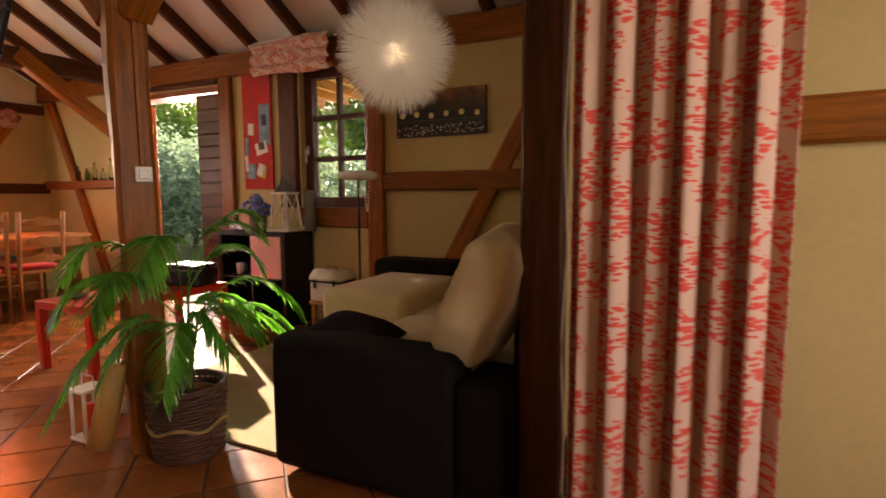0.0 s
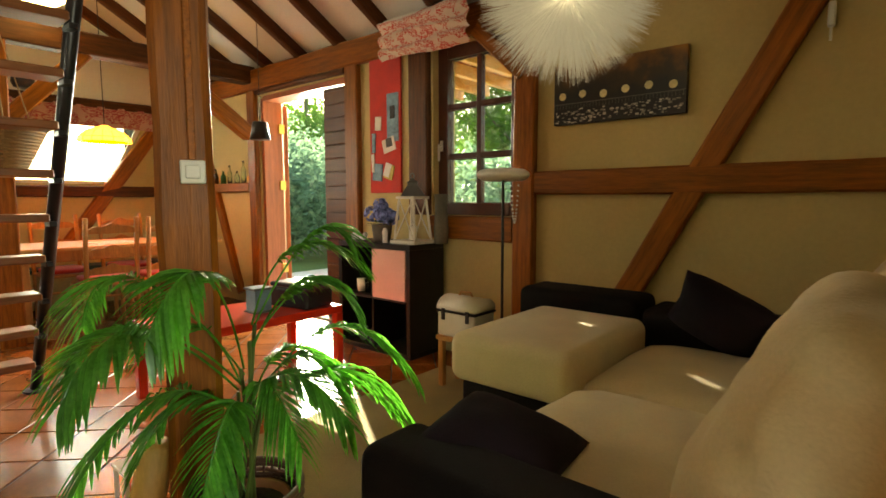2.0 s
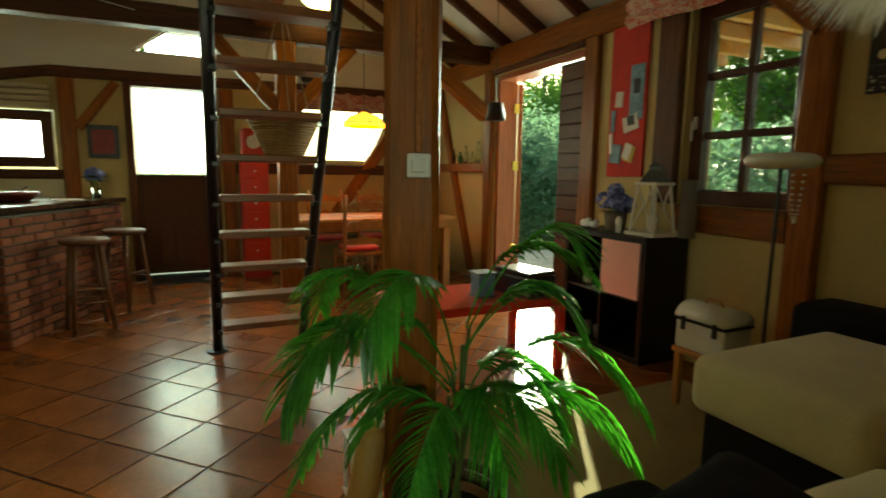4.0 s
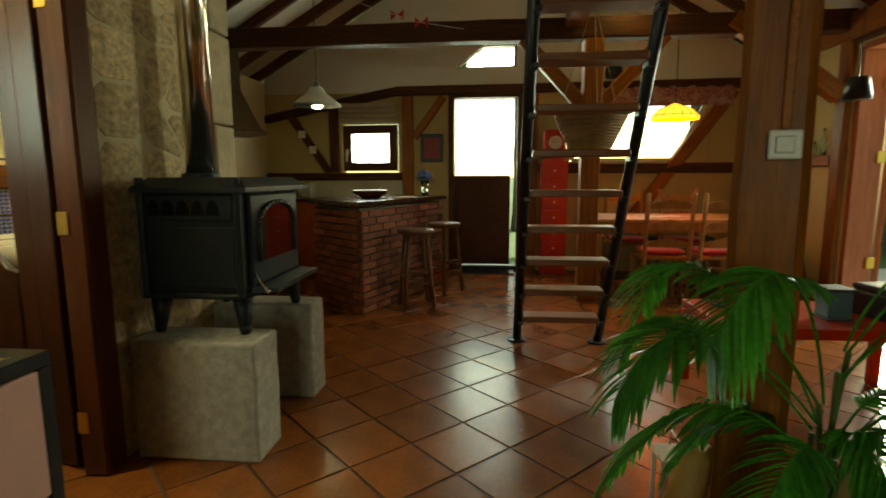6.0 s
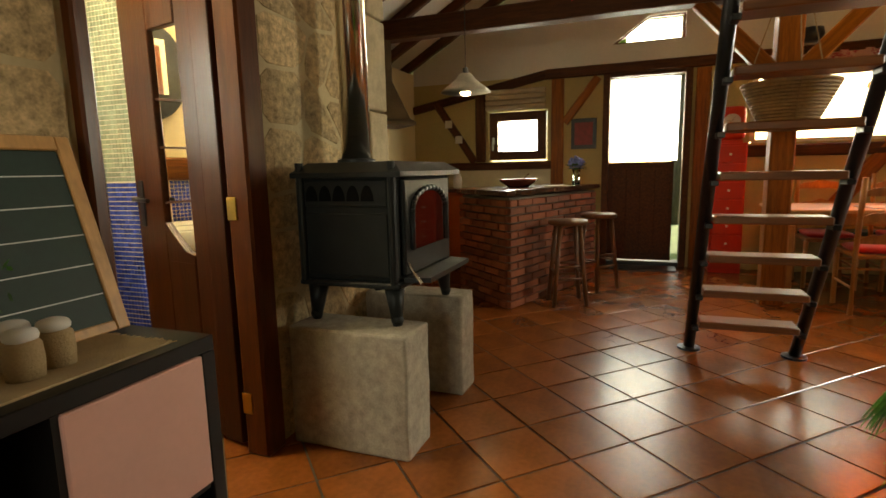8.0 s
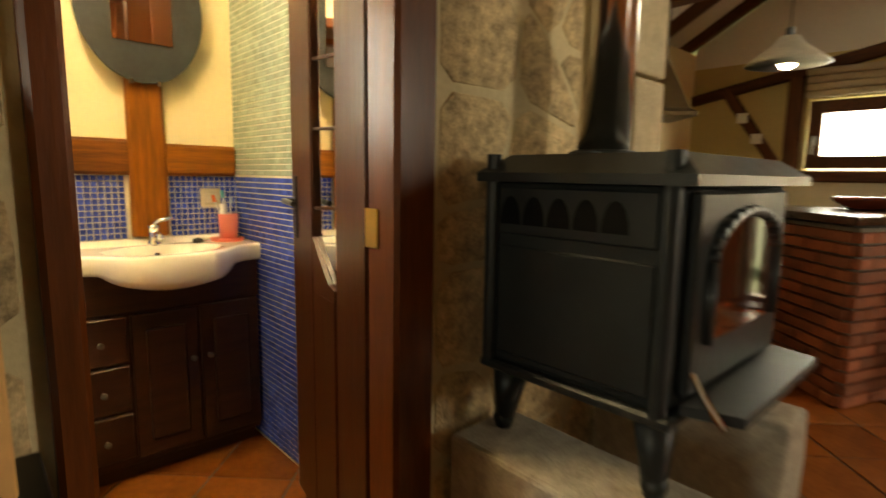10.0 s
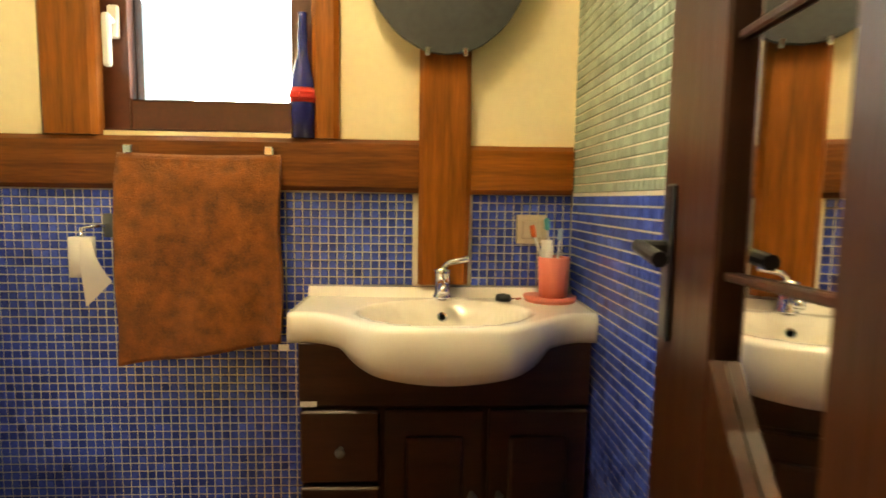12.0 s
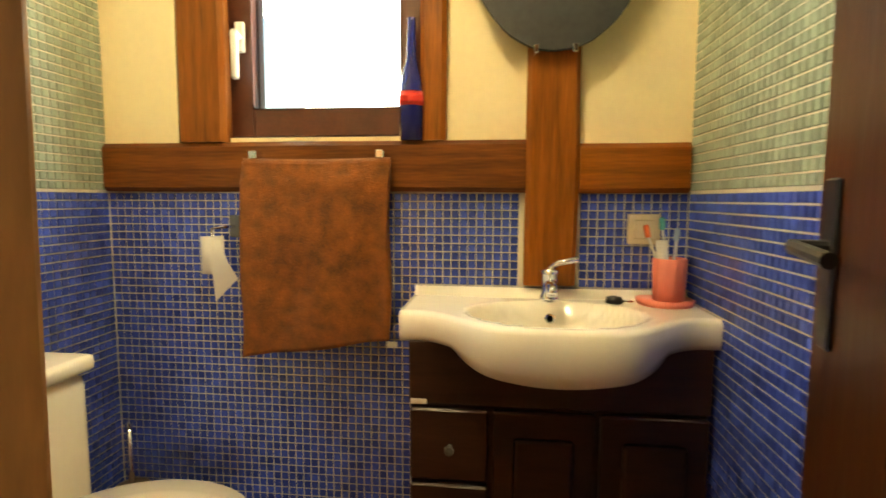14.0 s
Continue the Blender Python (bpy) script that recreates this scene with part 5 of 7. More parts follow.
# log, lantern and small things at the post
lg = thing("peeled_log", "peeled yellow log leaning on the post foot", "log", (-1.80, 1.83, 0))
bm = B()
stick(bm, (-0.03, 0, 0.03), (0.07, 0.03, 0.41), 0.055, 0.048, 20)
for v in bm.verts:
    v.co.z = max(0.0, v.co.z)
part("trunk", bm, LOGWOOD, lg, "", True)
lt = thing("small_lantern", "white wire lantern holding a red candle", "lantern", (-2.02, 1.90, 0))
for x in (-0.05, 0.05):
    for y in (-0.05, 0.05):
        part("post", bx(B(), x - 0.006, x + 0.006, y - 0.006, y + 0.006, 0.012, 0.23), WHITE_WOOD, lt)
part("base", bx(B(), -0.062, 0.062, -0.062, 0.062, 0, 0.014, 0.003), WHITE_WOOD, lt)
part("roof", bx(B(), -0.062, 0.062, -0.062, 0.062, 0.23, 0.245, 0.003), WHITE_WOOD, lt)
part("candle", stick(B(), (0, 0, 0.014), (0, 0, 0.16), 0.032, n=20), RED_PAINT, lt, "red candle", True)
part("handle", tube(B(), [(-0.05, 0, 0.245), (-0.04, 0, 0.30), (0.04, 0, 0.30), (0.05, 0, 0.245)], 0.003), WHITE_WOOD, lt)

# light switch with wooden conduit on the post
FN = Vector((math.cos(radians(-25)), math.sin(radians(-25)), 0))
FT = Vector((-FN.y, FN.x, 0))
sw = thing("light_switch", "white rocker switch fixed to the oak post", "switch", (MP.x + FN.x * 0.077 + FT.x * 0.022, MP.y + FN.y * 0.077 + FT.y * 0.022, 1.225), -25)
part("frame_plate", bx(B(), 0, 0.028, -0.033, 0.033, -0.033, 0.033, 0.005, 2), WHITE_PLASTIC, sw)
part("rocker", bx(B(), 0.026, 0.034, -0.020, 0.020, -0.020, 0.020, 0.004), WHITE_PLASTIC, sw)
part("conduit", bx(B(), 0, 0.014, -0.010, 0.010, 0.034, 1.15, 0.003), OAK, sw, "wooden cable strip")

# ---- on and by the north wall ----
bl = thing("roman_blind", "gathered blind printed with pink sprigs above the window", "blind", (-2.73, NY - 0.10, 2.26))
bm = B()
uvl = bm.loops.layers.uv.new("uv")
rows = []
for j in range(25):
    v = j / 24
    z = -0.05 + 0.30 * v
    bulge = 0.05 * abs(math.sin(v * math.pi * 3.0)) + 0.02
    row = []
    for i in range(41):
        u = i / 40
        row.append((bm.verts.new((-0.43 + 0.86 * u, -bulge - 0.006 * math.sin(u * 30 + j), z + 0.012 * math.sin(u * math.pi * 2 + j * 0.4))), u * 0.9, v * 0.5))
    rows.append(row)
for a, b in zip(rows, rows[1:]):
    for i in range(40):
        f = bm.faces.new((a[i][0], a[i + 1][0], b[i + 1][0], b[i][0]))
        for lp, q in zip(f.loops, (a[i], a[i + 1], b[i + 1], b[i])):
            lp[uvl].uv = (q[1], q[2])
part("cloth", bm, BLIND, bl, "", True)
part("head_rail", bx(B(), -0.43, 0.43, -0.01, 0.08, 0.235, 0.26, 0.003), WHITE_WOOD, bl)

bd = thing("red_pinboard", "tall red pinboard with notes and pictures", "pinboard", (-3.24, NY - 0.004, 1.77))
part("board", bx(B(), -0.18, 0.18, -0.022, 0.0, -0.57, 0.57, 0.004), RED_FELT, bd)
BLUEGREY = mat("blue_grey_print", (0.18, 0.30, 0.38), 0.6, var=0.5, scale=14)
BLACKP = mat("black_print", (0.02, 0.02, 0.02), 0.6)
for nm, x0, x1, z0, z1, mt_, tilt in (("photo", 0.03, 0.16, -0.16, 0.22, BLUEGREY, 0), ("note", -0.11, -0.04, -0.06, 0.05, PAPER, 4), ("note", -0.15, -0.11, -0.24, -0.08, BLUEGREY, 2),
                                      ("card", -0.02, 0.12, -0.24, -0.13, PAPER, -14), ("card", 0.02, 0.09, -0.20, -0.13, BLACKP, -10), ("card", 0.0, 0.10, -0.46, -0.34, mat("yellow_card", (0.7, 0.5, 0.1), 0.6), 16),
                                      ("card", -0.14, -0.03, -0.47, -0.33, BLUEGREY, 6), ("note", 0.0, 0.07, -0.44, -0.33, PAPER, 20), ("photo", 0.07, 0.12, 0.02, 0.12, BLACKP, 0), ("note", -0.15, -0.12, -0.40, -0.25, PAPER, -4)):
    bm = B()
    bx(bm, x0, x1, -0.0265 - 0.0008 * (len(bd.children)), -0.0225, z0, z1, 0.0, 1)
    bmesh.ops.rotate(bm, verts=bm.verts[:], cent=((x0 + x1) / 2, -0.024, (z0 + z1) / 2), matrix=Matrix.Rotation(radians(tilt), 3, "Y"))
    part(nm, bm, mt_, bd)

# painting: golden sky over a dark row of lamps
pm = mat("painted_canvas", (0.2, 0.1, 0.02), 0.4, bump=0.3, scale=14, fine=70)
t_ = pm.node_tree
co_ = t_.nodes.new("ShaderNodeTexCoord")
sp_ = t_.nodes.new("ShaderNodeSeparateXYZ")
t_.links.new(co_.outputs["Object"], sp_.inputs[0])
nz_ = t_.nodes.new("ShaderNodeTexNoise")
nz_.inputs["Scale"].default_value, nz_.inputs["Detail"].default_value = 9.0, 6.0
t_.links.new(co_.outputs["Object"], nz_.inputs[0])
ad_ = t_.nodes.new("ShaderNodeMath")
ad_.operation = "MULTIPLY_ADD"
ad_.inputs[1].default_value = 0.28
t_.links.new(nz_.outputs[0], ad_.inputs[0]), t_.links.new(sp_.outputs["Z"], ad_.inputs[2])
rp_ = t_.nodes.new("ShaderNodeValToRGB")
el = rp_.color_ramp.elements
el[0].position, el[0].color = 0.02, (0.012, 0.009, 0.012, 1)
el[1].position, el[1].color = 0.36, (0.42, 0.17, 0.02, 1)
for ps, cl in ((0.14, (0.015, 0.012, 0.010, 1)), (0.22, (0.05, 0.025, 0.008, 1)), (0.29, (0.22, 0.09, 0.012, 1))):
    e_ = el.new(ps)
    e_.color = cl
t_.links.new(ad_.outputs[0], rp_.inputs[0])
t_.links.new(rp_.outputs[0], t_.nodes["Principled BSDF"].inputs["Base Color"])
pt = thing("canvas_painting", "wide canvas of dark street lamps under golden sky", "painting", (-1.32, NY - 0.002, 1.78))
part("canvas", bx(B(), -0.39, 0.39, -0.030, 0.0, -0.18, 0.18, 0.004), pm, pt)
for k in range(6):
    part("painted_lamp", lathe(B(), [(0.0, 0.0), (0.019, 0.001), (0.023, 0.0)], 14, (0, 0, 0)), mat("painted_pale_light", (0.80, 0.68, 0.36), 0.6), pt) if k == 0 else None
lampdisc = [c for c in pt.children if c.name.startswith("painted_lamp")][0]
lampdisc.matrix_basis = pose(-0.33, -0.0315, -0.01, 90, 0, 0)
for k in range(1, 6):
    o2 = new("painted_lamp", lampdisc.data)
    o2.parent = pt
    o2.matrix_basis = pose(-0.33 + 0.13 * k, -0.0315, -0.012 + 0.008 * math.sin(k * 2.2), 90, 0, 0)
rr = random.Random(3)
bm = B()
for k in range(150):
    x, z = rr.uniform(-0.38, 0.38), rr.uniform(-0.17, -0.09)
    w = rr.uniform(0.003, 0.010)
    bx(bm, x - w, x + w, -0.0318, -0.030, z - w * 0.5, z + w * 0.5)
part("paint_layer", bm, mat("pale_paint_dabs", (0.45, 0.40, 0.36), 0.5, island=0.6), pt)
bm = B()
for k in range(40):
    bx(bm, -0.385 + 0.0194 * k, -0.383 + 0.0194 * k, -0.0316, -0.030, -0.085, -0.055)
bx(bm, -0.385, 0.385, -0.0317, -0.030, -0.057, -0.053)
part("painted_railing", bm, mat("grey_paint", (0.12, 0.11, 0.10), 0.5), pt)

cw = thing("cord_holder", "small white cord holder on the plaster", "cord holder", (-0.33, NY - 0.002, 2.0))
part("body", bx(B(), -0.015, 0.015, -0.03, 0.0, -0.08, 0.03, 0.006), WHITE_PLASTIC, cw)
part("tail", stick(B(), (0, -0.015, -0.08), (0, -0.015, -0.14), 0.006), WHITE_PLASTIC, cw)

# things on the north shelf
ln = thing("lantern", "white wooden lantern with crossed bars and zinc roof", "lantern", (-2.74, 4.05, 0.825))
for x in (-0.10, 0.10):
    for y in (-0.09, 0.09):
        part("post", bar(B(), (x, y, 0.025), (x * 0.72, y * 0.72, 0.33), 0.018, 0.018), WHITE_WOOD, ln)
part("base", bx(B(), -0.125, 0.125, -0.115, 0.115, 0, 0.026, 0.004), WHITE_WOOD, ln)
part("frame_top", bx(B(), -0.092, 0.092, -0.084, 0.084, 0.325, 0.345, 0.003), WHITE_WOOD, ln)
for a, b in ((-1, 1), (1, -1)):
    part("cross_bar", bar(B(), (a * 0.095, -0.092, 0.03), (b * 0.07, -0.07, 0.325), 0.010, 0.010), WHITE_WOOD, ln)
    part("cross_bar", bar(B(), (0.098, a * 0.088, 0.03), (0.075, b * 0.065, 0.325), 0.010, 0.010), WHITE_WOOD, ln)
part("roof", lathe(B(), [(0.125, 0.345), (0.105, 0.37), (0.055, 0.42), (0.05, 0.44), (0.06, 0.445), (0.0, 0.475)], 4), GREY_METAL, ln, "grey zinc roof")
part("ring", tube(B(), [(0.02 * math.cos(a), 0, 0.49 + 0.02 * math.sin(a)) for a in [2 * math.pi * q / 14 for q in range(15)]], 0.003), GREY_METAL, ln)
part("candle", stick(B(), (0, 0, 0.026), (0, 0, 0.13), 0.03, n=18), PAPER, ln, "", True)


def flower_pot(name, label, place, rad, pot_mt, n, bloom_mt, size, seed, vase):
    f = thing(name, label, "flowers", place)
    part("vase", lathe(B(), vase, 24), pot_mt, f, "", True)
    r2 = random.Random(seed)
    zt = vase[-1][1]
    heads = []
    for k in range(n):
        v = Vector((r2.gauss(0, 1), r2.gauss(0, 1), abs(r2.gauss(0, 0.8)))).normalized() * rad * r2.uniform(0.35, 1.0)
        c = v + Vector((0, 0, zt + rad * 0.55))
        heads.append(c)
        bm = B()
        for q in range(70):
            d = Vector((r2.gauss(0, 1), r2.gauss(0, 1), r2.gauss(0, 1))).normalized()
            o = d.orthogonal().normalized()
            p2 = d.cross(o)
            m0 = c + d * size
            s0 = size * 0.30
            bm.faces.new([bm.verts.new(m0 + o * s0 * math.cos(a) + p2 * s0 * math.sin(a) + d * r2.uniform(-0.004, 0.004)) for a in (0.3, 1.9, 3.4, 5.0)])
        part("bloom", bm, bloom_mt, f)
    bm = B()
    for k in range(16):
        a = r2.uniform(0, 6.28)
        d = Vector((math.cos(a), math.sin(a), r2.uniform(-0.2, 0.3)))
        p0 = Vector((0, 0, zt + 0.01)) + d * 0.02
        sdv = Vector((-d.y, d.x, 0)) * 0.03
        vs = [p0, p0 + d * 0.05 + sdv, p0 + d * 0.12, p0 + d * 0.05 - sdv]
        bm.faces.new([bm.verts.new(q) for q in vs])
    part("leaves", bm, LEAF_DARK, f)
    return f


flower_pot("hydrangea_pot", "blue hydrangea blooms in a grey-brown pot", (-3.08, 4.06, 0.825), 0.10, mat("grey_brown_pot", (0.16, 0.12, 0.09), 0.6), 7, HYDRANGEA, 0.058, 5, [(0.0, 0.0), (0.065, 0.0), (0.08, 0.12), (0.075, 0.13)])
wf = thing("white_figure", "small white ceramic seals beside the pot", "ornament", (-3.30, 4.02, 0.825))
for x, s in ((-0.045, 1.0), (0.04, 0.8)):
    part("body", cushion(B(), 0.10 * s, 0.06 * s, 0.06 * s, (x, 0, 0.03 * s), 0.7, 0.9, 10, 0.003), WHITE_PLASTIC, wf, "", True)
    part("head", lathe(B(), [(0, 0), (0.018, 0.008), (0.022, 0.02), (0.012, 0.036), (0, 0.04)], 12, (x + 0.03, 0, 0.035 * s)), WHITE_PLASTIC, wf, "", True)
cd = thing("white_candle_holder", "slim white ceramic holder on the shelf", "ornament", (-2.93, 3.95, 0.825))
part("body", lathe(B(), [(0.022, 0), (0.018, 0.03), (0.022, 0.08), (0.012, 0.11)], 14), WHITE_PLASTIC, cd, "", True)
vs_ = thing("grey_vase", "grey bark vase behind the lantern", "vase", (-2.56, 4.16, 0.825))
part("body", lathe(B(), [(0.05, 0), (0.055, 0.1), (0.045, 0.25), (0.052, 0.36), (0.04, 0.36), (0.03, 0.2)], 14), mat("grey_bark", (0.16, 0.14, 0.11), 0.9, bump=0.6), vs_, "", True)
for x, z, mt_ in ((-3.24, 0.425, WHITE_PLASTIC), (-3.15, 0.425, GLASS), (-3.10, 0.038, mat("dark_cup", (0.05, 0.05, 0.06), 0.4)), (-3.22, 0.038, GREY_METAL)):
    g2 = thing("drinking_cup", "small cup standing in the black shelf", "cup", (x, 3.98, z), group="shelf cups")
    part("body", lathe(B(), [(0.0, 0.0), (0.030, 0.0), (0.036, 0.10), (0.033, 0.10), (0.027, 0.006), (0.0, 0.006)], 16), mt_, g2, "", True)

# ring-shaded lamp at the brace by the garden door
sl = thing("clip_lamp", "small black cone lamp hanging by the garden door", "lamp", (-4.55, 3.92, 1.70))
part("shade", lathe(B(), [(0.095, 0.0), (0.066, 0.155), (0.060, 0.16), (0.0, 0.163), (0.0, 0.157), (0.058, 0.154), (0.089, 0.004)], 24), BLACK_STEEL, sl, "", True)
part("glow_disc", lathe(B(), [(0.0, 0.03), (0.08, 0.028)], 20), BULB, sl)
part("cable", stick(B(), (0, 0, 0.16), (0, 0, 1.10), 0.003), BLACK_STEEL, sl)
# bottles on the rail
for k, (x, h, r, mt_) in enumerate(((-6.1, 0.17, 0.026, BOTTLE_CLEAR), (-5.93, 0.14, 0.03, LEAF_DARK), (-5.78, 0.20, 0.024, BOTTLE_CLEAR), (-5.62, 0.13, 0.03, BOTTLE_CLEAR), (-5.48, 0.24, 0.028, BOTTLE_CLEAR))):
    b2 = thing("glass_bottle", "small pale green bottle on the wall rail", "bottle", (x, NY - 0.025, 1.331), group="rail bottles")
    part("body", lathe(B(), [(0.0, 0.0), (r, 0.0), (r, h * 0.6), (r * 0.4, h * 0.75), (r * 0.4, h), (0, h)], 14), mt_ if mt_ is not LEAF_DARK else mat("green_bottle", (0.05, 0.16, 0.05), 0.2), b2, "", True)

# on the red table
bgt = thing("table_lantern", "pale blue metal lantern on the red table", "lantern", (-3.0, 2.95, 0.46))
part("body", bx(B(), -0.055, 0.055, -0.055, 0.055, 0.012, 0.14, 0.004), mat("pale_blue_metal", (0.14, 0.24, 0.28), 0.4), bgt)
part("foot", bx(B(), -0.065, 0.065, -0.065, 0.065, 0.0, 0.012, 0.003), GREY_METAL, bgt)
part("roof", bx(B(), -0.065, 0.065, -0.065, 0.065, 0.14, 0.155, 0.003), GREY_METAL, bgt)
tv = thing("black_case", "black case lying on the red table", "case", (-2.98, 3.24, 0.46), 10)
part("body", bx(B(), -0.17, 0.17, -0.12, 0.12, 0.0, 0.13, 0.02, 3), BLACK_STEEL, tv)
part("lid", bx(B(), -0.165, 0.165, -0.115, 0.115, 0.13, 0.16, 0.014, 2), BLACK_STEEL, tv)
pl = thing("black_plate", "black plate on the red table", "plate", (-3.2, 2.52, 0.46))
part("dish", lathe(B(), [(0.0, 0.0), (0.05, 0.0), (0.09, 0.018), (0.085, 0.02), (0.05, 0.006), (0.0, 0.006)], 24), BLACK_STEEL, pl, "", True)

# ---- shelf by the bathroom door ----
rn = solid("burlap_runner", bx(B(), -1.38, -0.15, -0.10, 0.16, 0.736, 0.741), BURLAP, "frayed burlap runner on the black shelf", "runner", "")
fr = random.Random(8)
bm = B()
for k in range(70):
    y = -0.10 + 0.26 * k / 69
    stick(bm, (-1.38, y, 0.7385), (-1.38 - fr.uniform(0.005, 0.022), y + fr.uniform(-0.006, 0.006), 0.7375), 0.0012, n=4)
frg = part("fringe", bm, BURLAP, rn)
cb = thing("chalkboard", "green lined chalkboard in a pine frame, leaning", "chalkboard", (-1.175, -0.045, 0.742))
LEAN_M = Matrix.Rotation(radians(17), 4, "X")


def cbp(nm, x0, x1, y0, y1, z0, z1, mt_, bev=0.003):
    bm = bx(B(), x0, x1, y0, y1, z0, z1, bev)
    bmesh.ops.transform(bm, matrix=LEAN_M, verts=bm.verts[:])
    return part(nm, bm, mt_, cb)


cbp("panel", -0.23, 0.23, -0.008, 0.004, 0.02, 0.46, CHALK_GREEN)
for x0, x1, z0, z1 in ((-0.265, -0.23, 0.0, 0.495), (0.23, 0.265, 0.0, 0.495), (-0.23, 0.23, 0.46, 0.495), (-0.23, 0.23, 0.0, 0.025)):
    cbp("frame", x0, x1, -0.012, 0.010, z0, z1, PINE_LIGHT)
for k in range(5):
    cbp("chalk_line", -0.228, 0.228, 0.0042, 0.0052, 0.095 + k * 0.075, 0.0975 + k * 0.075, WHITE_LINE, 0)
for k, (x, y) in enumerate(((-1.20, 0.06), (-1.13, 0.075), (-1.16, 0.0))):
    j = thing("burlap_jar", "small jar wrapped in burlap", "jar", (x, y, 0.742), group="burlap jars")
    part("body", lathe(B(), [(0.0, 0.0), (0.032, 0.0), (0.034, 0.03), (0.032, 0.065), (0.024, 0.075)], 16), BURLAP, j, "", True)
    part("lid", cushion(B(), 0.058, 0.058, 0.03, (0, 0, 0.083), 0.8, 0.8, 8, 0.003), WHITE_PLASTIC, j, "pale cloth lid", True)
hp = thing("white_planter", "white wooden planter with twine and a green herb", "planter", (-0.98, 0.09, 0.742))
part("box", bx(B(), -0.055, 0.055, -0.055, 0.055, 0, 0.13, 0.004), WHITE_WOOD, hp)
part("twine", bx(B(), -0.058, 0.058, -0.058, 0.058, 0.07, 0.078, 0.002), BURLAP, hp)
r3 = random.Random(21)
bm = B()
for k in range(260):
    d = Vector((r3.gauss(0, 0.045), r3.gauss(0, 0.045), 0.13 + abs(r3.gauss(0.05, 0.04))))
    o = Vector((r3.uniform(-1, 1), r3.uniform(-1, 1), r3.uniform(-0.5, 1))).normalized()
    p2 = o.orthogonal().normalized()
    bm.faces.new([bm.verts.new(q) for q in (d, d + o * 0.012 + p2 * 0.007, d + o * 0.024, d + o * 0.012 - p2 * 0.007)])
part("herb", bm, LEAF_DARK, hp)
sp = thing("storage_pot", "white pot with gold lid inside the shelf", "pot", (-0.92, 0.08, 0.388))
part("body", lathe(B(), [(0.0, 0.0), (0.05, 0.0), (0.065, 0.12), (0.06, 0.12)], 20), WHITE_PLASTIC, sp, "", True)
part("lid", lathe(B(), [(0.067, 0.12), (0.067, 0.135), (0.0, 0.14)], 20), BRASS, sp, "", True)

# ---- kitchen ----
kc = thing("kitchen_counter", "wall kitchen unit with orange fronts", "cabinet", (WX + 0.01, -1.5, 0))
part("body", bx(B(), 0.0, 0.56, 0.0, 1.55, 0.08, 0.86, 0.004), ORANGE_CAB, kc)
part("plinth", bx(B(), 0.0, 0.50, 0.0, 1.55, 0.0, 0.08), BLACKWOOD, kc)
part("worktop", bx(B(), 0.0, 0.60, -0.02, 1.57, 0.86, 0.90, 0.005), COUNTER, kc)
for k in range(3):
    dd = part("cabinet_door", bx(B(), 0.56, 0.578, 0.01 + k * 0.515, 0.515 + k * 0.515, 0.10, 0.84, 0.004), ORANGE_CAB, kc)
    part("knob", stick(B(), (0.578, 0.45 + k * 0.515, 0.7), (0.60, 0.45 + k * 0.515, 0.7), 0.012), BRASS, dd)
kt = solid("backsplash", bx(B(), WX + 0.001, WX + 0.012, -1.55, 0.14, 0.90, 1.10), CREAM_BACK, "cream tiled splashback", "splashback")
ks = thing("kitchen_units", "row of orange-red kitchen base units", "cabinet", (-6.1, BY + 0.01, 0))
for k in range(4):
    u = part("unit_door", bx(B(), 0.02 + k * 0.5, 0.49 + k * 0.5, 0.56, 0.58, 0.1, 0.84, 0.005), ORANGE_CAB, ks)
    part("knob", stick(B(), (0.42 + k * 0.5, 0.58, 0.7), (0.42 + k * 0.5, 0.60, 0.7), 0.012), BRASS, u)
part("carcass", bx(B(), 0.0, 2.02, 0.0, 0.56, 0.08, 0.86), ORANGE_CAB, ks)
part("plinth", bx(B(), 0.0, 2.02, 0.0, 0.5, 0.0, 0.08), BLACKWOOD, ks)
part("worktop", bx(B(), -0.02, 2.04, 0.0, 0.6, 0.86, 0.90, 0.005), COUNTER, ks)
hd = thing("range_hood", "brass-edged conical cooker hood", "hood", (-5.25, -1.25, 1.55))
part("skirt", lathe(B(), [(0.36, 0.0), (0.36, 0.03), (0.30, 0.06), (0.12, 0.42), (0.12, 0.8)], 4, (0, 0, 0)), mat("hood_metal", (0.12, 0.08, 0.04), 0.4, metal=0.6), hd)
for k, (x, y) in enumerate(((-6.62, -1.15), (-6.6, -0.95))):
    j = thing("storage_jar", "pale storage jar on the worktop", "jar", (x, y, 0.90), group="worktop jars")
    part("body", lathe(B(), [(0.05, 0.0), (0.055, 0.1), (0.04, 0.14), (0.045, 0.16), (0, 0.17)], 16), WHITE_PLASTIC, j, "", True)
kb = thing("linen_roman_blind", "folded linen blind above the kitchen window", "blind", (WX, -0.27, 1.80))
for k in range(4):
    part("fold", bx(B(), 0.02, 0.075 + 0.008 * (k % 2), -0.36, 0.36, 0.0 + k * 0.06, 0.056 + k * 0.06, 0.018, 3), LINEN, kb, "", True)
pc = thing("framed_picture", "small red picture in a black frame", "picture", (WX + 0.002, 0.515, 1.49))
part("frame", bx(B(), 0.0, 0.02, -0.14, 0.14, -0.17, 0.17, 0.004), BLACK_STEEL, pc)
part("print", bx(B(), 0.02, 0.023, -0.10, 0.10, -0.125, 0.125), mat("dark_red_print", (0.30, 0.04, 0.04), 0.5, var=0.4, scale=18), pc)
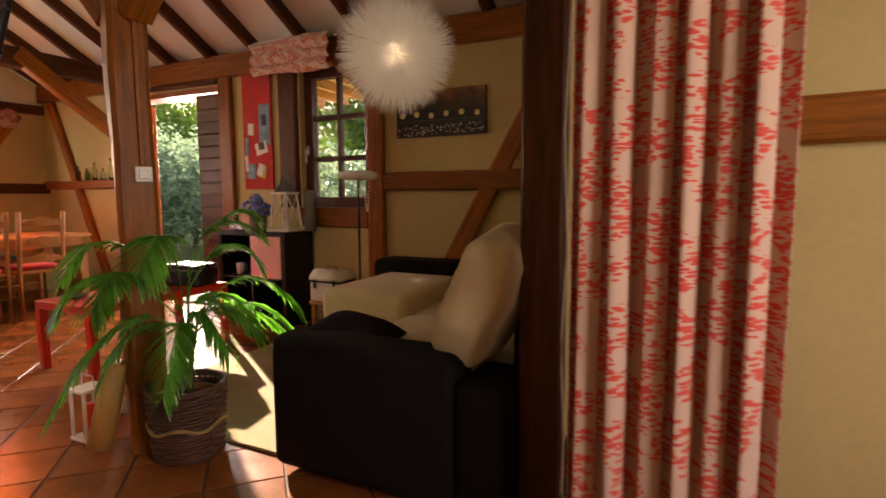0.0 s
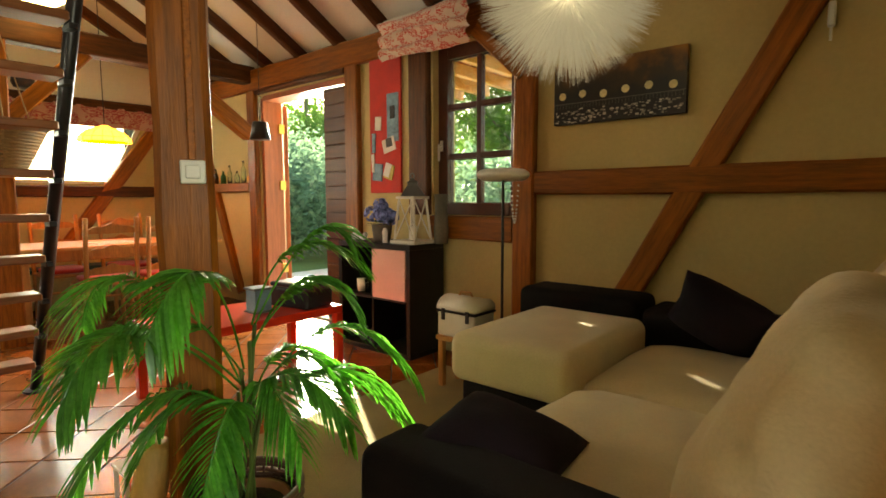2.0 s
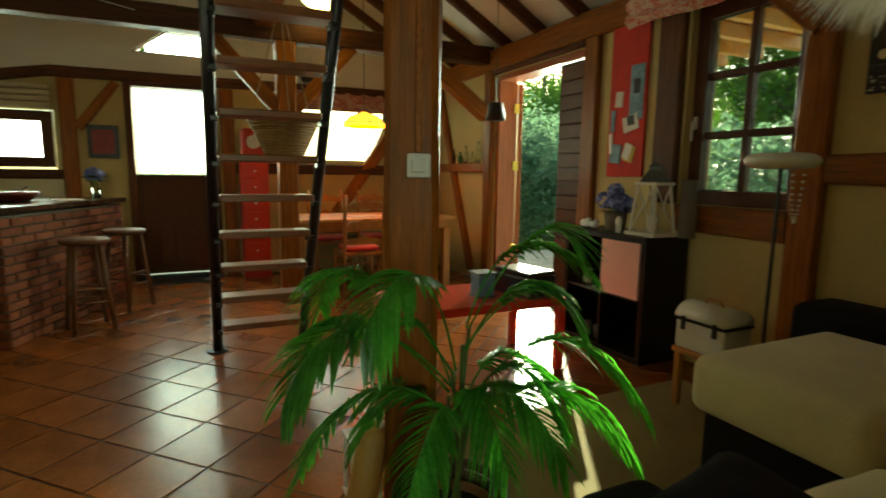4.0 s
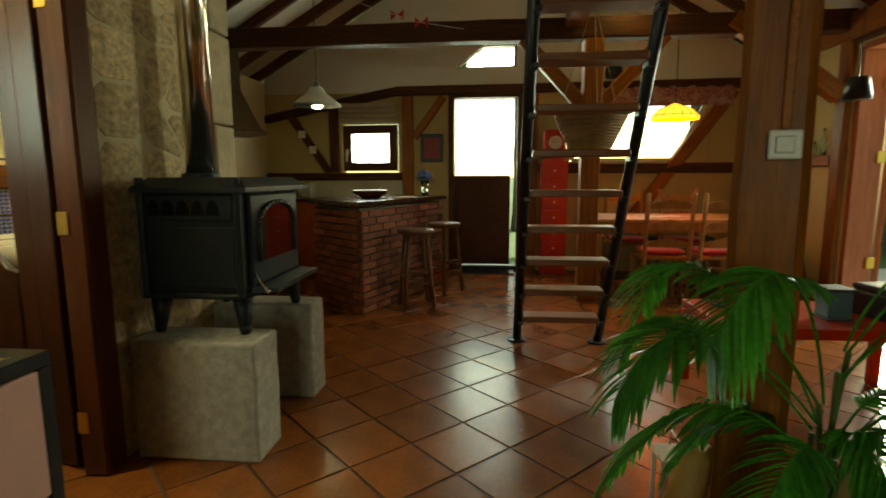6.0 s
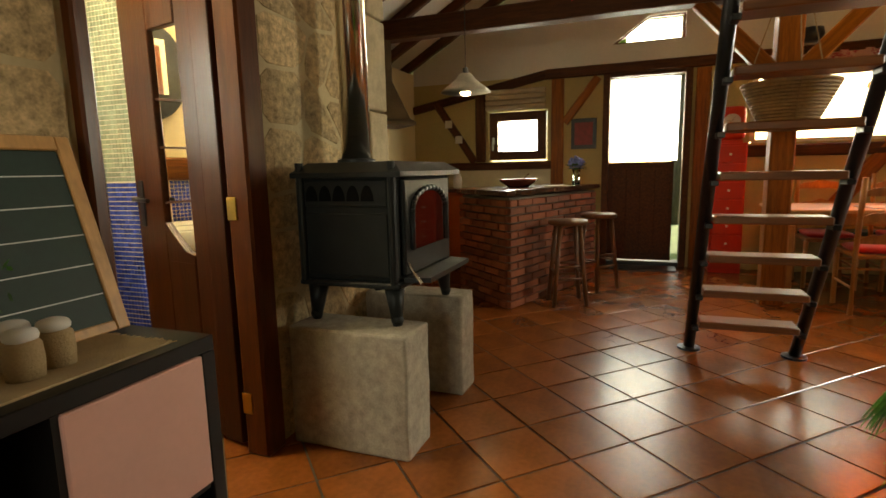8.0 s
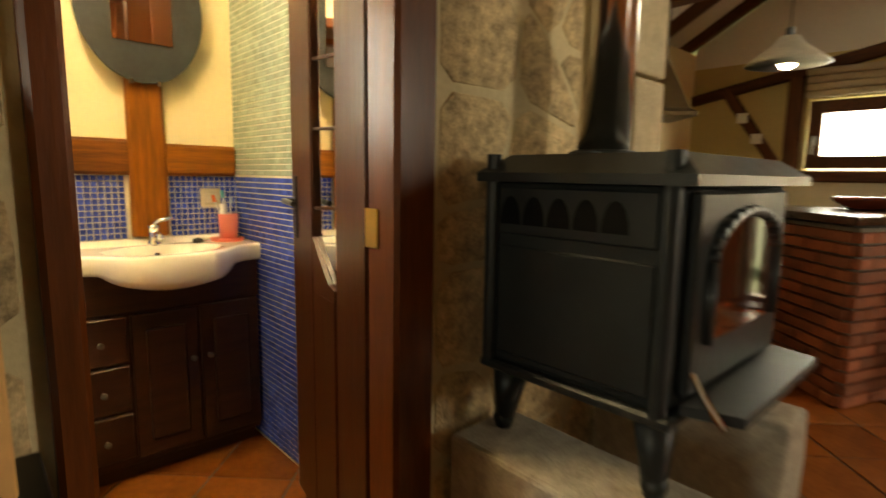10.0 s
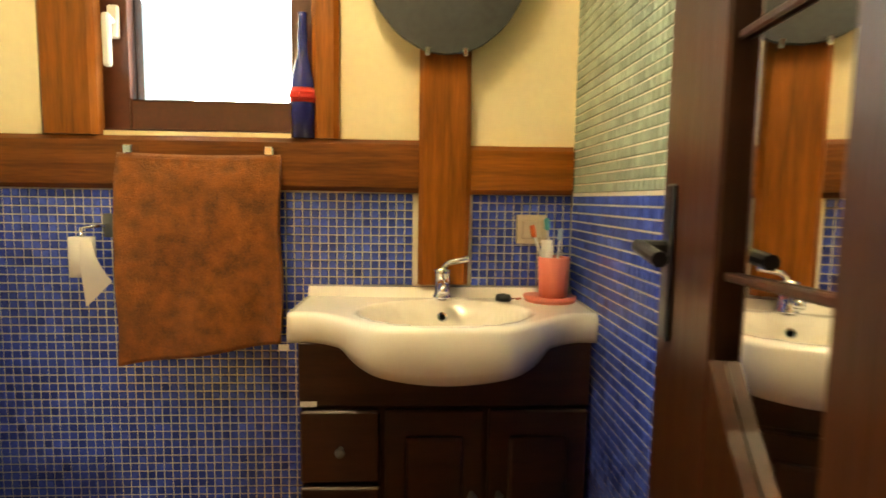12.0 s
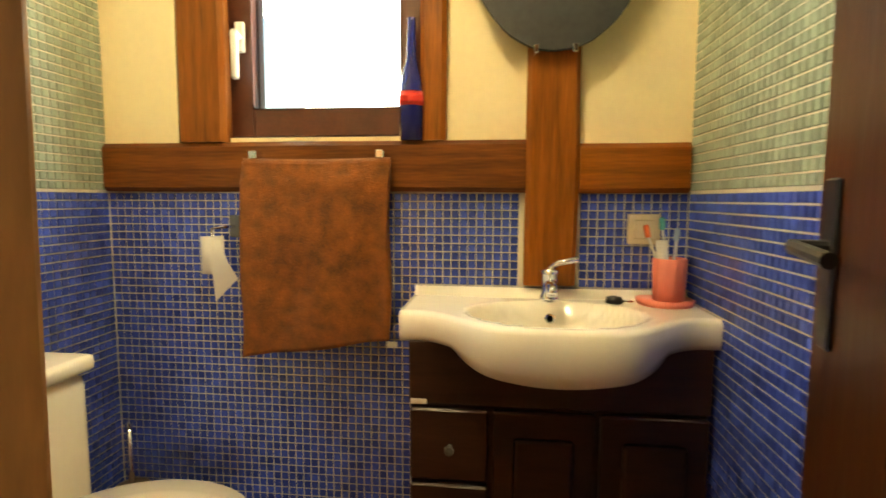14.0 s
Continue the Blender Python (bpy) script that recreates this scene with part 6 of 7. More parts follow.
for k in range(2):
    cdx = thing("pinned_card", "small pale card pinned on the brace", "card", (WX + 0.056, -1.10 + k * 0.13, 1.67 - k * 0.19), group="brace cards")
    part("sheet", bx(B(), 0.0, 0.003, -0.045, 0.045, -0.045, 0.045), PAPER, cdx)
kl = thing("kitchen_pendant", "white enamel pendant lamp over the bar, switched on", "lamp", (-5.14, -0.35, 1.80))
part("shade", lathe(B(), [(0.225, 0.0), (0.20, 0.025), (0.085, 0.115), (0.055, 0.16), (0.0, 0.165), (0.0, 0.158), (0.05, 0.154), (0.08, 0.110), (0.195, 0.021), (0.22, 0.0)], 32), mat("white_enamel", (0.72, 0.68, 0.56), 0.3, bump=0.0), kl, "", True)
part("bulb", lathe(B(), [(0.0, -0.030), (0.035, -0.022), (0.055, 0.015), (0.035, 0.07), (0.0, 0.10)], 16), BULB, kl, "", True)
part("cap", stick(B(), (0, 0, 0.16), (0, 0, 0.21), 0.025), GREY_METAL, kl)
part("cable", stick(B(), (0, 0, 0.2), (0, 0, 1.40), 0.004), BLACK_STEEL, kl)
bulb("kitchen_bulb", (-5.14, -0.35, 1.825), 2.5)
bw = thing("wooden_bowl", "dark red wooden bowl with a ladle", "bowl", (-5.35, 0.08, 0.945))
part("bowl", lathe(B(), [(0.0, 0.0), (0.09, 0.0), (0.17, 0.055), (0.175, 0.075), (0.16, 0.07), (0.08, 0.015), (0.0, 0.012)], 28), BOWLWOOD, bw, "", True)
part("ladle", stick(B(), (-0.02, 0.0, 0.04), (0.12, 0.12, 0.12), 0.006), CHROME, bw)
pp_ = thing("magazine", "open papers lying on the bar", "papers", (-5.62, 0.38, 0.945), 25)
part("sheet", bx(B(), -0.14, 0.14, -0.10, 0.10, 0.0, 0.004), PAPER, pp_)
flower_pot("bar_flowers", "blue flowers in a pale green vase on the bar", (-6.0, 0.53, 0.945), 0.075, BOTTLE_CLEAR, 5, HYDRANGEA, 0.05, 9, [(0.0, 0.0), (0.04, 0.0), (0.035, 0.1), (0.045, 0.16)])
dm = solid("door_mat", bx(B(), -6.70, -6.42, 0.85, 1.52, 0.001, 0.018, 0.005), BLACK_STEEL, "dark door mat before the stable door", "mat", "")

# tall red clock cabinet
ck = thing("clock_cabinet", "tall red cabinet with drawers and a clock", "cabinet", (WX + 0.02, 1.97, 0))
part("body", bx(B(), 0.0, 0.26, -0.15, 0.15, 0.0, 1.32, 0.006), RED_PAINT, ck)
part("head", bx(B(), 0.0, 0.26, -0.13, 0.13, 1.35, 1.68, 0.05, 4), RED_PAINT, ck)
part("neck", bx(B(), 0.0, 0.24, -0.11, 0.11, 1.32, 1.35), RED_PAINT, ck)
for k in range(7):
    dd = part("drawer", bx(B(), 0.26, 0.275, -0.135, 0.135, 0.05 + k * 0.18, 0.215 + k * 0.18, 0.004), RED_PAINT, ck)
    part("knob", stick(B(), (0.275, 0, 0.13 + k * 0.18), (0.295, 0, 0.13 + k * 0.18), 0.012), WHITE_PLASTIC, dd)
fc = part("clock_face", stick(B(), (0.26, 0, 1.53), (0.268, 0, 1.53), 0.075, n=28), WHITE_PLASTIC, ck, "white clock face")
part("clock_hand", bar(B(), (0.271, 0, 1.53), (0.271, 0.02, 1.575), 0.006, 0.003), BLACK_STEEL, fc)
part("clock_hand", bar(B(), (0.271, 0, 1.53), (0.271, -0.05, 1.54), 0.005, 0.003), BLACK_STEEL, fc)

# ---- dining corner details ----
va = thing("window_valance", "pink printed valance over the dining window", "valance", (WX + 0.05, 3.1, 1.94))
bm = B()
uvl = bm.loops.layers.uv.new("uv")
rows = []
for j in range(3):
    rows.append([(bm.verts.new((0.03 + 0.012 * math.sin(i * 0.9), -0.85 + 1.72 * i / 60, j * 0.11)), i / 60 * 1.6, j * 0.11) for i in range(61)])
for a, b in zip(rows, rows[1:]):
    for i in range(60):
        f = bm.faces.new((a[i][0], a[i + 1][0], b[i + 1][0], b[i][0]))
        for lp, q in zip(f.loops, (a[i], a[i + 1], b[i + 1], b[i])):
            lp[uvl].uv = (q[1], q[2])
part("cloth", bm, VALANCE, va, "", True)
part("rail", bx(B(), 0.0, 0.035, -0.85, 0.87, 0.205, 0.23), OAK_DARK, va)
dl = thing("dining_pendant", "amber glass pendant lamp over the dining table", "lamp", (-5.45, 2.93, 1.66))
part("shade", lathe(B(), [(0.21, 0.0), (0.205, 0.035), (0.15, 0.09), (0.05, 0.135), (0.03, 0.145), (0.03, 0.14), (0.145, 0.084), (0.198, 0.033), (0.204, 0.0)], 16), SHADE_LIT, dl, "glowing amber leaded glass")
bm = B()
for k in range(16):
    a = 2 * math.pi * k / 16
    tube(bm, [(r * math.cos(a), r * math.sin(a), z) for r, z in ((0.212, 0.0), (0.207, 0.036), (0.152, 0.092), (0.05, 0.138))], 0.0025, 5)
tube(bm, [(0.208 * math.cos(a), 0.208 * math.sin(a), 0.036) for a in [2 * math.pi * q / 32 for q in range(33)]], 0.0025, 5)
part("leading", bm, BLACK_STEEL, dl)
part("cable", stick(B(), (0, 0, 0.14), (0, 0, 1.72), 0.004), BLACK_STEEL, dl)
bulb("dining_bulb", (-5.45, 2.93, 1.69), 0.8, (1.0, 0.75, 0.4))
tp = thing("paper_pendant", "glowing cream dish lamp under the roof", "lamp", (-5.0, 2.42, 2.60))
part("shade", lathe(B(), [(0.0, 0.0), (0.10, 0.008), (0.16, 0.05), (0.17, 0.09), (0.16, 0.09), (0.09, 0.02), (0.0, 0.012)], 24), PAPER_LIT, tp, "", True)
part("cable", stick(B(), (0, 0, 0.2), (0, 0, 1.05), 0.004), BLACK_STEEL, tp)
part("rod", stick(B(), (0, 0, 0.012), (0, 0, 0.2), 0.008), BRASS, tp)
hb = thing("hanging_basket", "tan woven hanging basket behind the ladder", "basket", (-4.55, 2.02, 1.33))
bm = B()
for k in range(15):
    z = k * 0.02
    r = 0.14 + 0.13 * k / 14
    tube(bm, [(r * math.cos(a), r * math.sin(a), z) for a in [2 * math.pi * q / 40 for q in range(41)]], 0.0115, 6)
lathe(bm, [(0.0, 0.0), (0.14, 0.0)], 24)
part("weave", bm, WICKER_PALE, hb, "", True)
for k in range(3):
    a = k * 2.09
    part("cord", stick(B(), (0.27 * math.cos(a), 0.27 * math.sin(a), 0.28), (0, 0, 1.15), 0.004, n=6), BURLAP, hb)
part("cord", stick(B(), (0, 0, 1.15), (0, 0, 2.56), 0.004, n=6), BURLAP, hb)
bs = thing("black_speaker", "small black round speaker on the lintel", "speaker", (WX + 0.14, 2.62, 2.25))
part("body", lathe(B(), [(0.0, 0.0), (0.08, 0.0), (0.10, 0.05), (0.09, 0.12), (0.0, 0.14)], 20), BLACK_STEEL, bs, "", True)
bn = thing("bunting_line", "thin line with small red paper flags", "bunting", (PX + 0.10, 0.1, 2.50))
part("line", tube(B(), [(0.0, 0.9, -0.05), (0.0, 0.5, 0.02), (0.02, 0.0, 0.18), (0.03, -0.5, 0.40)], 0.003, 5), WHITE_LINE, bn)
for y, z in ((0.52, 0.02), (0.30, 0.09)):
    bm = B()
    for s in (-1, 1):
        bm.faces.new([bm.verts.new(q) for q in ((0.0, y, z), (0.004, y + s * 0.06, z + 0.045), (0.004, y + s * 0.06, z - 0.05))])
    part("flag", bm, RED_FELT, bn)
dn = thing("table_papers", "white papers on the dining table", "papers", (-5.55, 2.95, 0.755), 12)
part("sheet", bx(B(), -0.13, 0.13, -0.18, 0.18, 0.0, 0.008), PAPER, dn)
be = thing("dining_bench", "low dark green bench behind the dining table", "bench", (WX + 0.22, 3.05, 0))
part("seat", bx(B(), -0.15, 0.15, -0.7, 0.7, 0.42, 0.46, 0.006), mat("dark_green_paint", (0.02, 0.06, 0.05), 0.4), be)
for y in (-0.6, 0.6):
    part("leg", bx(B(), -0.13, 0.13, y - 0.03, y + 0.03, 0, 0.42, 0.004), PINE, be)

# ---- bathroom ----
for p0, p1, w, h, wood in (((BXL - 0.005, BY + 0.005, 1.157), (-1.885, BY + 0.005, 1.157), 0.05, 0.128, OAK_MID), ((-2.015, BY + 0.005, 1.152), (BXR + 0.005, BY + 0.005, 1.152), 0.05, 0.122, OAK)):
    timber("timber_beam", p0, p1, w, h, wood, 0.006, label="brown oak rail above the blue mosaic")
timber("timber_post", (-1.95, BY + 0.008, 0.86), (-1.95, BY + 0.008, 2.3), 0.128, 0.056, OAK, 0.006, up=(0, 1, 0), label="oak post behind the wash basin")
timber("timber_post", (-1.040, BY + 0.004, 1.222), (-1.040, BY + 0.004, 2.3), 0.13, 0.05, OAK, 0.004, up=(0, 1, 0), label="oak post beside the bathroom window")
timber("timber_post", (-1.652, BY + 0.004, 1.222), (-1.652, BY + 0.004, 2.3), 0.066, 0.05, OAK, 0.004, up=(0, 1, 0), label="oak post beside the bathroom window")
vn = thing("vanity_cabinet", "dark walnut vanity cabinet with drawers and doors", "cabinet", (-1.95, BY + 0.012, 0))
part("body", bx(B(), -0.32, 0.32, 0.0, 0.205, 0.06, 0.765, 0.003), VANITYWOOD, vn)
part("plinth", bx(B(), -0.31, 0.31, 0.0, 0.17, 0.0, 0.06), VANITYWOOD, vn)
part("fascia", bx(B(), -0.32, 0.322, 0.205, 0.222, 0.622, 0.765, 0.003), VANITYWOOD, vn)
for k in range(3):
    z1 = 0.612 - k * 0.175
    dd = part("drawer", bx(B(), 0.145, 0.320, 0.205, 0.224, z1 - 0.165, z1, 0.005), VANITYWOOD, vn)
    part("knob", lathe(B(), [(0.0, 0.0), (0.006, 0.0), (0.005, 0.012), (0.011, 0.018), (0.010, 0.025), (0.0, 0.028)], 12), GREY_METAL, dd).matrix_basis = pose(0.23, 0.224, z1 - 0.085, -90, 0, 0)
for x0, x1, kx in ((-0.085, 0.135, -0.06), (-0.318, -0.095, -0.12)):
    dd = part("cabinet_door", bx(B(), x0, x1, 0.205, 0.222, 0.085, 0.612, 0.004), VANITYWOOD, vn)
    part("raised_panel", bx(B(), x0 + 0.045, x1 - 0.045, 0.222, 0.232, 0.14, 0.555, 0.009, 2), VANITYWOOD, dd)
    part("knob", lathe(B(), [(0.0, 0.0), (0.006, 0.0), (0.005, 0.012), (0.011, 0.018), (0.010, 0.025), (0.0, 0.028)], 12), GREY_METAL, dd).matrix_basis = pose(kx, 0.222, 0.42, -90, 0, 0)
part("label_tag", bx(B(), 0.282, 0.318, 0.222, 0.2235, 0.622, 0.634), WHITE_PLASTIC, vn)
# basin: bow-fronted slab with an oval bowl
bs_ = thing("wash_basin", "white porcelain bow-fronted wash basin", "basin", (-1.945, BY + 0.012, 0.765))
bm = B()
NB, MB = 64, 26


def bow(x):
    a = max(0.0, 1 - (x / 0.235) ** 2)
    t = max(0.0, min(1.0, (0.30 - abs(x)) / 0.20))
    return 0.228 + 0.135 * (t * t * (3 - 2 * t))


W2 = 0.338
top, under = [], []
for i in range(NB + 1):
    x = -W2 + 2 * W2 * i / NB
    fy = bow(x)
    col, colu = [], []
    for j in range(MB + 1):
        v = j / MB
        y = fy * v
        e = ((x + 0.0) / 0.185) ** 2 + ((y - 0.205) / 0.125) ** 2
        dip = -0.105 * max(0.0, 1 - e) ** 0.55 if e < 1 else 0.0
        lip = 0.022 if v < 0.06 else 0.0
        edge = -0.010 * max(0.0, (v - 0.93) / 0.07) ** 2
        z = 0.065 + dip + lip + edge
        col.append(bm.verts.new((x, y, z)))
        bul = max(0.0, 1 - (x / 0.215) ** 2) ** 0.8
        d2 = max(0.0, 1 - ((y - 0.215) / 0.185) ** 2) ** 0.55
        zu = 0.0 - 0.076 * bul * d2 * (1 if v > 0.02 else 0)
        if v > 0.97:
            zu = 0.012 - 0.04 * bul
        colu.append(bm.verts.new((x, y * (0.985 if v > 0.97 else 1.0), zu)))
    top.append(col), under.append(colu)
for i in range(NB):
    for j in range(MB):
        bm.faces.new((top[i][j], top[i + 1][j], top[i + 1][j + 1], top[i][j + 1]))
        bm.faces.new((under[i][j], under[i][j + 1], under[i + 1][j + 1], under[i + 1][j]))
    bm.faces.new((top[i][MB], top[i + 1][MB], under[i + 1][MB], under[i][MB]))
    bm.faces.new((top[i][0], under[i][0], under[i + 1][0], top[i + 1][0]))
for i in (0, NB):
    for j in range(MB):
        bm.faces.new((top[i][j], top[i][j + 1], under[i][j + 1], under[i][j]))
part("bowl", bm, PORCELAIN, bs_, "", True)
part("overflow_ring", lathe(B(), [(0.006, 0.0), (0.012, 0.002), (0.013, 0.0)], 16), CHROME, bs_).matrix_basis = pose(0.0, 0.092, 0.028, -60, 0, 0)
part("overflow_hole", lathe(B(), [(0.0, 0.0025), (0.0065, 0.0025)], 12), IRON_DARK, bs_).matrix_basis = pose(0.0, 0.0925, 0.028, -60, 0, 0)
fa = thing("basin_tap", "chrome single-lever mixer tap on the basin", "tap", (-1.945, BY + 0.062, 0.828))
part("body", lathe(B(), [(0.026, 0.0), (0.024, 0.01), (0.019, 0.02), (0.019, 0.065), (0.022, 0.075), (0.0, 0.082)], 20), CHROME, fa, "", True)
part("spout", tube(B(), [(0, 0.0, 0.035), (0, 0.05, 0.048), (0, 0.085, 0.038), (0, 0.09, 0.028)], 0.013, 10), CHROME, fa, "", True)
part("lever", tube(B(), [(0, 0, 0.08), (-0.02, 0.01, 0.095), (-0.065, 0.02, 0.105)], 0.008, 8), CHROME, fa, "", True)
# slate mirror
mr_ = thing("wall_mirror", "oval black slate disc with a square mirror", "mirror", (-1.948, BY + 0.05, 1.688))
disc = B()
nn = 72
ra, rb = [], []
for k in range(nn):
    a = 2 * math.pi * k / nn
    r = 0.266 + 0.003 * noise.noise(Vector((math.cos(a) * 5, math.sin(a) * 5, 0)))
    ra.append(disc.verts.new((0.78 * r * math.cos(a), 0, r * math.sin(a)))), rb.append(disc.verts.new((0.78 * r * math.cos(a), 0.016, r * math.sin(a))))
disc.faces.new(ra), disc.faces.new(rb)
for k in range(nn):
    disc.faces.new((ra[k], ra[(k + 1) % nn], rb[(k + 1) % nn], rb[k]))
part("slate_disc", disc, SLATE, mr_)
part("glass", bx(B(), -0.098, 0.098, 0.0165, 0.020, -0.125, 0.17), MIRROR, mr_, "square mirror glass")
for x in (-0.045, 0.045):
    part("clip", bx(B(), x - 0.006, x + 0.006, -0.02, 0.02, -0.272, -0.252, 0.002), CHROME, mr_)
part("wall_mount", bx(B(), -0.03, 0.03, -0.018, 0.0, -0.05, 0.05), OAK_DARK, mr_)
# towel on two hooks
tw = thing("bath_towel", "rust brown towel hanging from two hooks", "towel", (-1.355, BY + 0.055, 0.0))
bm = B()
rows = []
NT, NZ = 46, 40
for j in range(2 * NZ + 1):
    s = j - NZ
    row = []
    for i in range(NT + 1):
        u = i / NT
        x = 0.192 - 0.385 * u - (0.003 * math.sin(j * 0.2))
        sag = 0.004 * math.sin(u * math.pi)
        depth = abs(s) / NZ
        front = s < 0
        ln_ = 0.495 + (0.02 - 0.055 * u if front else -0.06)
        z = 1.178 - sag - ln_ * depth
        y = (0.018 if front else -0.012) * min(1.0, depth * 8) + (0.012 * math.sin(u * 11 + depth * 2) * depth + 0.010 * noise.noise(Vector((u * 5, depth * 4, 1)))) * (1 if front else 0.3)
        row.append(bm.verts.new((x, y, z)))
    rows.append(row)
for a, b in zip(rows, rows[1:]):
    for i in range(NT):
        bm.faces.new((a[i], a[i + 1], b[i + 1], b[i]))
tob = part("cloth", bm, TOWEL, tw, "", True)
tmod = tob.modifiers.new("thick", "SOLIDIFY")
tmod.thickness = 0.008
part("wash_label", bx(B(), -0.215, -0.19, 0.02, 0.023, 0.70, 0.716), WHITE_PLASTIC, tw)
for x in (0.16, -0.17):
    part("hook", bar(B(), (x, -0.03, 1.185), (x, 0.012, 1.185), 0.022, 0.022), CHROME, tw)
# paper roll
pr_ = thing("toilet_roll", "white toilet roll on a chrome holder", "toilet paper", (-1.078, BY + 0.06, 0.93))
part("roll", stick(B(), (0, 0, -0.05), (0, 0, 0.045), 0.028, n=24), PAPER, pr_, "", True)
part("holder", tube(B(), [(-0.035, -0.055, 0.07), (-0.03, -0.01, 0.07), (0, 0, 0.066), (0, 0, -0.055)], 0.005), CHROME, pr_, "", True)
part("wall_plate", bx(B(), -0.05, -0.02, -0.058, -0.05, 0.04, 0.10, 0.003), GREY_METAL, pr_)
bm = B()
rows = []
for j in range(13):
    v = j / 12
    rows.append([bm.verts.new((-0.028 - 0.035 * v + 0.0 * u + 0.07 * (u - 0.5) * (0.25 + 0.75 * v) + 0.02 * v, 0.028 - 0.01 * v + 0.012 * math.sin(v * 3 + u), 0.04 - 0.10 * v * (1 - 0.0) - 0.065 * v * u)) for u in [q / 8 for q in range(9)]])
for a, b in zip(rows, rows[1:]):
    for i in range(8):
        bm.faces.new((a[i], a[i + 1], b[i + 1], b[i]))
part("loose_sheet", bm, PAPER, pr_, "", True)
# ceiling lamp
cl_ = thing("ceiling_lamp", "frosted globe lamp on the bathroom ceiling", "lamp", (-1.55, -0.85, 2.30))
part("globe", lathe(B(), [(0.05, 0.0), (0.10, -0.03), (0.12, -0.07), (0.09, -0.12), (0.0, -0.14)], 24), BULB, cl_, "", True)
part("mount", stick(B(), (0, 0, -0.012), (0, 0, 0.0), 0.06, n=24), WHITE_PLASTIC, cl_)
bulb("bathroom_bulb", (-1.55, -0.85, 2.10), 0.7, (1.0, 0.84, 0.58), 0.08)
# socket
sk = thing("wall_socket", "beige wall socket plate in the mosaic", "socket", (-2.176, BY + 0.003, 1.002))
part("plate", bx(B(), -0.040, 0.040, 0.0, 0.010, -0.038, 0.038, 0.003), BEIGE_PLASTIC, sk)
part("flap", bx(B(), -0.026, 0.026, 0.010, 0.016, -0.024, 0.024, 0.003), BEIGE_PLASTIC, sk)
# pink tumbler set
tm = thing("toothbrush_set", "ribbed pink plastic tumbler on its tray with toothbrushes", "toothbrush holder", (-2.212, BY + 0.078, 0.830))
part("tray", lathe(B(), [(0.0, 0.0), (0.062, 0.0), (0.066, 0.012), (0.0, 0.010)], 28), PINK, tm, "", True)
bm = B()
n_t = 48
prof_t = [(0.034, 0.010), (0.036, 0.055), (0.038, 0.108), (0.035, 0.110), (0.033, 0.106), (0.031, 0.016)]
rings_t = [[bm.verts.new((-0.006 + (r + 0.0012 * (i % 4 < 2)) * math.cos(2 * math.pi * i / n_t), 0.006 + (r + 0.0012 * (i % 4 < 2)) * math.sin(2 * math.pi * i / n_t), z)) for i in range(n_t)] for r, z in prof_t]
for a, b in zip(rings_t, rings_t[1:]):
    for i in range(n_t):
        bm.faces.new((a[i], a[(i + 1) % n_t], b[(i + 1) % n_t], b[i]))
bm.faces.new(rings_t[0]), bm.faces.new(rings_t[-1])
part("tumbler", bm, PINK, tm, "ribbed pink tumbler", True)
part("toothpaste", stick(B(), (0.004, 0.0, 0.02), (0.012, 0.0, 0.150), 0.014, n=16), WHITE_PLASTIC, tm, "", True)
for dx, dz, c in ((0.048, 0.172, (0.85, 0.16, 0.04)), (0.012, 0.190, (0.08, 0.42, 0.40)), (-0.024, 0.165, (0.45, 0.55, 0.62))):
    tbm = mat("brush_plastic", c, 0.4)
    part("toothbrush", stick(B(), (-0.008, 0.006, 0.02), (dx * 0.9, -0.004, dz - 0.01), 0.004, 0.003), WHITE_PLASTIC, tm)
    part("brush_head", bar(B(), (dx * 0.88, -0.004, dz - 0.016), (dx, -0.006, dz + 0.014), 0.012, 0.012, 0.003, (0, 1, 0)), tbm, tm)
ky = thing("plug", "black rubber basin plug with chain", "plug", (-2.095, BY + 0.085, 0.831))
part("disc", lathe(B(), [(0.0, 0.0), (0.020, 0.0), (0.018, 0.014), (0.0, 0.018)], 16), BLACK_STEEL, ky, "", True)
part("chain", tube(B(), [(-0.018, 0, 0.004), (-0.03, 0.008, 0.004), (-0.042, 0.0, 0.005)], 0.003), CHROME, ky)
# bottle on the window ledge
bt = thing("blue_bottle", "tall cobalt blue bottle with a red bow", "bottle", (-1.598, BY + 0.014, 1.222))
part("glass", lathe(B(), [(0.0, 0.0), (0.030, 0.0), (0.031, 0.10), (0.028, 0.14), (0.014, 0.20), (0.010, 0.29), (0.012, 0.30), (0.0, 0.30)], 22), mat("cobalt_bottle", (0.008, 0.015, 0.16), 0.08, var=0.1, bump=0.0, coat=0.5), bt, "", True)
part("ribbon", lathe(B(), [(0.0325, 0.085), (0.033, 0.10), (0.030, 0.12)], 20), RED_FELT, bt, "red ribbon", True)
bm = B()
for s in (-1, 1):
    bx(bm, min(0, s * 0.035), max(0, s * 0.026), 0.032, 0.036, 0.09, 0.108, 0.003)
part("bow", bm, RED_FELT, bt)
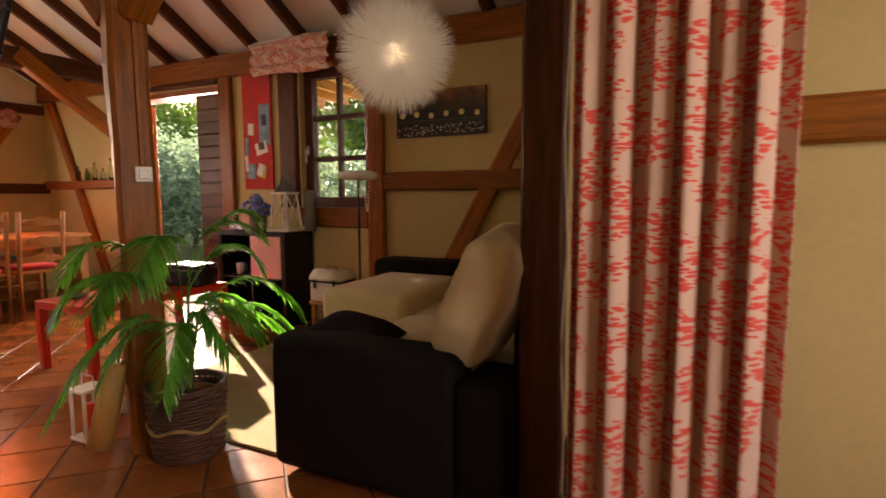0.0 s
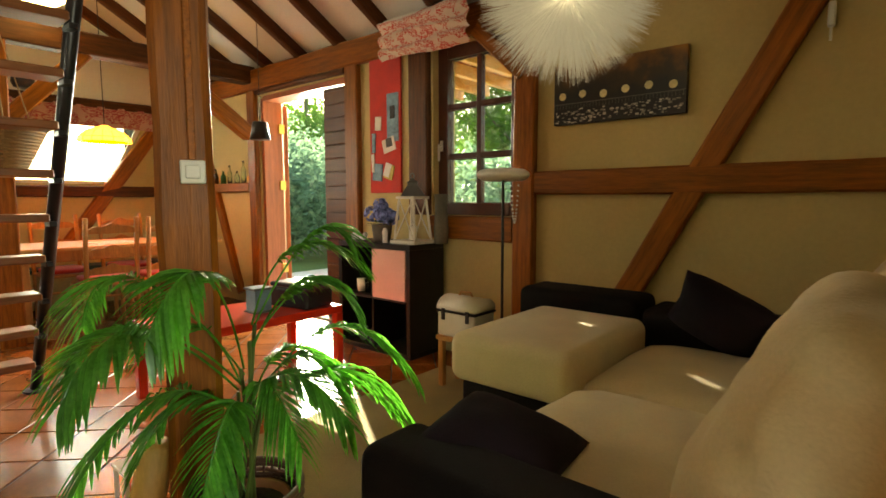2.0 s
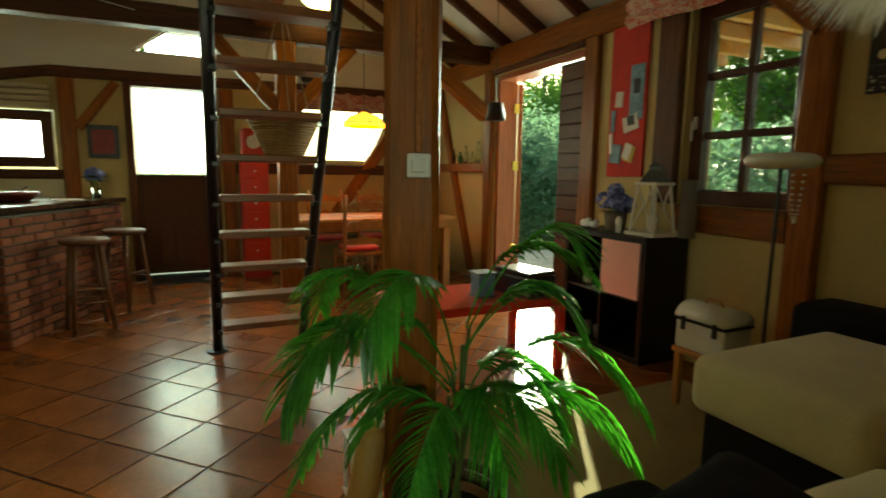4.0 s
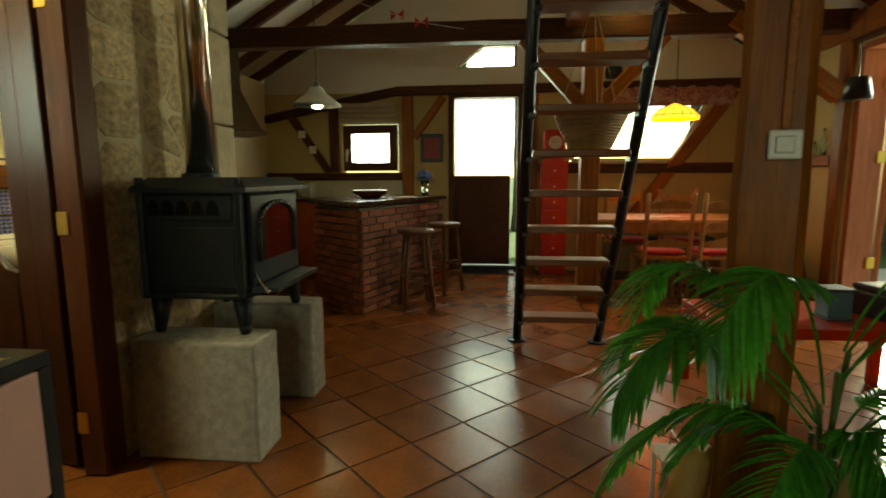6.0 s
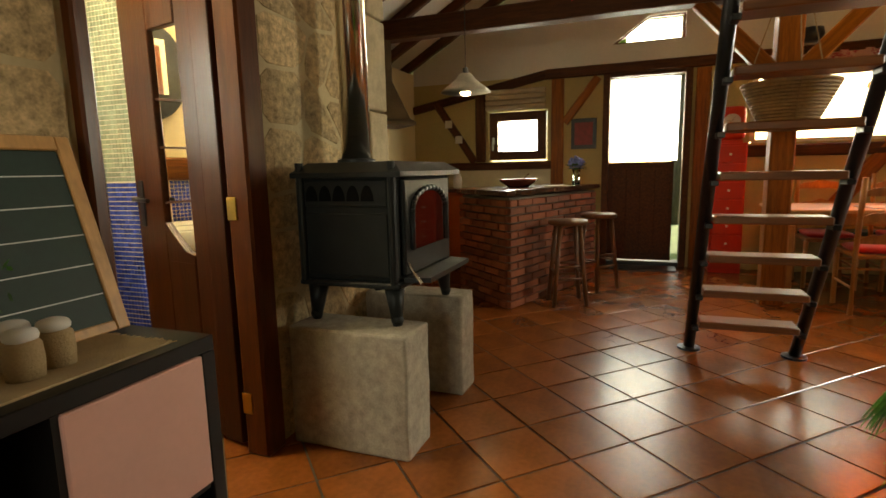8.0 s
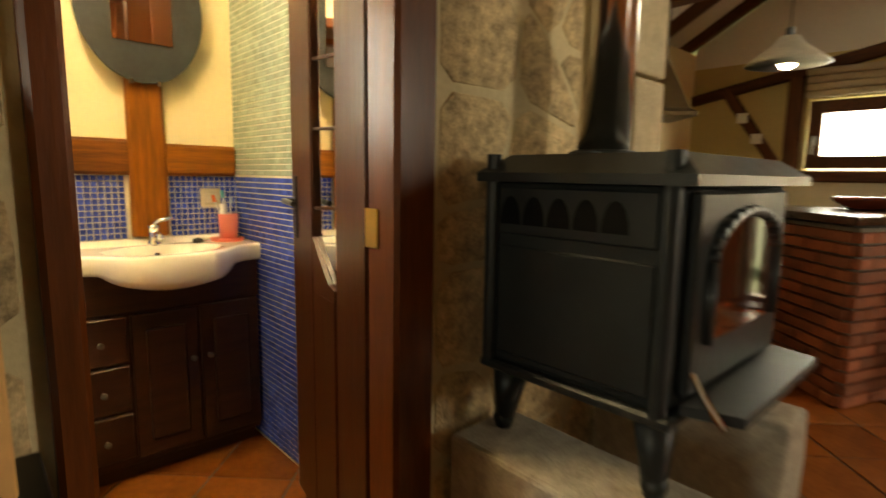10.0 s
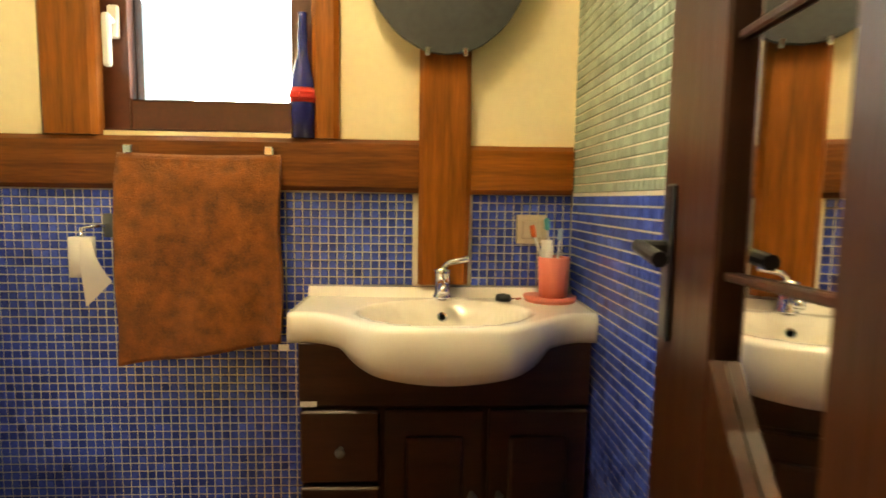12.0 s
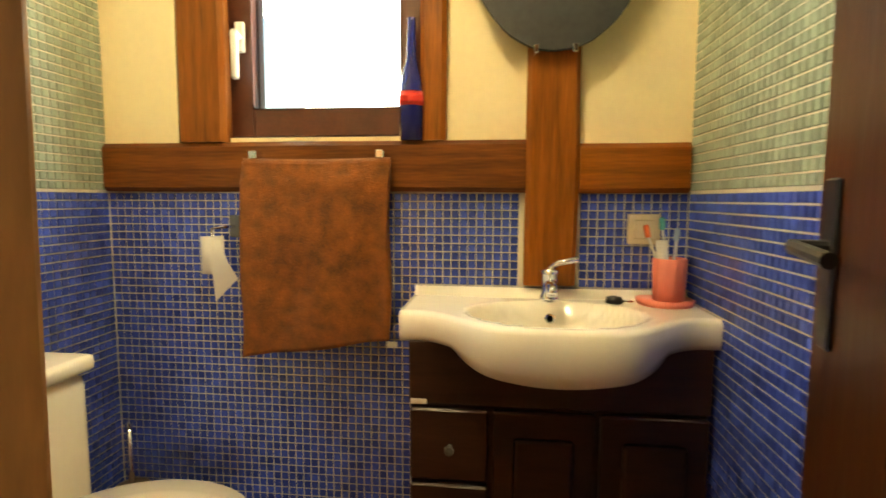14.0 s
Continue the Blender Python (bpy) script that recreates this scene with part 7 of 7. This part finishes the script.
# toilet
wc = thing("toilet", "ivory close-coupled toilet against the tiled wall", "toilet", (BXL - 0.005, -1.10, 0))
part("cistern", bx(B(), -0.185, 0.0, -0.155, 0.155, 0.36, 0.70, 0.03, 4), TOILET_P, wc, "", True)
part("cistern_lid", bx(B(), -0.195, 0.0, -0.163, 0.163, 0.70, 0.738, 0.014, 3), TOILET_P, wc, "", True)
part("flush_button", stick(B(), (-0.10, 0, 0.738), (-0.10, 0, 0.744), 0.024, n=24), CHROME, wc, "chrome flush button")
bm = B()
lathe(bm, [(0.10, 0.0), (0.105, 0.10), (0.13, 0.25), (0.175, 0.405), (0.18, 0.42), (0.0, 0.42)], 36, (-0.40, 0, 0), 1.2, 1.0)
part("bowl", bm, TOILET_P, wc, "", True)
part("pedestal_neck", bx(B(), -0.30, -0.02, -0.10, 0.10, 0.0, 0.36, 0.03, 3), TOILET_P, wc, "", True)
part("seat_lid", lathe(B(), [(0.0, 0.422), (0.182, 0.422), (0.188, 0.432), (0.184, 0.446), (0.10, 0.454), (0.0, 0.455)], 36, (-0.39, 0, 0), 1.2, 1.0), TOILET_P, wc, "closed ivory lid", True)
br = thing("toilet_brush", "steel toilet brush in the tiled corner", "toilet brush", (-0.845, BY + 0.10, 0))
part("holder", lathe(B(), [(0.0, 0.0), (0.045, 0.0), (0.045, 0.30), (0.04, 0.30), (0.0, 0.29)], 22), mat("brown_steel", (0.22, 0.15, 0.10), 0.3, metal=0.8), br, "", True)
part("handle", stick(B(), (0, 0, 0.28), (0, 0, 0.46), 0.008, n=12), CHROME, br, "", True)
part("tip", lathe(B(), [(0.008, 0.46), (0.011, 0.47), (0.0, 0.485)], 12), CHROME, br, "", True)
# pine rack beside the door
rk = thing("pine_rack", "pale knotty pine rack standing beside the door", "shelf", (-1.464, -0.562, 0))
for x in (0.0, 0.5):
    part("upright", bar(B(), (x, 0.0, 0.0), (x - 0.085, 0.060, 1.42), 0.03, 0.045), PINE, rk)
for z in (0.25, 0.97, 1.30):
    part("board", bx(B(), 0.022 - 0.06 * z, 0.46 - 0.06 * z, -0.030 + 0.042 * z, -0.016 + 0.042 * z, z - 0.05, z + 0.05, 0.003), PINE, rk)
part("back_panel", bx(B(), 0.02, 0.44, 0.018, 0.028, 0.06, 0.90, 0.003), PINE_LIGHT, rk, "pale knotty pine panel")

# ---- outdoors ----
solid("ground", bx(B(), -300, 300, -300, 300, -0.6, -0.12), GRASS, "lawn reaching away from the house", "ground")
solid("path", bx(B(), -7.5, -2.0, 4.55, 7.2, -0.12, -0.05, 0.01), GRAVEL, "pale gravel terrace outside the garden door", "path")

porch = thing("porch_roof", "low boarded porch roof on pale rafters over the garden door", "roof", kind="structure")
bm = bx(B(), -5.30, -1.4, 4.55, 6.3, 2.46, 2.50, 0.004)
part("boards", bm, OAK, porch)
for k in range(11):
    x = -5.25 + k * 0.38
    part("rafter", bx(B(), x - 0.035, x + 0.035, 4.56, 6.36, 2.34, 2.456, 0.006), PINE_LIGHT, porch)


def leaf_cloud(bm, c, rx, ry, rz, n, size, rng, inner=0.55):
    """Many small leaves filling an uneven crown."""
    for k in range(n):
        d = Vector((rng.gauss(0, 1), rng.gauss(0, 1), rng.gauss(0, 1))).normalized()
        r = inner + (1 - inner) * rng.random() ** 0.6
        r *= 1 + 0.25 * noise.noise(d * 2.5 + Vector(c))
        p = Vector(c) + Vector((d.x * rx, d.y * ry, d.z * rz)) * r
        o = Vector((rng.gauss(0, 1), rng.gauss(0, 1), rng.gauss(0, 0.7))).normalized()
        q = o.orthogonal().normalized()
        s = size * rng.uniform(0.6, 1.3)
        bm.faces.new([bm.verts.new(w) for w in (p - o * s, p + q * s * 0.4, p + o * s, p - q * s * 0.4)])


orng = random.Random(7)


def bush(x, y, r, h, n=5000):
    b = thing("garden_bush", "dense sunlit rhododendron bush", "bush", (x, y, -0.12), group="garden bushes")
    bm = B()
    for k in range(5):
        a = orng.uniform(0, 6.28)
        leaf_cloud(bm, (r * 0.45 * math.cos(a), r * 0.45 * math.sin(a), h * orng.uniform(0.40, 0.62)), r * 0.7, r * 0.7, h * 0.45, n // 5, 0.075, orng, 0.35)
    part("foliage", bm, BUSH, b)
    for k in range(3):
        part("stem", stick(B(), (0.1 * k - 0.1, 0, 0), (0.5 * math.cos(k * 2.1), 0.5 * math.sin(k * 2.1), h * 0.6), 0.04, 0.015), BARK, b)


for x, y, r, h in ((-8.2, 8.6, 1.7, 2.6), (-10.5, 9.4, 1.9, 3.0), (-12.8, 9.2, 1.8, 2.6), (-6.2, 10.2, 1.6, 2.4), (-14.5, 10.6, 2.2, 3.4), (-10.0, 7.5, 1.5, 2.7), (-12.2, 8.4, 1.8, 3.2)):
    bush(x, y, r, h)


def tree(x, y, h, r, n=8000):
    t = thing("garden_tree", "leafy garden tree with a slender trunk", "tree", (x, y, -0.12), group="garden trees")
    part("trunk", tube(B(), [(0, 0, 0), (0.05, 0.03, h * 0.3), (-0.04, 0.05, h * 0.6), (0.03, 0, h * 0.85)], 0.13, 10), BARK, t, "", True)
    for k in range(5):
        a = k * 1.26 + orng.random()
        z = h * orng.uniform(0.35, 0.6)
        part("limb", stick(B(), (0, 0, z), (r * 0.7 * math.cos(a), r * 0.7 * math.sin(a), z + h * 0.2), 0.06, 0.02, 8), BARK, t)
    bm = B()
    for k in range(8):
        a = orng.uniform(0, 6.28)
        q = r * orng.uniform(0.2, 0.75)
        leaf_cloud(bm, (q * math.cos(a), q * math.sin(a), h * orng.uniform(0.28, 0.92)), r * 0.62, r * 0.62, h * 0.17, n // 8, 0.11, orng, 0.2)
    part("crown", bm, TREELEAF, t)


for x, y, h, r in ((-5.0, 13.0, 6.5, 2.4), (-8.6, 14.0, 7.5, 2.8), (-2.6, 15.0, 7.0, 2.6), (-11.8, 13.0, 7.0, 2.6), (-14.8, 14.5, 8.0, 3.0), (-6.4, 17.5, 8.5, 3.0), (-10.0, 18.5, 9, 3.2), (-23.0, 11.0, 8.0, 3.4), (-27.0, 14.5, 9.0, 3.6)):
    tree(x, y + 6.5, h, r)
# trees added in the west to keep low sun off the gable openings
for x, y in ((-13.0, 4.6), (-13.6, 7.4), (-12.6, 1.8)):
    t = thing("garden_tree", "tall broad tree with a high crown, added beyond the gable to block sun", "tree", (x, y, -0.12), group="garden trees")
    part("trunk", tube(B(), [(0, 0, 0), (0.06, 0.04, 1.8), (-0.03, 0.02, 3.4), (0.05, 0, 5.2)], 0.16, 10), BARK, t, "", True)
    for k in range(4):
        a = k * 1.57 + 0.4
        part("limb", stick(B(), (0, 0, 3.1), (1.3 * math.cos(a), 1.3 * math.sin(a), 4.4), 0.07, 0.02, 8), BARK, t)
    bm = B()
    for k in range(6):
        a = k * 1.05
        leaf_cloud(bm, (0.95 * math.cos(a), 0.95 * math.sin(a), 4.7 + 0.35 * math.sin(k * 2.2)), 1.15, 1.15, 1.15, 2200, 0.12, orng, 0.1)
    part("crown", bm, TREELEAF, t)
bm = B()
for k in range(34):
    leaf_cloud(bm, (-44 + 1.6 * k, 36 + 3 * math.sin(k * 1.7), 3.2 + 1.2 * math.sin(k * 2.3)), 3.2, 2.2, 4.6, 2000, 0.26, orng, 0.1)
solid("far_woods", bm, TREELEAF, "far belt of leafy woods", "woods", "stuff")

# ---- mosaic of the bathroom ----
P_T, T_S, T_D = 0.0216, 0.0186, 0.0032


def mosaic(name, parent, cells, axis, at, sgn, material, kind="stuff"):
    """Small glass tiles proud of the grout, as one part."""
    vs, fs = [], []
    b = 0.0012
    for u, z in cells:
        h = T_S / 2
        k = len(vs)
        for uu, zz, dd in ((u - h, z - h, 0), (u + h, z - h, 0), (u + h, z + h, 0), (u - h, z + h, 0), (u - h + b, z - h + b, T_D), (u + h - b, z - h + b, T_D), (u + h - b, z + h - b, T_D), (u - h + b, z + h - b, T_D)):
            vs.append((uu, at + sgn * dd, zz) if axis == "y" else (at + sgn * dd, uu, zz))
        fs += [(k + 4, k + 5, k + 6, k + 7), (k, k + 1, k + 5, k + 4), (k + 1, k + 2, k + 6, k + 5), (k + 2, k + 3, k + 7, k + 6), (k + 3, k, k + 4, k + 7)]
    me = bpy.data.meshes.new(name)
    me.from_pydata(vs, [], fs)
    me.materials.append(material)
    ob = new(name, me)
    ob.parent = parent
    if kind:
        ob["kind"] = kind
    return ob


GT = solid("mosaic_wall_south", bx(B(), BXR - 0.012, BXL + 0.012, BY, BY + 0.004, 0.0, 1.093), TILE_GROUT, "blue glass mosaic field with pale grout", "tiles")
GW = solid("mosaic_wall_west", bx(B(), BXR - 0.012, BXR - 0.004, BY + 0.004, SY - 0.24, 0.0, 2.30), TILE_GROUT, "glass mosaic wall, blue below grey-green", "tiles")
GE = solid("mosaic_wall_east", bx(B(), BXL + 0.004, BXL + 0.012, BY + 0.004, SY - 0.24, 0.0, 2.30), TILE_GROUT, "glass mosaic wall, blue below grey-green", "tiles")
near, rest = [], []
nx, nz = round((BXL - BXR) / P_T), int(1.09 / P_T)
P_X = (BXL - BXR) / nx
for i in range(nx):
    for j in range(nz):
        u, z = BXR + P_X * (i + 0.5), 1.09 - P_T * (j + 0.5)
        if -2.02 < u < -1.88 and z > 0.85:
            continue
        if z > 0.865 and u < -1.585:
            near.append((u, z))
        else:
            rest.append((u, z))
mosaic("mosaic_tiles", GT, rest, "y", BY + 0.004, 1, BLUE_TILE_J)
tile_me = None
for k, (u, z) in enumerate(near[:300]):
    if tile_me is None:
        first = mosaic("mosaic_tile", GT, [(0, 0)], "y", 0, 1, BLUE_TILE, "")
        tile_me = first.data
        ob = first
    else:
        ob = new("mosaic_tile", tile_me)
        ob.parent = GT
    ob.matrix_basis = pose(u, BY + 0.004, z)
if near[300:]:
    mosaic("mosaic_tiles", GT, near[300:], "y", BY + 0.004, 1, BLUE_TILE_J)
ny, nz = int((SY - 0.24 - BY) / P_T), int(2.29 / P_T)
blue = [(BY + 0.006 + P_T * (i + 0.5), 1.09 - P_T * (j + 0.5)) for i in range(ny) for j in range(50)]
green = [(BY + 0.006 + P_T * (i + 0.5), 1.095 + P_T * (j + 0.5)) for i in range(ny) for j in range(54)]
for G, at, s in ((GW, BXR - 0.004, 1), (GE, BXL + 0.004, -1)):
    mosaic("mosaic_tiles", G, blue, "x", at, s, BLUE_TILE_J)
    mosaic("mosaic_tiles", G, green, "x", at, s, GREEN_TILE_J)

# ---- rubble stones in the wall ----
wall_st = bpy.data.objects["wall_stone"]
srng = random.Random(5)


def rubble(x0, x1, z0, z1, face):
    nx_, nz_ = max(2, round((x1 - x0) / 0.27)), round((z1 - z0) / 0.22)
    pt_ = {}
    for i in range(nx_ + 1):
        for j in range(nz_ + 1):
            jx = 0 if i in (0, nx_) else srng.uniform(-0.085, 0.085)
            jz = 0 if j in (0, nz_) else srng.uniform(-0.06, 0.06)
            pt_[i, j] = Vector((x0 + (x1 - x0) * i / nx_ + jx + (0.06 if j % 2 and 0 < i < nx_ else 0), 0, z0 + (z1 - z0) * j / nz_ + jz))
    for i in range(nx_):
        for j in range(nz_):
            q = [pt_[i, j], pt_[i + 1, j], pt_[i + 1, j + 1], pt_[i, j + 1]]
            c = sum(q, Vector()) / 4
            poly = []
            for a, b in zip(q, q[1:] + q[:1]):
                for f in (0.16, 0.5, 0.84):
                    p = a.lerp(b, f)
                    p = c + (p - c) * (0.96 + srng.uniform(-0.04, 0.02))
                    poly.append(p)
            bm = B()
            o = [bm.verts.new((p.x, face - 0.012, p.z)) for p in poly]
            m1 = [bm.verts.new((c.x + (p.x - c.x) * 0.95, face + 0.001 + srng.uniform(0, 0.004), c.z + (p.z - c.z) * 0.95)) for p in poly]
            m2 = [bm.verts.new((c.x + (p.x - c.x) * 0.6, face + 0.004 + srng.uniform(0, 0.006), c.z + (p.z - c.z) * 0.6)) for p in poly]
            n_ = len(poly)
            for a, b in ((o, m1), (m1, m2)):
                for k in range(n_):
                    bm.faces.new((a[k], a[(k + 1) % n_], b[(k + 1) % n_], b[k]))
            bm.faces.new(m2)
            part("stone", bm, STONE, wall_st)


rubble(-3.02, -2.21, 0.0, 3.2, SY - 0.02)
rubble(-1.478, 0.6, 0.0, 2.9, SY - 0.02)

# ---- terracotta floor tiles, laid on the diagonal ----
floor_ob = bpy.data.objects["floor"]
PT_, TS_ = 0.305, 0.2965
tme = finish("floor_tile", bx(B(), -TS_ / 2, TS_ / 2, -TS_ / 2, TS_ / 2, -0.006, 0.0, 0.0025), TERRACOTTA)
ca = math.cos(math.pi / 4)
near_t, far_t = [], []
OFX, OFY = -2.875, 1.371
for i in range(-40, 41):
    for j in range(-40, 41):
        u, v = (i + 0.5) * PT_, (j + 0.5) * PT_
        x, y = OFX + (u - v) * ca, OFY + (u + v) * ca
        if not (FX0 - 0.1 < x < FX1 + 0.1 and FY0 - 0.1 < y < FY1 + 0.1):
            continue
        (near_t if -4.7 < x < -0.3 and -0.6 < y < 4.2 else far_t).append((x, y))
near_t.sort(key=lambda p: (p[0] + 2.6) ** 2 + (p[1] - 1.4) ** 2)
far_t += near_t[300:]
for x, y in near_t[:300]:
    o = new("floor_tile", tme)
    o.parent = floor_ob
    o.matrix_basis = pose(x, y, 0.0004 * math.sin(x * 7 + y * 5), 0, 0, 45)
vs, fs = [], []
for x, y in far_t:
    k = len(vs)
    h, b = TS_ / 2, 0.0025
    for px, py, z in ((-h, -h, -0.006), (h, -h, -0.006), (h, h, -0.006), (-h, h, -0.006), (-h + b, -h + b, 0), (h - b, -h + b, 0), (h - b, h - b, 0), (-h + b, h - b, 0)):
        vs.append((x + (px - py) * ca, y + (px + py) * ca, z))
    fs += [(k + 4, k + 5, k + 6, k + 7), (k, k + 1, k + 5, k + 4), (k + 1, k + 2, k + 6, k + 5), (k + 2, k + 3, k + 7, k + 6), (k + 3, k, k + 4, k + 7)]
me = bpy.data.meshes.new("floor_tiles")
me.from_pydata(vs, [], fs)
me.materials.append(TERRACOTTA_J)
o = new("floor_tiles", me)
o.parent = floor_ob
o["kind"] = "stuff"
